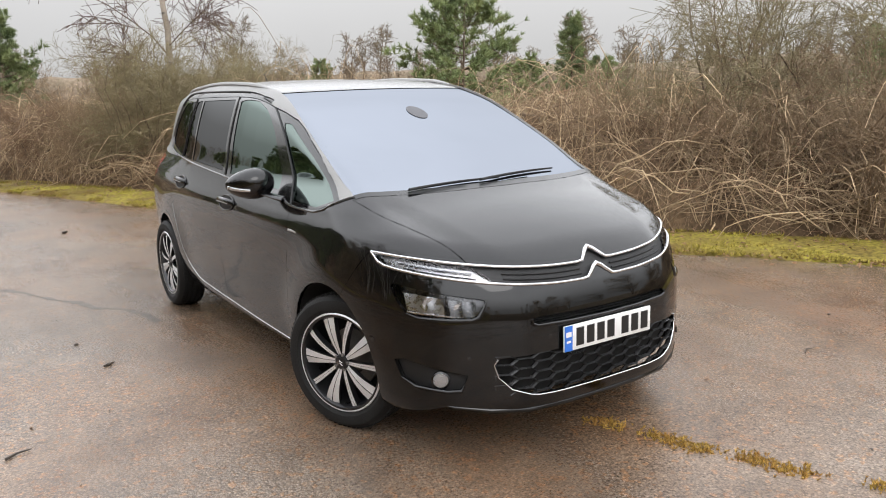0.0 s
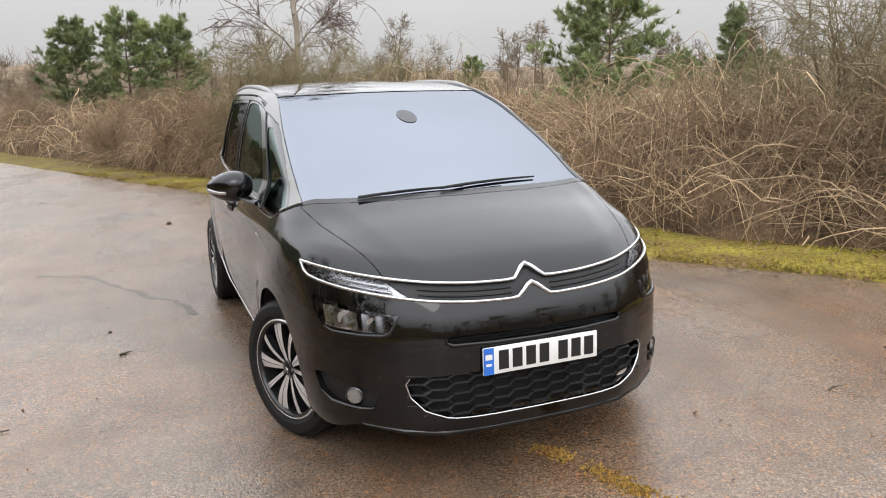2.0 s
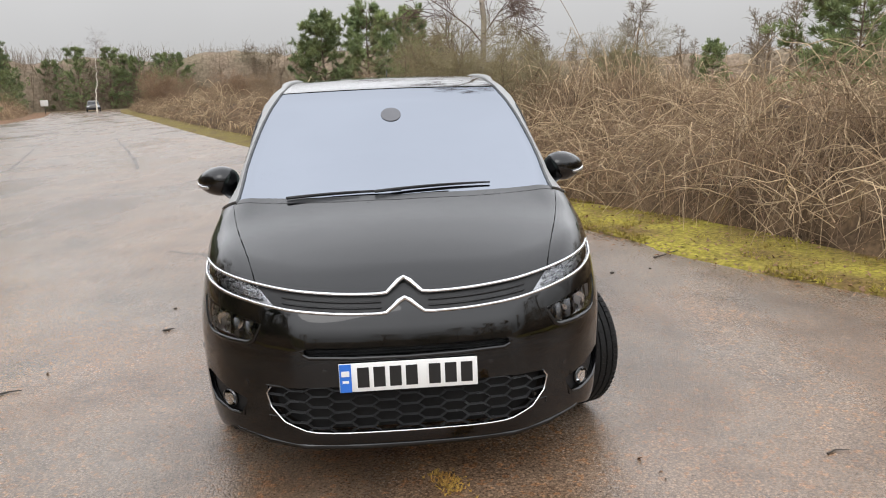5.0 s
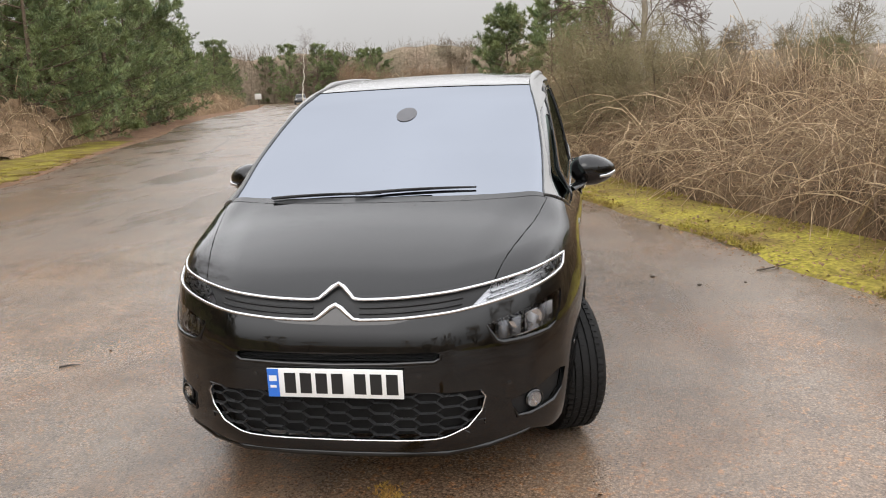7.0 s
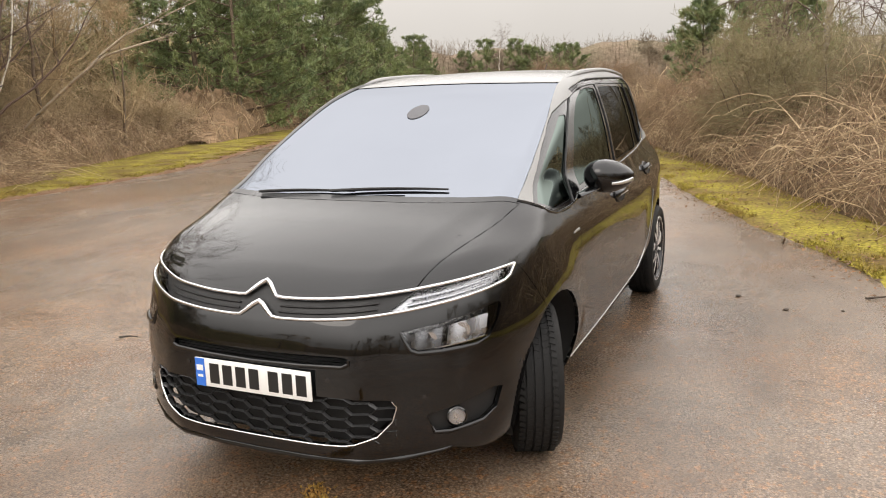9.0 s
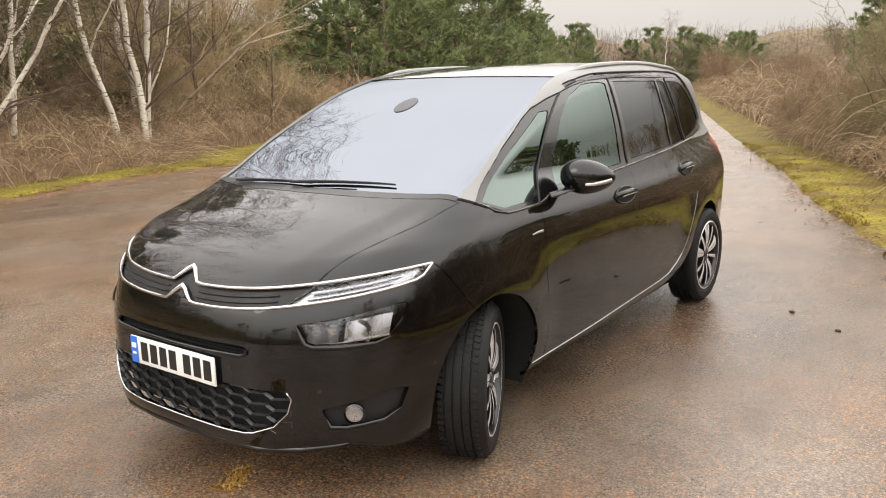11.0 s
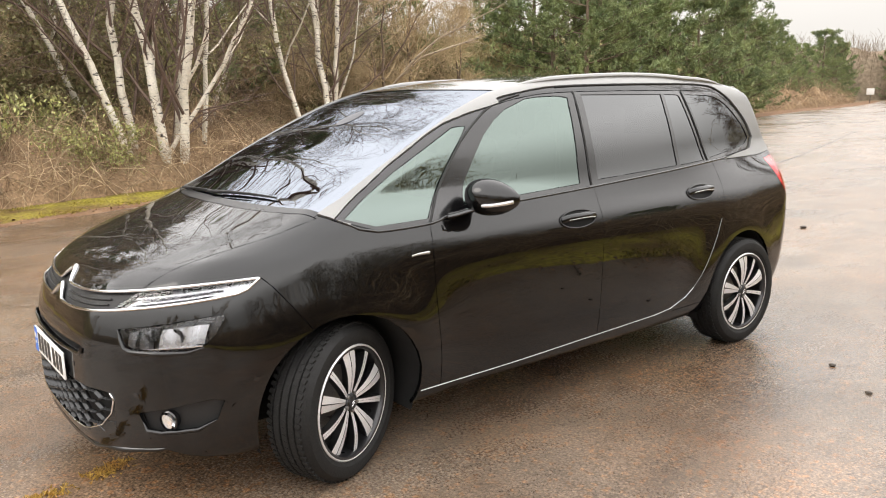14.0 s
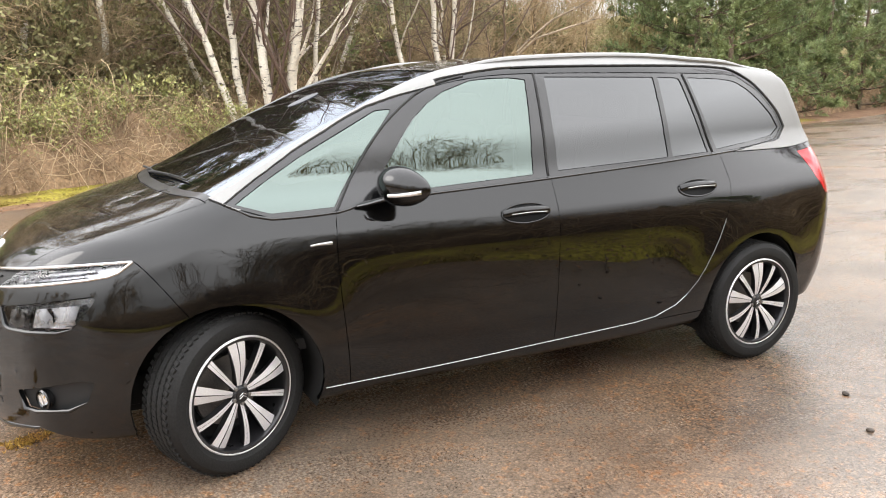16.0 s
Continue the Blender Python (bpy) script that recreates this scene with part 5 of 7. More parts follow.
bank("verge_right", EDGE_R, 1, 1.5, 0.06, MOSS_BED, "yellow-green mossy verge beside the tarmac", 2, near=-0.06, y1=13)
bank("verge_beyond", EDGE_R, 1, 1.5, 0.06, DULL_MOSS, "olive mossy verge along the far road", 2, near=-0.06, y0=13)
bank("verge_left", EDGE_L, -1, 1.9, 0.06, MOSS_BED, "yellow-green mossy verge under the wood", 5, near=-0.06, y1=5.9)
bank("verge_clearing", EDGE_L, -1, 3.6, 0.06, MOSS_BED, "wide mossy verge before the tawny bracken", 5, near=-0.06, y0=5.9, y1=24)
bank("verge_far", EDGE_L, -1, 1.9, 0.06, LEAF_MOULD, "dull brown verge along the far road edge", 6, near=-0.06, y0=24, y1=90, dy=0.4)
bank("leaf_litter_left", EDGE_L, -1, 0.55, 0.025, LEAF_MOULD, "rust-brown wet leaf litter along the road edge", 9, near=-0.22)

# ---- plants ----
PALE_STEM = material("pale_dead_bramble", (0.57, 0.44, 0.28), 0.8, 0.3, 3, 40, tint=(0.36, 0.255, 0.155), island=0.35, spec=0.2)
BROWN_STEM = material("brown_bramble_stem", (0.25, 0.155, 0.092), 0.8, 0.3, 3, 40, tint=(0.19, 0.13, 0.085), island=0.4, spec=0.2)
TWIG = material("grey_brown_twig", (0.32, 0.235, 0.15), 0.85, 0.3, 3, 40, tint=(0.21, 0.145, 0.09), random_tone=0.2, spec=0.2)
OLIVE_TWIG = material("lichened_olive_twig", (0.30, 0.255, 0.145), 0.85, 0.3, 3, 40, tint=(0.19, 0.16, 0.095), random_tone=0.15, spec=0.2)
BIRCH_TWIG = material("purple_brown_birch_twig", (0.17, 0.118, 0.095), 0.8, 0.25, 3, 40, spec=0.2)
BARK = material("grey_pine_bark", (0.19, 0.14, 0.10), 0.9, 0.35, 4, 30, bump=0.6, spec=0.2)
NEEDLE = material("dark_pine_needle", (0.30, 0.345, 0.15), 0.65, 0.28, 0.9, 20, tint=(0.125, 0.17, 0.078), random_tone=0.15, island=0.25, spec=0.3)
LEAF = material("evergreen_leaf", (0.36, 0.36, 0.13), 0.5, 0.3, 2, 30, tint=(0.23, 0.235, 0.08), island=0.5)
OLIVE_LEAF = material("dull_olive_leaf", (0.25, 0.245, 0.105), 0.65, 0.3, 1, 30, tint=(0.17, 0.145, 0.07), island=0.4, spec=0.3)
# matted undergrowth brown, darkened to carry the shade between bramble stems
SHADED_MULCH = material("undergrowth_with_inner_shade", (0.15, 0.10, 0.058), 0.95, 0.4, 2.2, 22, bump=1.0, tint=(0.07, 0.047, 0.029), spec=0.1)
BRACKEN = material("dead_bracken_litter", (0.32, 0.215, 0.128), 0.95, 0.4, 2.2, 22, bump=1.0, tint=(0.17, 0.112, 0.066), spec=0.1)
GRASS = material("mossy_grass_blade", (0.34, 0.30, 0.05), 0.85, 0.3, 1.5, 30, tint=(0.21, 0.135, 0.045), island=0.5, spec=0.2)
# far wood's brown is lightened to carry the distance haze
HAZY_WOOD = material("far_wood_with_haze", (0.27, 0.205, 0.152), 0.95, 0.35, 0.25, 3, bump=0.8, tint=(0.17, 0.14, 0.095), spec=0.1)
BACK_WOOD = material("tawny_winter_wood", (0.34, 0.265, 0.14), 0.95, 0.3, 0.6, 5, bump=0.8, tint=(0.18, 0.17, 0.075), spec=0.1)
WOOD_TWIG = material("tawny_lichened_twig", (0.48, 0.365, 0.225), 0.85, 0.3, 3, 40, tint=(0.33, 0.25, 0.145), random_tone=0.2, spec=0.2)


def birch_bark(name, color, tint):
    m = material(name, color, 0.8, 0.15, 2.5, 30, bump=0.3, tint=tint)
    n, l = m.node_tree.nodes, m.node_tree.links
    b = n["Principled BSDF"]
    src = b.inputs["Base Color"].links[0].from_socket
    tc, mp, mark = n.new("ShaderNodeTexCoord"), n.new("ShaderNodeMapping"), n.new("ShaderNodeTexNoise")
    mp.inputs["Scale"].default_value = (7, 7, 26)
    mark.inputs["Scale"].default_value, mark.inputs["Detail"].default_value = 1.0, 3.0
    ramp, mix = n.new("ShaderNodeValToRGB"), n.new("ShaderNodeMix")
    ramp.color_ramp.elements[0].position, ramp.color_ramp.elements[1].position = 0.59, 0.66
    mix.data_type = "RGBA"
    mix.inputs["B"].default_value = (0.05, 0.042, 0.036, 1)
    l.new(tc.outputs["Object"], mp.inputs["Vector"])
    l.new(mp.outputs[0], mark.inputs["Vector"])
    l.new(mark.outputs["Fac"], ramp.inputs[0])
    l.new(ramp.outputs[0], mix.inputs["Factor"])
    l.new(src, mix.inputs["A"])
    l.new(mix.outputs["Result"], b.inputs["Base Color"])
    return m


BIRCH = birch_bark("white_birch_bark", (0.76, 0.71, 0.61), (0.58, 0.52, 0.42))
LIMB_BARK = birch_bark("weathered_limb_bark", (0.46, 0.37, 0.27), (0.28, 0.22, 0.155))
GREY_BIRCH = birch_bark("grey_birch_bark", (0.40, 0.345, 0.28), (0.24, 0.20, 0.155))


def unit(v):
    return v / (np.linalg.norm(v, axis=-1, keepdims=True) + 1e-9)


def sprout(rng, P, R, count, t0, t1, length, angle, up, m=5, ratio=0.55, wiggle=0.25, tip=0.15):
    """Branches that leave tubes P, R: their points and radii."""
    n, k = P.shape[:2]
    i = rng.integers(0, n, count)
    t = rng.uniform(t0, t1, count)
    f = t * (k - 1)
    a = np.minimum(f.astype(int), k - 2)
    f = (f - a)[:, None]
    start = P[i, a] * (1 - f) + P[i, a + 1] * f
    tan = unit(P[i, a + 1] - P[i, a])
    rad = (R[i, a] * (1 - f[:, 0]) + R[i, a + 1] * f[:, 0]) * ratio
    side = unit(np.cross(tan, rng.normal(size=(count, 3))))
    ang = np.radians(angle * rng.uniform(0.6, 1.3, count))[:, None]
    d = tan * np.cos(ang) + side * np.sin(ang)
    size = (length * rng.uniform(0.5, 1.25, count) * (1.1 - 0.6 * t))[:, None]
    pts = [start]
    for s in range(m - 1):
        d = unit(d + rng.normal(size=(count, 3)) * wiggle + np.array([0, 0, up]))
        pts.append(pts[-1] + d * size / (m - 1))
    s = np.linspace(0, 1, m)[None, :]
    return np.stack(pts, 1), np.maximum(rad[:, None] * (1 - (1 - tip) * s), 0.0016)


def join(parts):
    """One set of vertices and faces out of several."""
    v, f, off = [], [], 0
    for a, b in parts:
        v.append(a)
        f.append(b + off)
        off += len(a)
    return np.vstack(v), np.vstack(f)


def trunk_points(rng, height, r, lean=0.0, m=9, wiggle=0.05, az=None):
    az = rng.uniform(0, 6.28) if az is None else az
    s = np.linspace(0, 1, m)
    bend = np.cumsum(rng.normal(size=(m, 2)) * wiggle * height / m, axis=0)
    P = np.stack([np.cos(az) * lean * height * s + bend[:, 0] * s, np.sin(az) * lean * height * s + bend[:, 1] * s, height * s - 0.08], -1)[None]
    return P, (r * (1 - 0.86 * s))[None]


def birch_data(seed, height=9.5, r=0.11, lean=0.08, az=None, twigs=900, wiggle=0.55, spread=46, limb=0.42, fine=0.0028, bark=None):
    rng = np.random.default_rng(seed)
    T, TR = trunk_points(rng, height, r, lean, 18, wiggle, az)
    B1, R1 = sprout(rng, T, TR, 26, 0.10, 0.97, height * 0.33, spread, 0.06, 7, limb, 0.14)
    B2, R2 = sprout(rng, B1, R1, 150, 0.15, 1.0, height * 0.14, 45, -0.02, 6, 0.5, 0.2)
    B3, R3 = sprout(rng, B2, R2, twigs, 0.1, 1.0, height * 0.085, 40, -0.12, 5, 0.5, 0.18)
    trunk = quick_mesh("trunk", *tubes(T, TR, 9), bark or BIRCH)
    limbs = tuple(("limb", quick_mesh("limb", *tubes(B1[i:i + 1], R1[i:i + 1], 6), bark or BIRCH)) for i in range(4))
    crown = quick_mesh("crown", *join([tubes(B1[4:], R1[4:], 4), tubes(B2, np.maximum(R2, fine * 1.6), 3), tubes(B3, np.maximum(R3, fine), 3)]), BIRCH_TWIG)
    return (("trunk", trunk), *limbs, ("crown", crown))


def bush_data(seed, height=3.0, stems=14, spread=0.35, b1=130, b2=900, b3=2600, mat=None, thick=0.022, fine=0.0030):
    """A many-stemmed bare bush."""
    rng = np.random.default_rng(seed)
    T, TR = [], []
    for i in range(stems):
        p, q = trunk_points(rng, height * rng.uniform(0.55, 1.0), thick * rng.uniform(0.6, 1.1), spread * rng.uniform(0.3, 1.3), 8, 0.22)
        T.append(p + np.array([rng.normal() * 0.18, rng.normal() * 0.18, 0]) * height * 0.3)
        TR.append(q)
    T, TR = np.vstack(T), np.vstack(TR)
    B1, R1 = sprout(rng, T, TR, b1, 0.1, 1.0, height * 0.42, 48, 0.02, 6, 0.6, 0.22)
    B2, R2 = sprout(rng, B1, R1, b2, 0.1, 1.0, height * 0.22, 45, 0.0, 5, 0.6, 0.26)
    B3, R3 = sprout(rng, B2, R2, b3, 0.1, 1.0, height * 0.12, 42, 0.02, 4, 0.6, 0.26)
    stem = quick_mesh("stem", *tubes(T, TR, 6), BARK)
    crown = quick_mesh("twig_mass", *join([tubes(B1, np.maximum(R1, fine * 1.7), 4), tubes(B2, np.maximum(R2, fine * 1.2), 3), tubes(B3, np.maximum(R3, fine), 3)]), mat or TWIG)
    return (("stem", stem), ("twig_mass", crown))


def tree_data(seed, height=8.0, r=0.10, b1=26, b2=200, b3=1100, fine=0.007, mat=None):
    """A bare broad-leaved tree."""
    rng = np.random.default_rng(seed)
    T, TR = trunk_points(rng, height, r, 0.06, 10, 0.16)
    B1, R1 = sprout(rng, T, TR, b1, 0.12, 0.98, height * 0.36, 46, 0.05, 7, 0.5, 0.18)
    B2, R2 = sprout(rng, B1, R1, b2, 0.15, 1.0, height * 0.18, 44, 0.03, 5, 0.55, 0.22)
    B3, R3 = sprout(rng, B2, R2, b3, 0.1, 1.0, height * 0.10, 42, 0.02, 4, 0.55, 0.24)
    trunk = quick_mesh("trunk", *tubes(T, TR, 8), BARK)
    crown = quick_mesh("crown", *join([tubes(B1, R1, 4), tubes(B2, np.maximum(R2, fine * 1.3), 3), tubes(B3, np.maximum(R3, fine), 3)]), mat or TWIG)
    return (("trunk", trunk), ("crown", crown))


def blades(rng, at, toward, count, length, width, spread):
    """Thin needles or leaves fanned round directions: one triangle each."""
    n = len(at)
    base = np.repeat(at, count, axis=0)
    d = unit(np.repeat(toward, count, axis=0) + rng.normal(size=(n * count, 3)) * spread)
    side = unit(np.cross(d, rng.normal(size=(n * count, 3)))) * width / 2
    size = length * rng.uniform(0.6, 1.2, (n * count, 1))
    a, b, c = base - side, base + side, base + d * size
    v = np.stack([a, b, c], 1).reshape(-1, 3)
    return v, np.arange(len(v)).reshape(-1, 3)


def pine_data(seed, height=7.0, whorls=15, tufts=2600, needles=9, size=0.26, wide=0.030, low=0.03, girth=0.36, taper=0.75):
    """A pine: bark trunk, upswept whorled limbs, needle tufts in clumps."""
    rng = np.random.default_rng(seed)
    T, TR = trunk_points(rng, height, height * 0.016, 0.02, 10, 0.05)
    limbs, radii = [], []
    for w in range(whorls):
        t = low + (0.97 - low) * (w / (whorls - 1)) ** 0.9
        reach = height * (girth * (1 - t) ** taper + 0.05) * rng.uniform(0.8, 1.2)
        for k in range(rng.integers(5, 8)):
            a = rng.uniform(0, 6.28)
            s = np.linspace(0, 1, 6)[:, None]
            q = reach * rng.uniform(0.65, 1.15)
            p = np.array([0, 0, height * t]) + np.concatenate([np.cos(a) * q * s, np.sin(a) * q * s, q * (0.02 + 0.35 * t) * s + q * 0.22 * s**2], 1) + rng.normal(size=(6, 3)) * 0.05 * s
            p[:, :2] += np.interp(t, np.linspace(0, 1, 10), T[0, :, 0]), np.interp(t, np.linspace(0, 1, 10), T[0, :, 1])
            limbs.append(p)
            radii.append(0.028 * (1 - 0.8 * s[:, 0]) * (1.2 - t))
    L, LR = np.array(limbs), np.array(radii)
    S, SR = sprout(rng, L, LR, len(L) * (24 if whorls < 16 else 14), 0.30, 1.0, height * 0.07, 48, 0.10, 4, 0.6, 0.14)
    both = np.vstack([S[:, 1:].reshape(-1, 3), L[:, 3:].reshape(-1, 3)])
    way = np.vstack([np.repeat(S[:, 3] - S[:, 1], 3, axis=0), np.repeat(L[:, 5] - L[:, 3], 3, axis=0)])
    pick = rng.choice(len(both), min(tufts, len(both)), replace=False)
    pick = pick[[noise.noise(Vector(both[k] * 1.2)) > -0.26 for k in pick]]
    at = both[pick] + rng.normal(size=(len(pick), 3)) * 0.02
    nv, nf = blades(rng, at, unit(way[pick]) + [0, 0, 0.35], needles, size, wide, 0.62)
    trunk = quick_mesh("trunk", *tubes(T, TR, 8), BARK)
    wood = quick_mesh("branchwork", *join([tubes(L, LR, 4), tubes(S, np.maximum(SR, 0.006), 3)]), BARK)
    crown = quick_mesh("crown", nv, nf, NEEDLE, smooth=False)
    return (("trunk", trunk), ("branchwork", wood), ("crown", crown))


def leaf_bush_data(seed, height=1.5, leaves=5200, leaf=0.075, mat=None):
    """A broad evergreen bush of many small leaves on thin stems."""
    rng = np.random.default_rng(seed)
    T, TR = [], []
    for i in range(20):
        p, q = trunk_points(rng, height * rng.uniform(0.5, 1.0), 0.014, rng.uniform(0.2, 1.0), 6, 0.25)
        T.append(p)
        TR.append(q)
    T, TR = np.vstack(T), np.vstack(TR)
    B, BR = sprout(rng, T, TR, 260, 0.2, 1.0, height * 0.4, 50, 0.05, 5, 0.6, 0.25)
    both = B[:, 1:].reshape(-1, 3)
    at = both[rng.integers(0, len(both), leaves)] + rng.normal(size=(leaves, 3)) * 0.05
    d = unit(rng.normal(size=(leaves, 3)) + [0, 0, 0.3])
    side = unit(np.cross(d, rng.normal(size=(leaves, 3))))
    size = leaf * rng.uniform(0.6, 1.3, (leaves, 1))
    v = np.stack([at, at + d * size * 0.5 + side * size * 0.22, at + d * size, at + d * size * 0.5 - side * size * 0.22], 1).reshape(-1, 3)
    stem = quick_mesh("stem", *join([tubes(T, TR, 5), tubes(B, np.maximum(BR, 0.004), 3)]), TWIG)
    crown = quick_mesh("foliage", v, np.arange(len(v)).reshape(-1, 4), mat or LEAF, smooth=False)
    return (("stem", stem), ("foliage", crown))


def plant(name, data, x, y, size=1.0, turn=0.0, label="", category="", group="", z=0.0, tilt=0.0):
    """Sets a plant of the given part meshes on the ground."""
    top = new(name)
    for part_name, me in data:
        o = new(part_name, me)
        o.parent = top
        if part_name not in ("trunk", "limb"):
            tagged(o, kind="stuff")
    top.matrix_basis = pose(x, y, z - 0.05, tilt, 0, turn) @ Matrix.Diagonal((size, size, size, 1))
    return tagged(top, label, category, group)


def canopy(d, y, x):
    """Height of the bramble thicket at d metres from its foot."""
    k = 1.0 + 0.35 * math.sin(y * 0.9 + 1.3) * math.cos(x * 0.7) + 0.3 * noise.noise(Vector((x * 0.5, y * 0.5, 4)))
    return (0.25 + 0.95 * min(1.0, (d + 0.05) / 1.6) ** 0.7) * k


def thicket(name, line, sign, foot, deep, y0, y1, count, seed, label, tall=1.0, thin=0.0055, bed=None):
    """A bank of tangled dead brambles along an edge: matted bed, brown tangle, pale arching stems."""
    rng = np.random.default_rng(seed)
    top = new(name)
    tagged(top, label, "brambles", kind="stuff")
    ends = lambda q: 0.12 + 0.88 * float(step(y0 - 0.5, y0 + 2.5, q)) * float(step(y1 + 0.5, y1 - 2.5, q))
    ys = np.arange(y0, y1, 0.22)
    nx = int(deep / 0.25)
    v, f = [], []
    xe = line_x(line, ys)
    for j, y in enumerate(ys):
        for i in range(nx + 1):
            d = deep * i / nx
            x = xe[j] + sign * (foot + d)
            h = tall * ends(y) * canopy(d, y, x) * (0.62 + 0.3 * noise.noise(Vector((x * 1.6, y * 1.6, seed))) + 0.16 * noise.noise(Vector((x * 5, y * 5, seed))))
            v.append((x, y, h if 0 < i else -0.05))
    for j in range(len(ys) - 1):
        for i in range(nx):
            a = j * (nx + 1) + i
            q = (a, a + 1, a + nx + 2, a + nx + 1)
            f.append(q if sign > 0 else q[::-1])
    tagged(mesh_object("matted_bed", v, f, bed or SHADED_MULCH, top), kind="stuff")
    for kind, number, mat, r, lift in (("brown_stems", count, BROWN_STEM, thin * 0.8, 0.85), ("twig_tangle", count, TWIG, thin * 0.6, 1.0), ("pale_stems", int(count * 0.6), PALE_STEM, thin * 1.15, 1.0), ("arching_stems", int(count * 0.07), PALE_STEM, thin * 1.6, 1.2)):
        y = rng.uniform(y0, y1, number)
        d = deep * rng.uniform(0, 1, number) ** (3.0 if kind == "arching_stems" else 1.4)
        x = line_x(line, y) + sign * (foot + d)
        hc = np.array([canopy(a, b, c) * ends(b) for a, b, c in zip(d, y, x)]) * tall * lift
        m = 8
        s = np.linspace(0, 1, m)[None, :]
        az = rng.uniform(0, 2 * np.pi, number)
        reach = rng.uniform(0.35, 1.5, number) * (0.6 + 0.5 * tall)
        bias = np.where(rng.uniform(size=number) < 0.5, -sign * 0.6, 0.0)
        dx, dy = np.cos(az) * reach + bias, np.sin(az) * reach
        rise = hc * rng.uniform(0.75, 1.2, number)
        start = np.where(rng.uniform(size=number) < 0.45, 0.0, hc * rng.uniform(0.2, 0.75, number))
        endz = rng.uniform(-0.5, 0.45, number) * hc
        arc = start[:, None] * (1 - s) + (start + endz).clip(0.02)[:, None] * s + (rise - start * 0.8).clip(0.1)[:, None] * 4 * s * (1 - s) * 0.75
        P = np.stack([x[:, None] + dx[:, None] * s, y[:, None] + dy[:, None] * s, arc], -1)
        P[:, 1:] += np.cumsum(rng.normal(size=(number, m - 1, 3)) * 0.042, axis=1)
        P[..., 2] = np.maximum(P[..., 2], 0.0)
        R = r * rng.uniform(0.55, 1.35, number)[:, None] * (1 - 0.6 * s)
        clear = ((P[..., 0] - line_x(line, P[..., 1])) * sign > foot - 0.75).all(axis=1)
        P, R = P[clear], R[clear]
        o = new(kind, quick_mesh(kind, *tubes(P, R, 3), mat))
        o.parent = top
        tagged(o, kind="stuff")
    return top


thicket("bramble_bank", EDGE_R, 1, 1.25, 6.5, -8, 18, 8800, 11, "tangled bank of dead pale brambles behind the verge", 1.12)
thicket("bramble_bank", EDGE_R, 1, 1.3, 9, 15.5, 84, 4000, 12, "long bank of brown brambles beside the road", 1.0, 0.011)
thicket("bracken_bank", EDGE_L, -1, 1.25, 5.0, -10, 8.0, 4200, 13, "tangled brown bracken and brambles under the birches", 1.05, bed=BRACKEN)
thicket("bracken_bank", EDGE_L, -1, 2.9, 5.0, 5.0, 19, 3800, 15, "low tawny bracken and brambles at the wood's edge", 1.0, bed=BRACKEN)
thicket("bracken_bank", EDGE_L, -1, 2.0, 6, 16.5, 84, 3500, 14, "brown bracken bank along the far road edge", 1.45, 0.011, bed=BRACKEN)

# bare bushes on the right-hand bank
rng_p = random.Random(5)
BUSH_A = bush_data(21, 3.6, 18, 0.42, 220, 1500, 4600, OLIVE_TWIG, 0.026)
BUSH_B = bush_data(22, 3.0, 18, 0.40, 200, 1400, 4200, TWIG, 0.022)
BUSH_C = bush_data(23, 2.4, 16, 0.5, 180, 1200, 3200, BROWN_STEM, 0.016)
TALL_BUSH = [bush_data(26, 3.7, 8, 0.34, 90, 520, 1400, OLIVE_TWIG, 0.032, 0.0028), bush_data(27, 3.3, 8, 0.40, 85, 480, 1300, OLIVE_TWIG, 0.028, 0.0028)]
LOW_BUSH = bush_data(28, 1.9, 16, 0.55, 160, 1000, 2800, TWIG, 0.014, 0.0028)
for data, x, y, k, turn in ((TALL_BUSH[0], 6.1, 2.9, 1.0, 20), (TALL_BUSH[1], 6.9, 1.5, 1.05, 140), (TALL_BUSH[0], 8.2, 3.7, 0.9, 250), (TALL_BUSH[1], 6.0, 4.3, 0.72, 60), (LOW_BUSH, 5.5, 2.4, 1.0, 10), (LOW_BUSH, 5.6, 1.1, 1.05, 100), (LOW_BUSH, 5.2, 3.5, 0.85, 200), (LOW_BUSH, 6.4, 0.2, 1.1, 300),
                         (BUSH_A, 1.3, 11.8, 0.76, 80), (BUSH_B, 0.4, 12.9, 0.72, 190), (BUSH_A, 2.3, 11.4, 0.70, 230), (BUSH_A, 2.9, 13.9, 0.55, 300), (BUSH_C, -0.2, 14.6, 0.7, 10), (BUSH_C, 3.2, 11.0, 0.7, 200), (BUSH_B, -1.6, 17.5, 0.55, 120), (BUSH_A, 9.5, 27.5, 0.95, 35)):
    plant("bare_bush", data, x, y, k, turn, "tall leafless bush with lichened twigs", "bush", "bushes on the bramble bank")
for i in range(30):
    y = rng_p.uniform(16, 84)
    x = float(line_x(EDGE_R, y)) + rng_p.uniform(2.2, 9)
    plant("bare_bush", (BUSH_C, BUSH_B)[i % 2], x, y, rng_p.uniform(0.8, 1.35) * (0.55 if y < 48 else 1.0), rng_p.uniform(0, 360), "brown leafless bush beside the road", "bush", "bushes on the bramble bank")

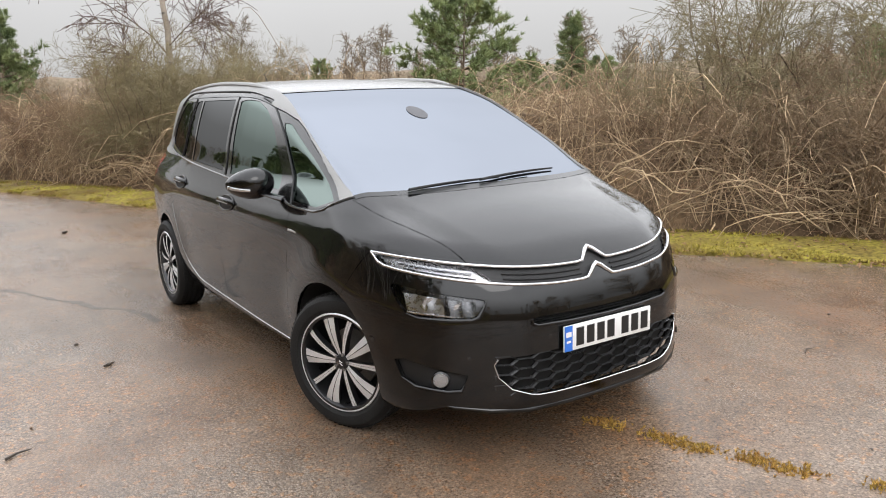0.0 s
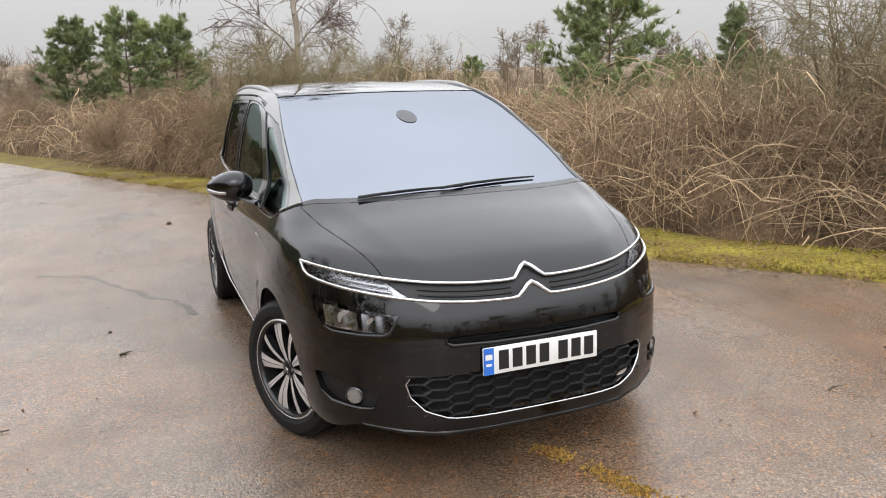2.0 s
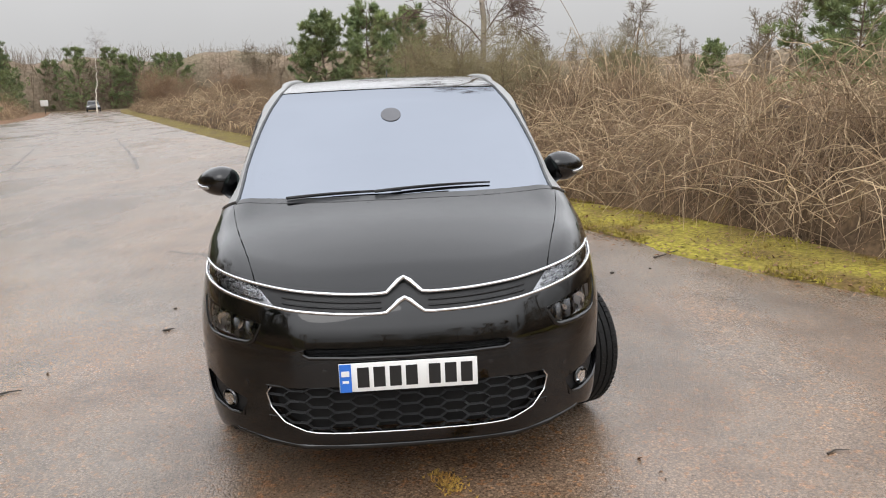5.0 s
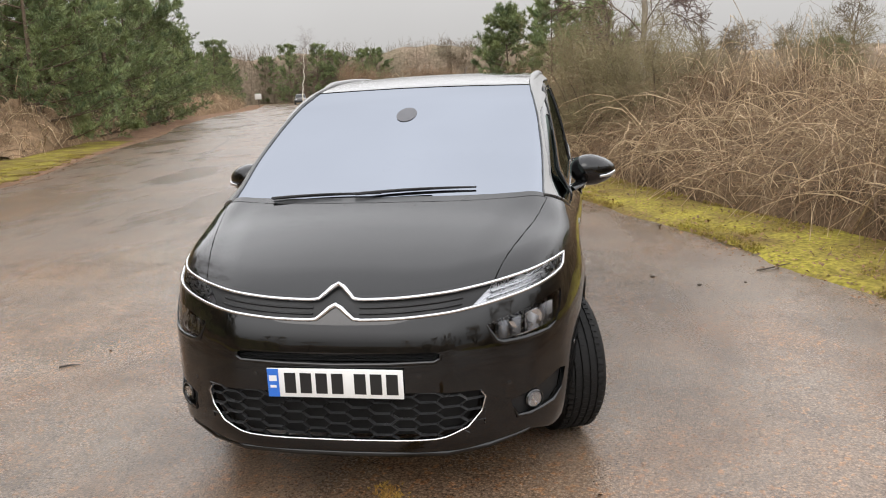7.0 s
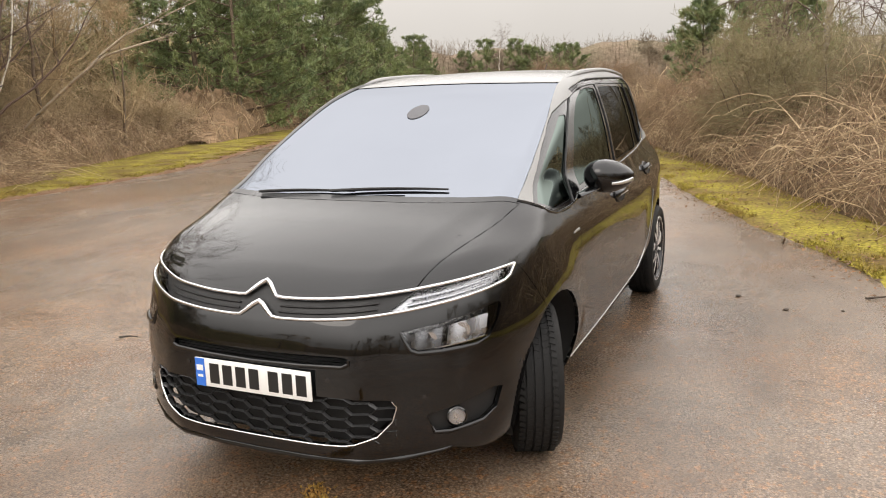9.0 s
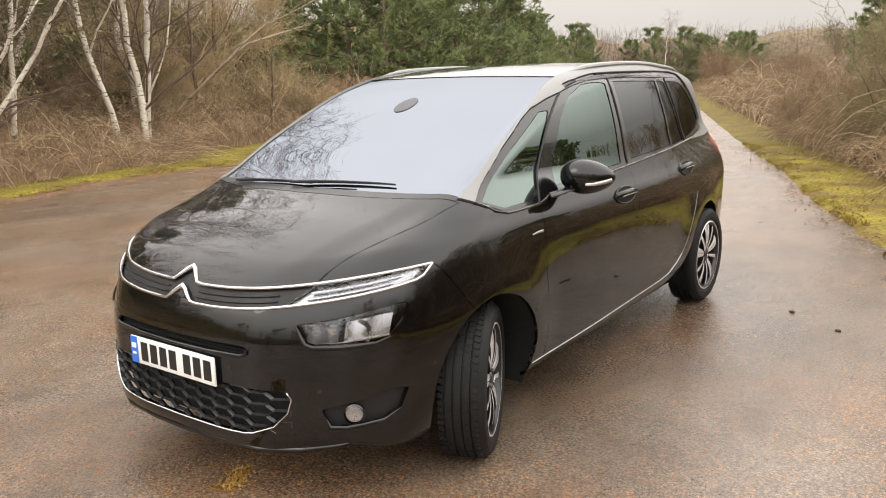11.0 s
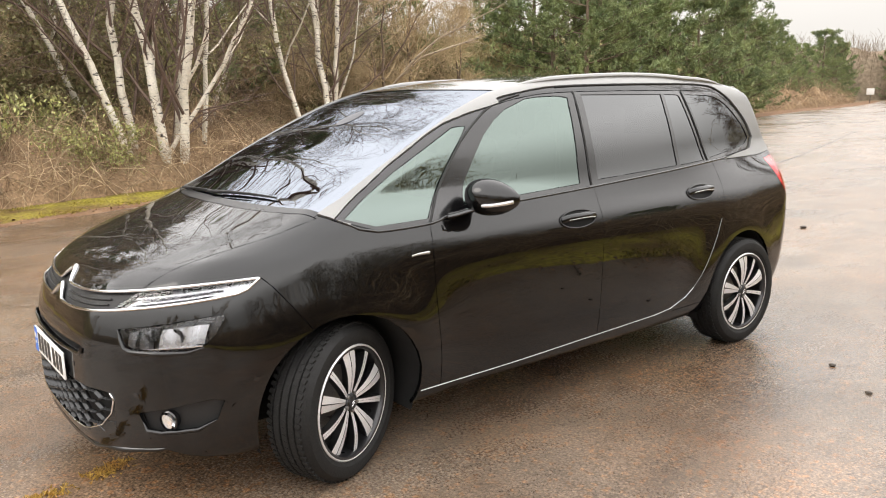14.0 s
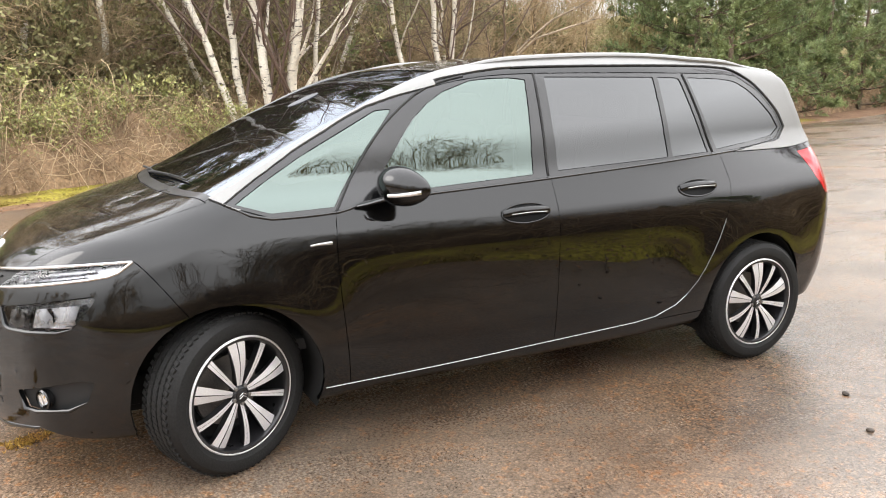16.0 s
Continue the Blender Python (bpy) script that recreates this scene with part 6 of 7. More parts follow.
# birches
plant("birch", birch_data(31, 8.5, 0.085, 0.03, None, 2600, 0.16, 60, 0.26, 0.0055, GREY_BIRCH), 2.15, 13.4, 1.0, 15, "young birch with a pale trunk and bare drooping twigs", "tree", "birches")
for seed, tall, r, lean, az, twigs, x, y in ((132, 10.0, 0.080, 0.30, 4.06, 600, -11.26, 2.95), (133, 10.5, 0.085, 0.07, 4.06, 700, -11.67, 3.02), (134, 11.0, 0.100, 0.07, 4.06, 800, -11.23, 3.42), (135, 10.5, 0.095, 0.08, 0.92, 800, -11.21, 3.68),
                                            (136, 10.5, 0.070, 0.06, 0.92, 600, -11.83, 3.75), (137, 6.5, 0.050, 0.75, 0.92, 400, -11.61, 3.06), (138, 10.0, 0.055, 0.14, 0.92, 500, -11.51, 4.14), (139, 10.0, 0.070, 0.16, 4.06, 600, -13.37, 7.51),
                                            (140, 11.0, 0.080, 0.03, 4.06, 700, -13.27, 7.96), (141, 10.5, 0.075, 0.08, 0.92, 700, -13.62, 8.21)):
    plant("birch", birch_data(seed, tall, r, lean, az, twigs, 0.30, 36), x, y, 1.0, 0, "white-barked birch leaning at the edge of the wood", "tree", "birches")
BIRCHES = [birch_data(32, 11.5, 0.105, 0.10, 2.9, 900), birch_data(33, 10.5, 0.092, 0.18, 0.4, 900), birch_data(34, 11.0, 0.085, 0.26, 5.4, 900)]
for k, x, y, s, turn in ((2, -13.4, 3.0, 0.8, 320), (0, -13.6, 0.6, 0.8, 200), (1, -14.2, 1.8, 0.75, 100), (2, -12.9, -2.2, 0.85, 40), (0, -14.6, -1.0, 0.85, 250), (1, -12.4, -5.0, 0.95, 10), (2, -15.2, 5.4, 0.9, 120), (0, -15.9, 9.6, 0.85, 60)):
    plant("birch", BIRCHES[k], x, y, s, turn, "slim white-barked birch inside the wood", "tree", "birches")

plant("birch", BIRCHES[1], -28.6, 80.0, 0.75, 60, "pale birch at the end of the road", "tree", "birches")

# the wood on the left: bare trees, evergreen bushes, pines
TREES = [tree_data(41, 8.5, mat=WOOD_TWIG), tree_data(42, 9.5, 0.12, mat=WOOD_TWIG), tree_data(43, 7.5, 0.09, mat=OLIVE_TWIG)]
WOOD_BUSH = [bush_data(24, 3.6, 18, 0.42, 220, 1500, 4200, WOOD_TWIG, 0.022, 0.004), bush_data(25, 2.8, 18, 0.5, 200, 1400, 3800, WOOD_TWIG, 0.018, 0.004)]
for i in range(24):
    y = rng_p.uniform(-12, 15)
    x = float(line_x(EDGE_L, y)) - rng_p.uniform(4.5, 15)
    plant("bare_tree", TREES[i % 3], x, y, rng_p.uniform(0.8, 1.15), rng_p.uniform(0, 360), "leafless grey-brown tree in the wood", "tree", "bare trees of the wood")
for i, (x, y, s) in enumerate(((-15.2, 10.9, 0.6), (-16.4, 12.6, 0.7), (-14.6, 12.9, 0.45), (-17.6, 10.4, 0.75), (-15.8, 14.2, 0.5))):
    plant("bare_tree", TREES[i % 2], x, y, s, 71 * i, "reddish-brown leafless tree beside the pines", "tree", "bare trees of the wood")
for i, (x, y, s) in enumerate(((-15.6, 11.6, 0.6), (-16.4, 13.6, 0.65), (-16.2, 15.4, 0.5), (-17.0, 17.6, 0.5), (-15.2, 10.0, 0.5), (-17.4, 11.6, 1.0), (-18.4, 14.2, 1.1))):
    plant("bare_bush", WOOD_BUSH[i % 2], x, y, s, 53 * i, "tawny leafless bush at the pines' feet", "bush", "bushes of the wood")
LEAFY = [leaf_bush_data(51), leaf_bush_data(52, 1.9, 6000)]
for x, y, s in ((-8.9, -2.6, 1.0), (-9.8, -1.2, 1.05), (-10.6, 0.2, 0.9), (-9.6, -4.0, 1.1), (-11.2, -1.8, 1.2), (-10.9, 1.6, 0.95), (-11.4, -3.6, 1.3), (-10.1, -0.3, 1.0), (-10.5, 2.2, 0.8), (-11.6, 0.6, 1.15), (-12.2, 2.0, 1.1), (-12.6, -0.6, 1.3)):
    plant("evergreen_bush", LEAFY[int(s * 100) % 2], x - 0.35, y - 0.1, s * 0.95, x * 77 % 360, "leafy evergreen bush under the birches", "bush", "evergreen bushes")
HOLLY = [leaf_bush_data(53, 3.2, 8000, 0.10, OLIVE_LEAF), leaf_bush_data(54, 4.0, 9000, 0.11, OLIVE_LEAF)]
for i in range(22):
    y = -11 + 1.25 * i
    x = float(line_x(EDGE_L, y)) - rng_p.uniform(5.0, 8.5) - 2.0 * float(step(5, 9, y))
    plant("evergreen_bush", HOLLY[i % 2], x, y, rng_p.uniform(0.75, 1.1), rng_p.uniform(0, 360), "tall olive-green evergreen bush among bare trees", "bush", "evergreen bushes")
PINES = [pine_data(61, 7.5, 14, 7500, 11, 0.20, 0.034, 0.03, 0.40, 0.6), pine_data(62, 6.5, 13, 7000, 11, 0.20, 0.034, 0.03, 0.44, 0.55), pine_data(63, 8.5, 15, 8000, 11, 0.20, 0.034, 0.03, 0.37, 0.65)]
for i, (x, y, s) in enumerate(((-17.7, 21.8, 1.0), (-18.3, 25.8, 0.95), (-19.8, 29.6, 1.0), (-21.4, 34.0, 1.0), (-22.8, 38.4, 1.0), (-24.2, 42.6, 0.95), (-20.8, 23.2, 1.2), (-22.4, 30.0, 1.2), (-19.0, 6.0, 1.2), (-18.4, 1.0, 1.15), (-19.5, -4.0, 1.2), (-17.8, -9.0, 1.2),
                               (-21.5, 12.5, 1.4), (-23.5, 3.0, 1.4), (-27.6, 47.0, 0.8), (-29.2, 51.0, 0.8), (-30.9, 55.0, 0.75), (-32.2, 59.5, 0.8), (-33.6, 64.0, 0.75), (-35.2, 69.0, 0.8), (-36.0, 75.0, 0.8), (-38.5, 82.0, 0.85), (-42.0, 90.0, 0.9), (-36.0, 97.0, 0.85), (-24.0, 95.0, 0.8), (-40.0, 99.0, 0.9), (-33.0, 99.0, 0.85), (-30.0, 100.0, 0.8), (-27.0, 100.0, 0.95), (-22.0, -2.0, 1.35), (-24.0, 25.0, 1.3))):
    plant("pine", PINES[i % 3], x, y, s, 67 * i, "dense green pine beside the road", "tree", "pines")
HEATH_PINE = [pine_data(64, 4.6, 17, 7000, 11, 0.25, 0.038, 0.0, 0.56, 0.40), pine_data(65, 5.6, 18, 6500, 11, 0.24, 0.038, 0.0, 0.36, 0.50), pine_data(66, 5.4, 16, 2600, 11, 0.22, 0.036, 0.06, 0.18)]
for i, (k, x, y, s) in enumerate(((0, 17.3, 24.6, 1.1), (1, -3.1, 43.3, 0.98), (1, -0.6, 43.4, 1.05), (1, 1.8, 43.3, 1.00), (2, 30.3, 31.9, 1.00), (0, 30.8, 30.0, 0.62), (0, 26.6, 31.7, 0.62), (0, 13.2, 39.4, 0.60), (1, 21, 46, 0.62))):
    plant("pine", HEATH_PINE[k], x, y, s, 101 * i + 40, "bushy pine standing on the heath", "tree", "pines")
for i in range(34):
    y = rng_p.uniform(-9, 15)
    x = float(line_x(EDGE_L, y)) - rng_p.uniform(4.6, 10.5) - 1.6 * float(step(5, 9, y))
    plant("bare_bush", (WOOD_BUSH[0], WOOD_BUSH[1], BUSH_A)[i % 3], x, y, rng_p.uniform(0.75, 1.2), rng_p.uniform(0, 360), "twiggy leafless bush under the trees", "bush", "bushes of the wood")

# a fallen bare tree leaning out of the wood
rng_f = np.random.default_rng(77)
FT = np.array([[(-13.3, 8.9, 0.95), (-12.75, 8.97, 1.36), (-11.75, 9.0, 1.95), (-10.95, 9.06, 2.38), (-10.5, 9.6, 2.60), (-10.1, 10.1, 2.78)],
               [(-11.1, 8.7, 2.10), (-10.9, 8.95, 2.42), (-10.6, 9.25, 2.75), (-10.2, 9.6, 2.98), (-9.9, 9.9, 3.20), (-9.5, 10.2, 3.42)]])
FR = np.array([[0.044, 0.040, 0.034, 0.028, 0.020, 0.010], [0.025, 0.022, 0.019, 0.016, 0.012, 0.007]])
F1, FR1 = sprout(rng_f, FT, FR, 9, 0.35, 1.0, 1.0, 40, 0.06, 6, 0.5, 0.16)
F2, FR2 = sprout(rng_f, F1, FR1, 45, 0.2, 1.0, 0.5, 40, 0.05, 5, 0.5, 0.2)
fallen = tagged(new("fallen_tree"), "bare broken limb leaning out of the wood", "tree")
for nm, me in (("trunk", quick_mesh("trunk", *tubes(FT, FR, 8), LIMB_BARK)), ("crown", quick_mesh("crown", *join([tubes(F1, FR1, 5), tubes(F2, np.maximum(FR2, 0.005), 3)]), LIMB_BARK))):
    o = new(nm, me)
    o.parent = fallen


def wood_bank(points, height, count, seed, label, mat, r=0.03, thick=3.0):
    """A continuous bank of distant winter wood: a ragged mass with stems standing out of it."""
    rng = np.random.default_rng(seed)
    line = np.array(smooth_line(points, 1.2))
    top = tagged(new("wood_bank"), label, "wood", kind="stuff")
    v, f = [], []
    for j, (x, y) in enumerate(line):
        t = line[min(j + 1, len(line) - 1)] - line[max(j - 1, 0)]
        nrm = np.array([-t[1], t[0]]) / (np.linalg.norm(t) + 1e-9)
        for i, (o, h) in enumerate(((-1.0, 0.0), (-0.85, 0.45), (-0.6, 0.7), (-0.2, 0.85), (0.2, 0.9), (0.7, 0.6), (1.0, 0.0))):
            k = 1 + 0.16 * noise.noise(Vector((x * 0.13, y * 0.13, seed + i * 0.2))) + 0.10 * noise.noise(Vector((x * 0.5, y * 0.5, seed + i * 0.3)))
            v.append((x + nrm[0] * o * thick, y + nrm[1] * o * thick, height * 0.82 * h * k - (0.1 if h == 0 else 0)))
    for j in range(len(line) - 1):
        for i in range(6):
            a = j * 7 + i
            f.append((a, a + 7, a + 8, a + 1))
    tagged(mesh_object("wood_mass", v, f, mat, top), kind="stuff")
    i = rng.integers(0, len(line), count)
    base = line[i] + rng.normal(size=(count, 2)) * thick * 0.5
    h = height * rng.uniform(0.45, 0.90, count)
    s = np.linspace(0, 1, 5)[None, :]
    P = np.stack([base[:, :1] + rng.normal(size=(count, 1)) * 0.6 * s, base[:, 1:] + rng.normal(size=(count, 1)) * 0.6 * s, h[:, None] * s], -1)
    P[:, 1:] += rng.normal(size=(count, 4, 3)) * 0.10
    R = r * rng.uniform(0.5, 1.4, count)[:, None] * (1 - 0.75 * s)
    B, BR = sprout(rng, P, R, count * 6, 0.45, 1.0, height * 0.24, 38, 0.10, 4, 0.6, 0.25)
    o = new("stem_mass", quick_mesh("stem_mass", *join([tubes(P, R, 3), tubes(B, np.maximum(BR, r * 0.28), 3)]), mat))
    o.parent = top
    tagged(o, kind="stuff")


wood_bank([(-48, 68), (-48, 86), (-42, 100), (-26, 104), (-6, 104), (10, 102)], 8.4, 2600, 101, "far brown winter wood closing the road", HAZY_WOOD, 0.04)
wood_bank([(9, 104), (36, 94), (70, 66), (88, 28), (92, -20)], 5.4, 2600, 104, "far brown winter wood along the heath", HAZY_WOOD, 0.032)
wood_bank([(-18, -34), (-25, -14), (-27, 6), (-27, 24), (-32, 44), (-44, 70)], 6.5, 2200, 102, "dense brown winter wood behind the pines", BACK_WOOD, 0.045, 2.5)
wood_bank([(24, -36), (10, -40), (-8, -38), (-20, -34)], 4.5, 700, 103, "winter wood across the clearing", HAZY_WOOD, 0.05)

# far: trees closing the road and the heath, and the trees behind the camera
FAR_TREE = [tree_data(71, 7.0, 0.11, 18, 90, 330, 0.016, HAZY_WOOD), tree_data(72, 6.0, 0.10, 18, 90, 330, 0.016, HAZY_WOOD)]
FAR_PINE = [pine_data(73, 6.5, 12, 1500, 7, 0.42, 0.085, 0.02, 0.26)]
for i in range(190):
    a = rng_p.uniform(-75, 62)
    r = rng_p.uniform(92, 145) if abs(a - 19) < 22 else rng_p.uniform(60, 135)
    x, y = -r * math.sin(radians(a)), r * math.cos(radians(a))
    if line_x(EDGE_L, y) - 3 < x < line_x(EDGE_R, y) + 2 and y < 92:
        continue
    pine_share = 0.35 if a > 15 else 0.05
    if rng_p.random() < pine_share:
        plant("far_pine", FAR_PINE[0], x, y, rng_p.uniform(0.7, 1.05), rng_p.uniform(0, 360), "distant dark green heathland pine", "tree", "far trees")
    else:
        plant("far_tree", FAR_TREE[i % 2], x, y, rng_p.uniform(0.6, 1.0), rng_p.uniform(0, 360), "distant leafless tree on the heath", "tree", "far trees")
for i in range(30):
    a = rng_p.uniform(95, 270)
    r = rng_p.uniform(15, 34)
    x, y = r * math.sin(radians(a)), r * math.cos(radians(a)) - 4
    plant("bare_tree", TREES[i % 3], x, y, rng_p.uniform(0.5, 0.8), rng_p.uniform(0, 360), "leafless tree across the clearing", "tree", "bare trees of the wood")


def heath(seed, count, box, r, label):
    """Knee-high dead heath and bracken over a stretch of ground."""
    rng = np.random.default_rng(seed)
    x0, x1, y0, y1 = box
    x, y = rng.uniform(x0, x1, count), rng.uniform(y0, y1, count)
    ok = x > line_x(EDGE_R, y) + 6
    x, y = x[ok], y[ok]
    n = len(x)
    s = np.linspace(0, 1, 4)[None, :]
    h = rng.uniform(0.5, 1.5, n) * (1 + 0.5 * np.sin(x * 0.35) * np.cos(y * 0.28))
    az = rng.uniform(0, 6.28, n)
    q = rng.uniform(0.2, 0.9, n)
    P = np.stack([x[:, None] + (np.cos(az) * q)[:, None] * s**1.5, y[:, None] + (np.sin(az) * q)[:, None] * s**1.5, h[:, None] * (s - 0.25 * s**2)], -1)
    P[:, 1:] += rng.normal(size=(n, 3, 3)) * 0.06
    R = r * rng.uniform(0.6, 1.4, n)[:, None] * (1 - 0.6 * s)
    return tagged(new("heath", quick_mesh("heath", *tubes(P, R, 3), PALE_STEM if seed % 2 else BROWN_STEM)), label, "heath", kind="stuff")


heath(81, 10000, (0, 30, -2, 40), 0.011, "dead straw-coloured heath and bracken")
heath(82, 10000, (0, 34, -4, 46), 0.012, "brown dead heath and bracken")
heath(83, 7000, (-20, 80, 35, 110), 0.035, "far straw-coloured heath")
heath(84, 7000, (-20, 80, 35, 120), 0.04, "far brown heath")


def verge_grass(name, line, sign, y0, y1, count, seed, label):
    rng = np.random.default_rng(seed)
    y = rng.uniform(y0, y1, count)
    d = rng.uniform(-0.05, 1.5, count)
    x = line_x(line, y) + sign * d
    keep = np.array([noise.noise(Vector((a * 1.6, b * 1.6, seed))) > -0.02 for a, b in zip(x, y)])
    at = np.stack([x, y, np.full(count, 0.01)], -1)[keep]
    v, f = blades(rng, at, np.tile([0.0, 0, 1], (len(at), 1)), 6, 0.042, 0.013, 1.1)
    return tagged(new(name, quick_mesh(name, v, f, GRASS, smooth=False)), label, "moss", kind="stuff")


verge_grass("moss_tufts", EDGE_R, 1, -4, 16, 26000, 91, "short yellow-green moss and grass tufts")
verge_grass("moss_tufts", EDGE_L, -1, -4, 18, 18000, 92, "short yellow-green moss and grass tufts")


# ---- small things on the road, and what stands at its far end ----
TWIG_BIT = material("wet_dark_debris", (0.055, 0.040, 0.028), 0.7, 0.4, 30, 200, island=0.4)
DEAD_LEAF = material("fallen_brown_leaf", (0.23, 0.125, 0.060), 0.75, 0.4, 30, 200, island=0.5)
ORANGE_MOSS = material("orange_yellow_moss", (0.42, 0.285, 0.065), 0.95, 0.35, 9, 80, bump=0.8, tint=(0.36, 0.19, 0.06), island=0.4, spec=0.1)
OLD_CRACK = material("damp_dark_crack", (0.105, 0.086, 0.068), 0.4, 0.4, 12, 90, bump=0.5)


def leaf_bits(name, at, size, mat, seed, label, lift=0.003, flat=0.3, category="leaves"):
    """Little curled leaves or chips lying about: one small bent quad each."""
    rng = np.random.default_rng(seed)
    n = len(at)
    at = np.asarray(at, float)
    a = rng.uniform(0, 6.28, n)
    d = np.stack([np.cos(a), np.sin(a), rng.normal(size=n) * flat], -1)
    e = np.stack([-np.sin(a), np.cos(a), rng.normal(size=n) * flat], -1)
    k = size * rng.uniform(0.5, 1.5, (n, 1))
    up = np.array([0, 0, 1.0]) * k * 0.30
    base = at + [0, 0, lift]
    v = np.stack([base - d * k, base + e * k * 0.5 + up, base + d * k, base - e * k * 0.5 + up, base + up * 1.6], 1).reshape(-1, 3)
    i = np.arange(n)[:, None] * 5
    f = np.concatenate([i + [0, 3, 4], i + [0, 4, 1], i + [2, 4, 3], i + [2, 1, 4]], 0)
    return tagged(new(name, quick_mesh(name, v, f, mat, smooth=False)), label, category, kind="stuff")


rng_s = np.random.default_rng(404)
xy = np.stack([rng_s.uniform(-8, 4.5, 1500), rng_s.uniform(-5, 16, 1500)], -1)
xy = xy[(xy[:, 0] < line_x(EDGE_R, xy[:, 1]) - 0.1) & (xy[:, 0] > line_x(EDGE_L, xy[:, 1]) + 0.1)]
leaf_bits("road_chips", np.c_[xy[:330], np.zeros(len(xy[:330]))], 0.010, TWIG_BIT, 1, "dark chips and wet leaf scraps on the tarmac", category="debris")
leaf_bits("road_leaves", np.c_[xy[330:560], np.zeros(len(xy[330:560]))], 0.013, DEAD_LEAF, 2, "scattered brown leaves on the tarmac")
near_y = rng_s.uniform(-3, 15, 1900)
edge_at = np.stack([line_x(EDGE_R, near_y) + rng_s.normal(size=1900) * 0.20 + 0.02, near_y, np.full(1900, 0.010)], -1)
leaf_bits("verge_leaves", edge_at, 0.020, DEAD_LEAF, 3, "dead leaves along the mossy verge")
near_y = rng_s.uniform(-2, 14, 1500)
edge_at = np.stack([line_x(EDGE_R, near_y) + rng_s.uniform(0.1, 1.4, 1500), near_y, np.full(1500, 0.045)], -1)
leaf_bits("verge_leaves", edge_at, 0.020, DEAD_LEAF, 13, "rusty leaves caught in the moss of the verge")
near_y = rng_s.uniform(-4, 18, 1100)
edge_at = np.stack([line_x(EDGE_L, near_y) - rng_s.normal(size=1100) * 0.30 - 0.05, near_y, np.full(1100, 0.015)], -1)
leaf_bits("verge_leaves", edge_at, 0.026, DEAD_LEAF, 4, "rust-brown leaves along the wood side")


def road_stick(points, r, label="thin dark stick lying on the tarmac"):
    pts = [(x, y, r * 0.9 + 0.002) for x, y in points]
    ob = part("stick", sweep(pts, [(0, 0, 1)] * len(pts), r, r, 6, lambda t: 1.0 - 0.6 * t), TWIG_BIT, None)
    return tagged(ob, label, "stick")


road_stick([(2.30, 3.00), (2.42, 3.08), (2.50, 3.16), (2.62, 3.24)], 0.008)
road_stick([(-2.24, 0.57), (-2.19, 0.61), (-2.13, 0.62)], 0.007)
road_stick([(-1.62, 1.62), (-1.58, 1.65), (-1.55, 1.66)], 0.007)
road_stick([(1.75, -0.76), (1.80, -0.73), (1.86, -0.74)], 0.005)
for x, y, r in ((-1.0, 7.06, 0.028), (1.79, 2.55, 0.014), (1.465, 2.82, 0.015), (2.14, 2.63, 0.010), (-1.59, 1.64, 0.014), (-1.68, 2.2, 0.012), (2.58, -0.41, 0.010)):
    b = bmesh.new()
    bmesh.ops.create_icosphere(b, subdivisions=2, radius=r)
    for v in b.verts:
        k = 1 + 0.35 * noise.noise(v.co * 40 + Vector((x, y, 0)))
        v.co = Vector((v.co.x * k * 1.25, v.co.y * k, v.co.z * k * 0.6)) + Vector((x, y, r * 0.45))
    tagged(part("clod", b, TWIG_BIT, None), "small dark clod lying on the tarmac", "clod")


def moss_seam(points, width, seed, count, mat, label, name="moss_seam"):
    """Tufts of moss strung along a seam of the tarmac."""
    rng = np.random.default_rng(seed)
    line = np.array(smooth_line(points, 0.03))
    i = rng.integers(0, len(line), count)
    keep = np.array([noise.noise(Vector((line[k][0] * 6, line[k][1] * 6, seed))) > 0.02 for k in i])
    i = i[keep]
    at = np.c_[line[i] + rng.normal(size=(len(i), 2)) * width * 0.5, np.full(len(i), 0.001)]
    v, f = blades(rng, at, np.tile([0.0, 0, 1], (len(at), 1)), 4, 0.018, 0.008, 0.9)
    return tagged(new(name, quick_mesh(name, v, f, mat, smooth=False)), label, "moss", kind="stuff")


SEAM = [(0.02, -0.50), (0.08, -0.64), (0.17, -0.82), (0.22, -1.01), (0.29, -1.24), (0.36, -1.38), (0.43, -1.60), (0.53, -1.78), (0.66, -2.05), (0.74, -2.4)]
moss_seam(SEAM, 0.060, 7, 1700, ORANGE_MOSS, "orange-yellow moss along a seam of the tarmac")


def crack(points, width, seed, label="dark damp crack across the worn tarmac"):
    """A ragged shallow crack, filled with dark grit."""
    line = dense(points, 0.03)
    v, f = [], []
    for j, (x, y) in enumerate(line):
        a, b = line[max(j - 1, 0)], line[min(j + 1, len(line) - 1)]
        t = Vector((b[0] - a[0], b[1] - a[1])).normalized()
        w = width * (0.45 + 0.9 * abs(noise.noise(Vector((x * 5, y * 5, seed)))) + 0.9 * noise.noise(Vector((x * 17, y * 17, seed))))
        o = 0.05 * noise.noise(Vector((x * 4, y * 4, seed + 3)))
        for k, z in ((-1, 0.0015), (0, 0.004), (1, 0.0015)):
            v.append((x - t.y * (w * k + o), y + t.x * (w * k + o), z))
    for j in range(len(line) - 1):
        for k in range(2):
            q = j * 3 + k
            f.append((q, q + 1, q + 4, q + 3))
    return tagged(mesh_object("crack", v, f, OLD_CRACK), label, "crack", kind="structure")


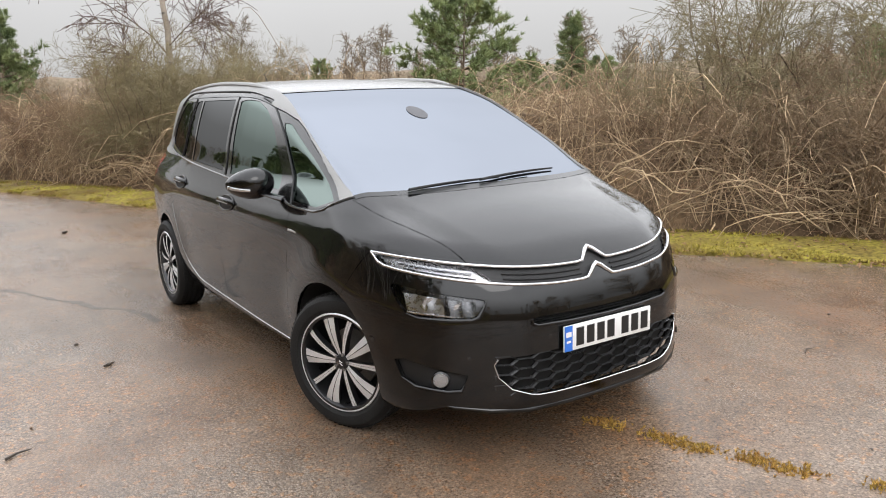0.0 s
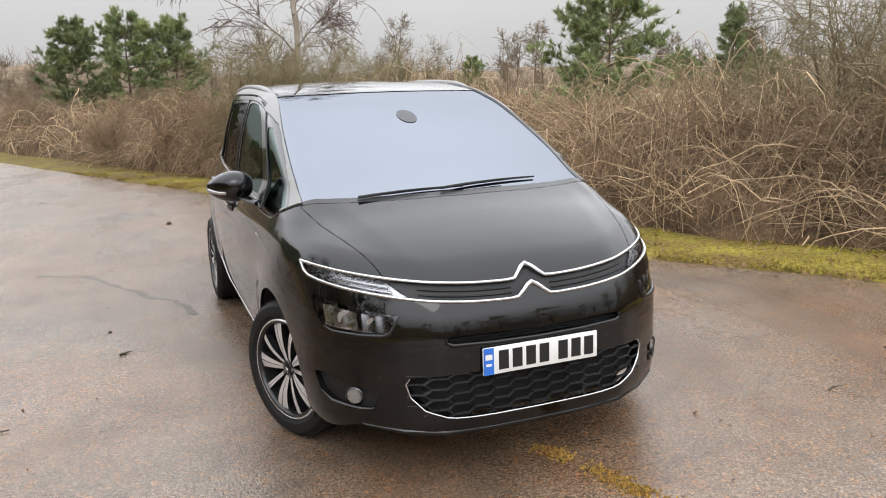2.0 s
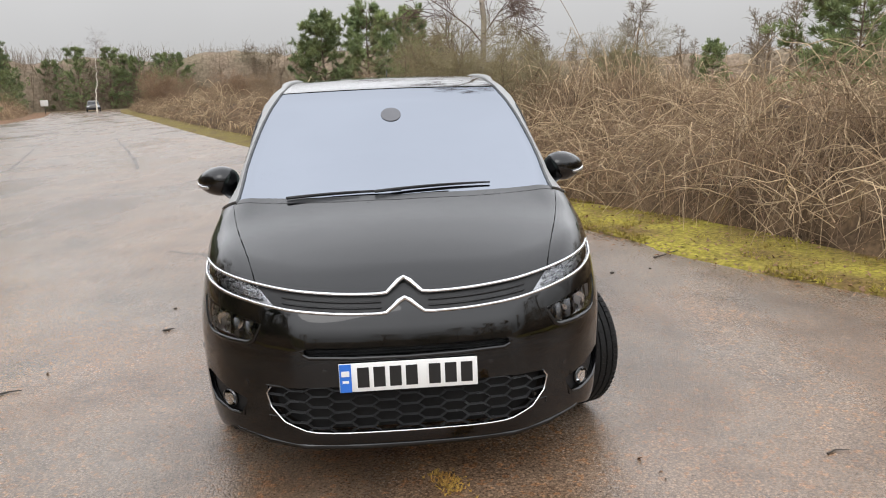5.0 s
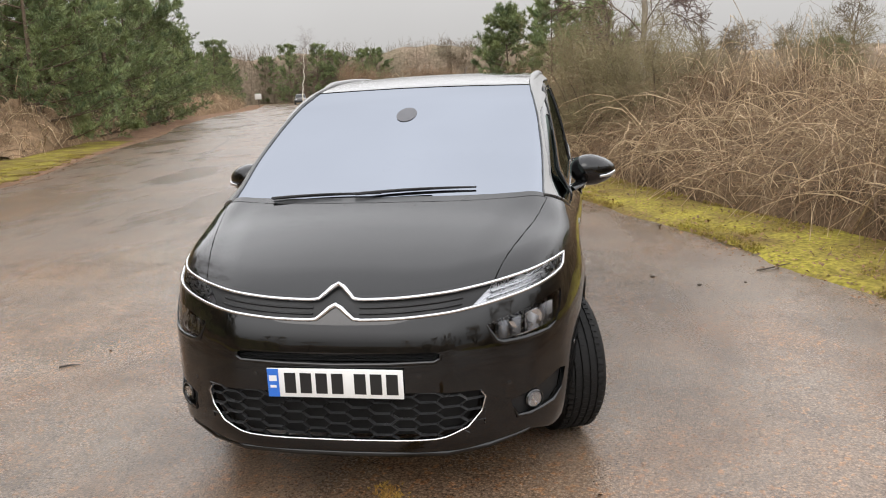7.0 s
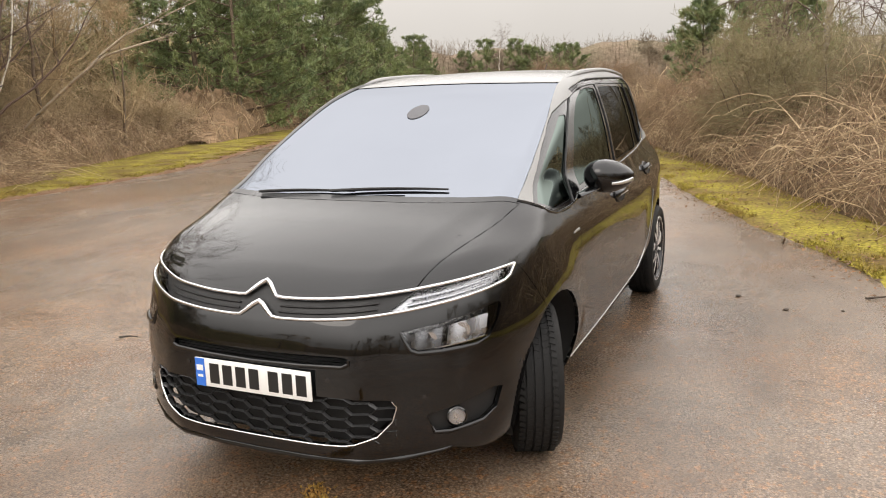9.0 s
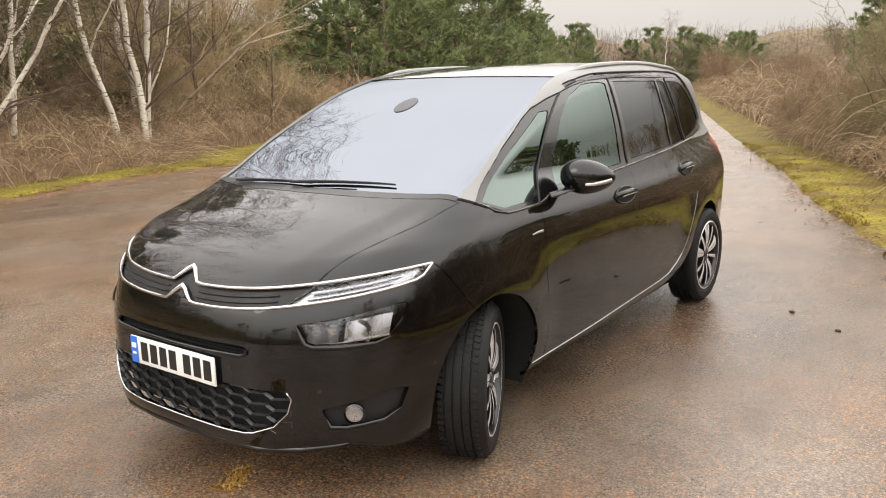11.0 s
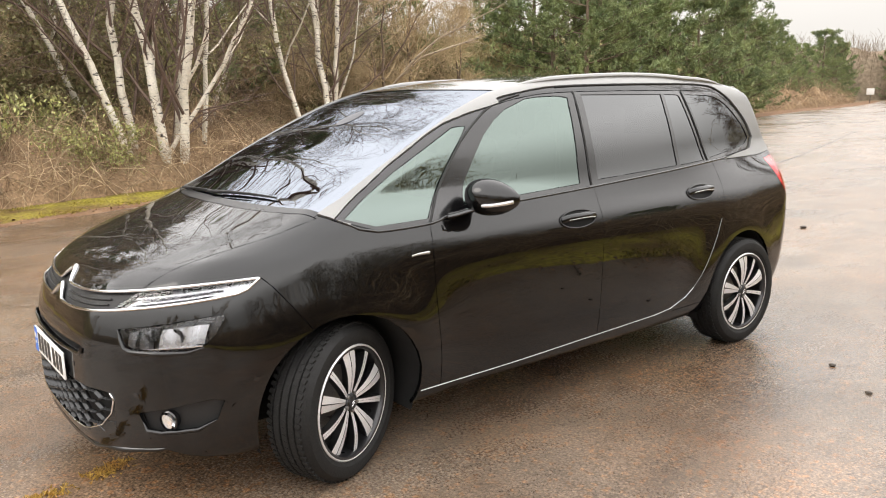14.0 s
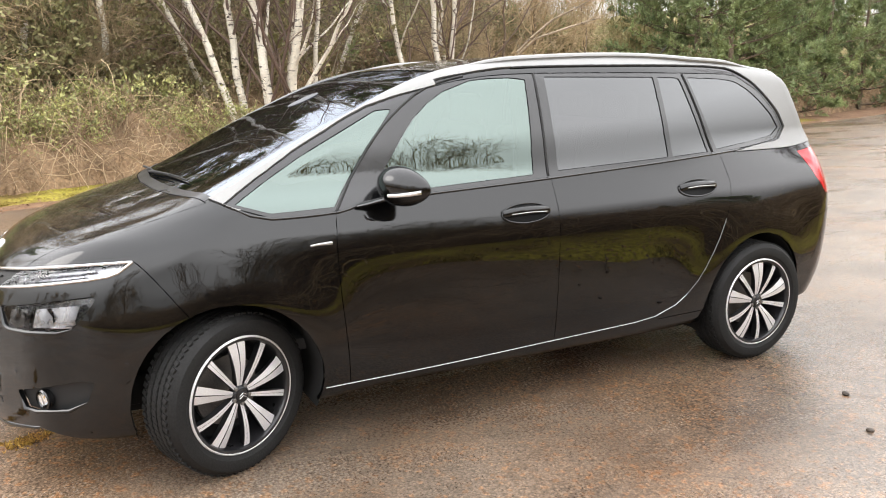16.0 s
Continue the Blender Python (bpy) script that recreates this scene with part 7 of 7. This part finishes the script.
crack([(-2.3, 4.5), (-1.93, 4.25), (-1.75, 3.97), (-1.6, 3.6), (-1.44, 3.26), (-1.2, 2.86), (-1.08, 2.4)], 0.040, 3)
crack([(-8.7, 15.37), (-9.39, 17.43), (-10.24, 19.96), (-11.26, 22.89)], 0.05, 5)
crack([(-7.27, 8.64), (-7.12, 8.97), (-6.89, 9.17), (-7.07, 10.2), (-6.88, 10.29)], 0.035, 6)
crack([(-10.25, 27.81), (-7.99, 21.62), (-6.31, 16.89), (-5.41, 14.09)], 0.05, 8)
# a white sign on a post and a parked grey car at the end of the road
SIGN = material("weathered_white_sign", (0.72, 0.71, 0.68), 0.6, 0.1, 6, 60)
sign = tagged(new("road_sign"), "small white sign on a post at the road's end", "sign")
part("post", sweep([(-33.2, 79.0, -0.05), (-33.2, 79.0, 0.9)], [(0, 1, 0)] * 2, 0.04, 0.04, 8), TWIG_BIT, sign)
part("sign_board", rounded_box((0.75, 0.05, 0.6), (-33.2, 78.95, 1.12), 0.02, 2), SIGN, sign)

FAR_PAINT = material("dull_grey_paint", (0.14, 0.135, 0.13), 0.35, 0.1, 3, 60, coat=0.4)
far_car = tagged(new("parked_car"), "small grey car parked at the road's end", "car")
fx, fy = -30.5, 84.7
shape = lambda x, y, z: (x * (0.92 if z > 0 else 1.0), y, z)
part("body", rounded_box((1.74, 4.1, 0.62), (fx, fy + 2.0, 0.58), 0.12, 4, shape=shape), FAR_PAINT, far_car)
part("cabin", rounded_box((1.5, 2.3, 0.58), (fx, fy + 2.3, 1.13), 0.12, 4, shape=lambda x, y, z: (x * (0.82 if z > 0 else 1.0), y * (0.72 if z > 0 else 1.0), z)), FAR_PAINT, far_car)
part("windscreen", rounded_box((1.26, 0.03, 0.40), (fx, fy + 1.30, 1.14), 0.01, 1, turn=pose(0, 0, 0, -34)), GLOSS_BLACK, far_car)
part("bumper", rounded_box((1.70, 0.14, 0.22), (fx, fy - 0.04, 0.42), 0.05, 3), PLASTIC, far_car)
for s in (1, -1):
    part("headlamp", rounded_box((0.34, 0.06, 0.14), (fx + s * 0.62, fy - 0.04, 0.70), 0.03, 2), REFLECTOR, far_car)
    for y in (0.75, 3.3):
        b = lathe([(0.06, 0.10), (0.20, 0.10), (0.29, 0.09), (0.31, 0.05), (0.31, -0.07), (0.2, -0.1)], 24)
        bmesh.ops.translate(b, vec=(fx + s * 0.78, fy + y, 0.31), verts=b.verts)
        part("wheel", b, RUBBER, far_car)

far_car.matrix_basis = Matrix.Translation((fx, fy, 0)) @ pose(0, 0, 0, 0, 0, 19) @ Matrix.Diagonal((0.82, 0.82, 0.82, 1)) @ Matrix.Translation((-fx, -fy, 0))

# wet scraps on the bonnet below the windscreen
bx, by = rng_s.uniform(-0.62, 0.62, 110), rng_s.uniform(-0.36, -0.16, 110)
bq = on_top(np.abs(bx), by - 0.03)
bq[:, 0] = bx
leaf_bits("bonnet_scraps", bq, 0.0028, TWIG_BIT, 6, "tiny wet leaf scraps lying on the bonnet", 0.001, 0.15, "debris")
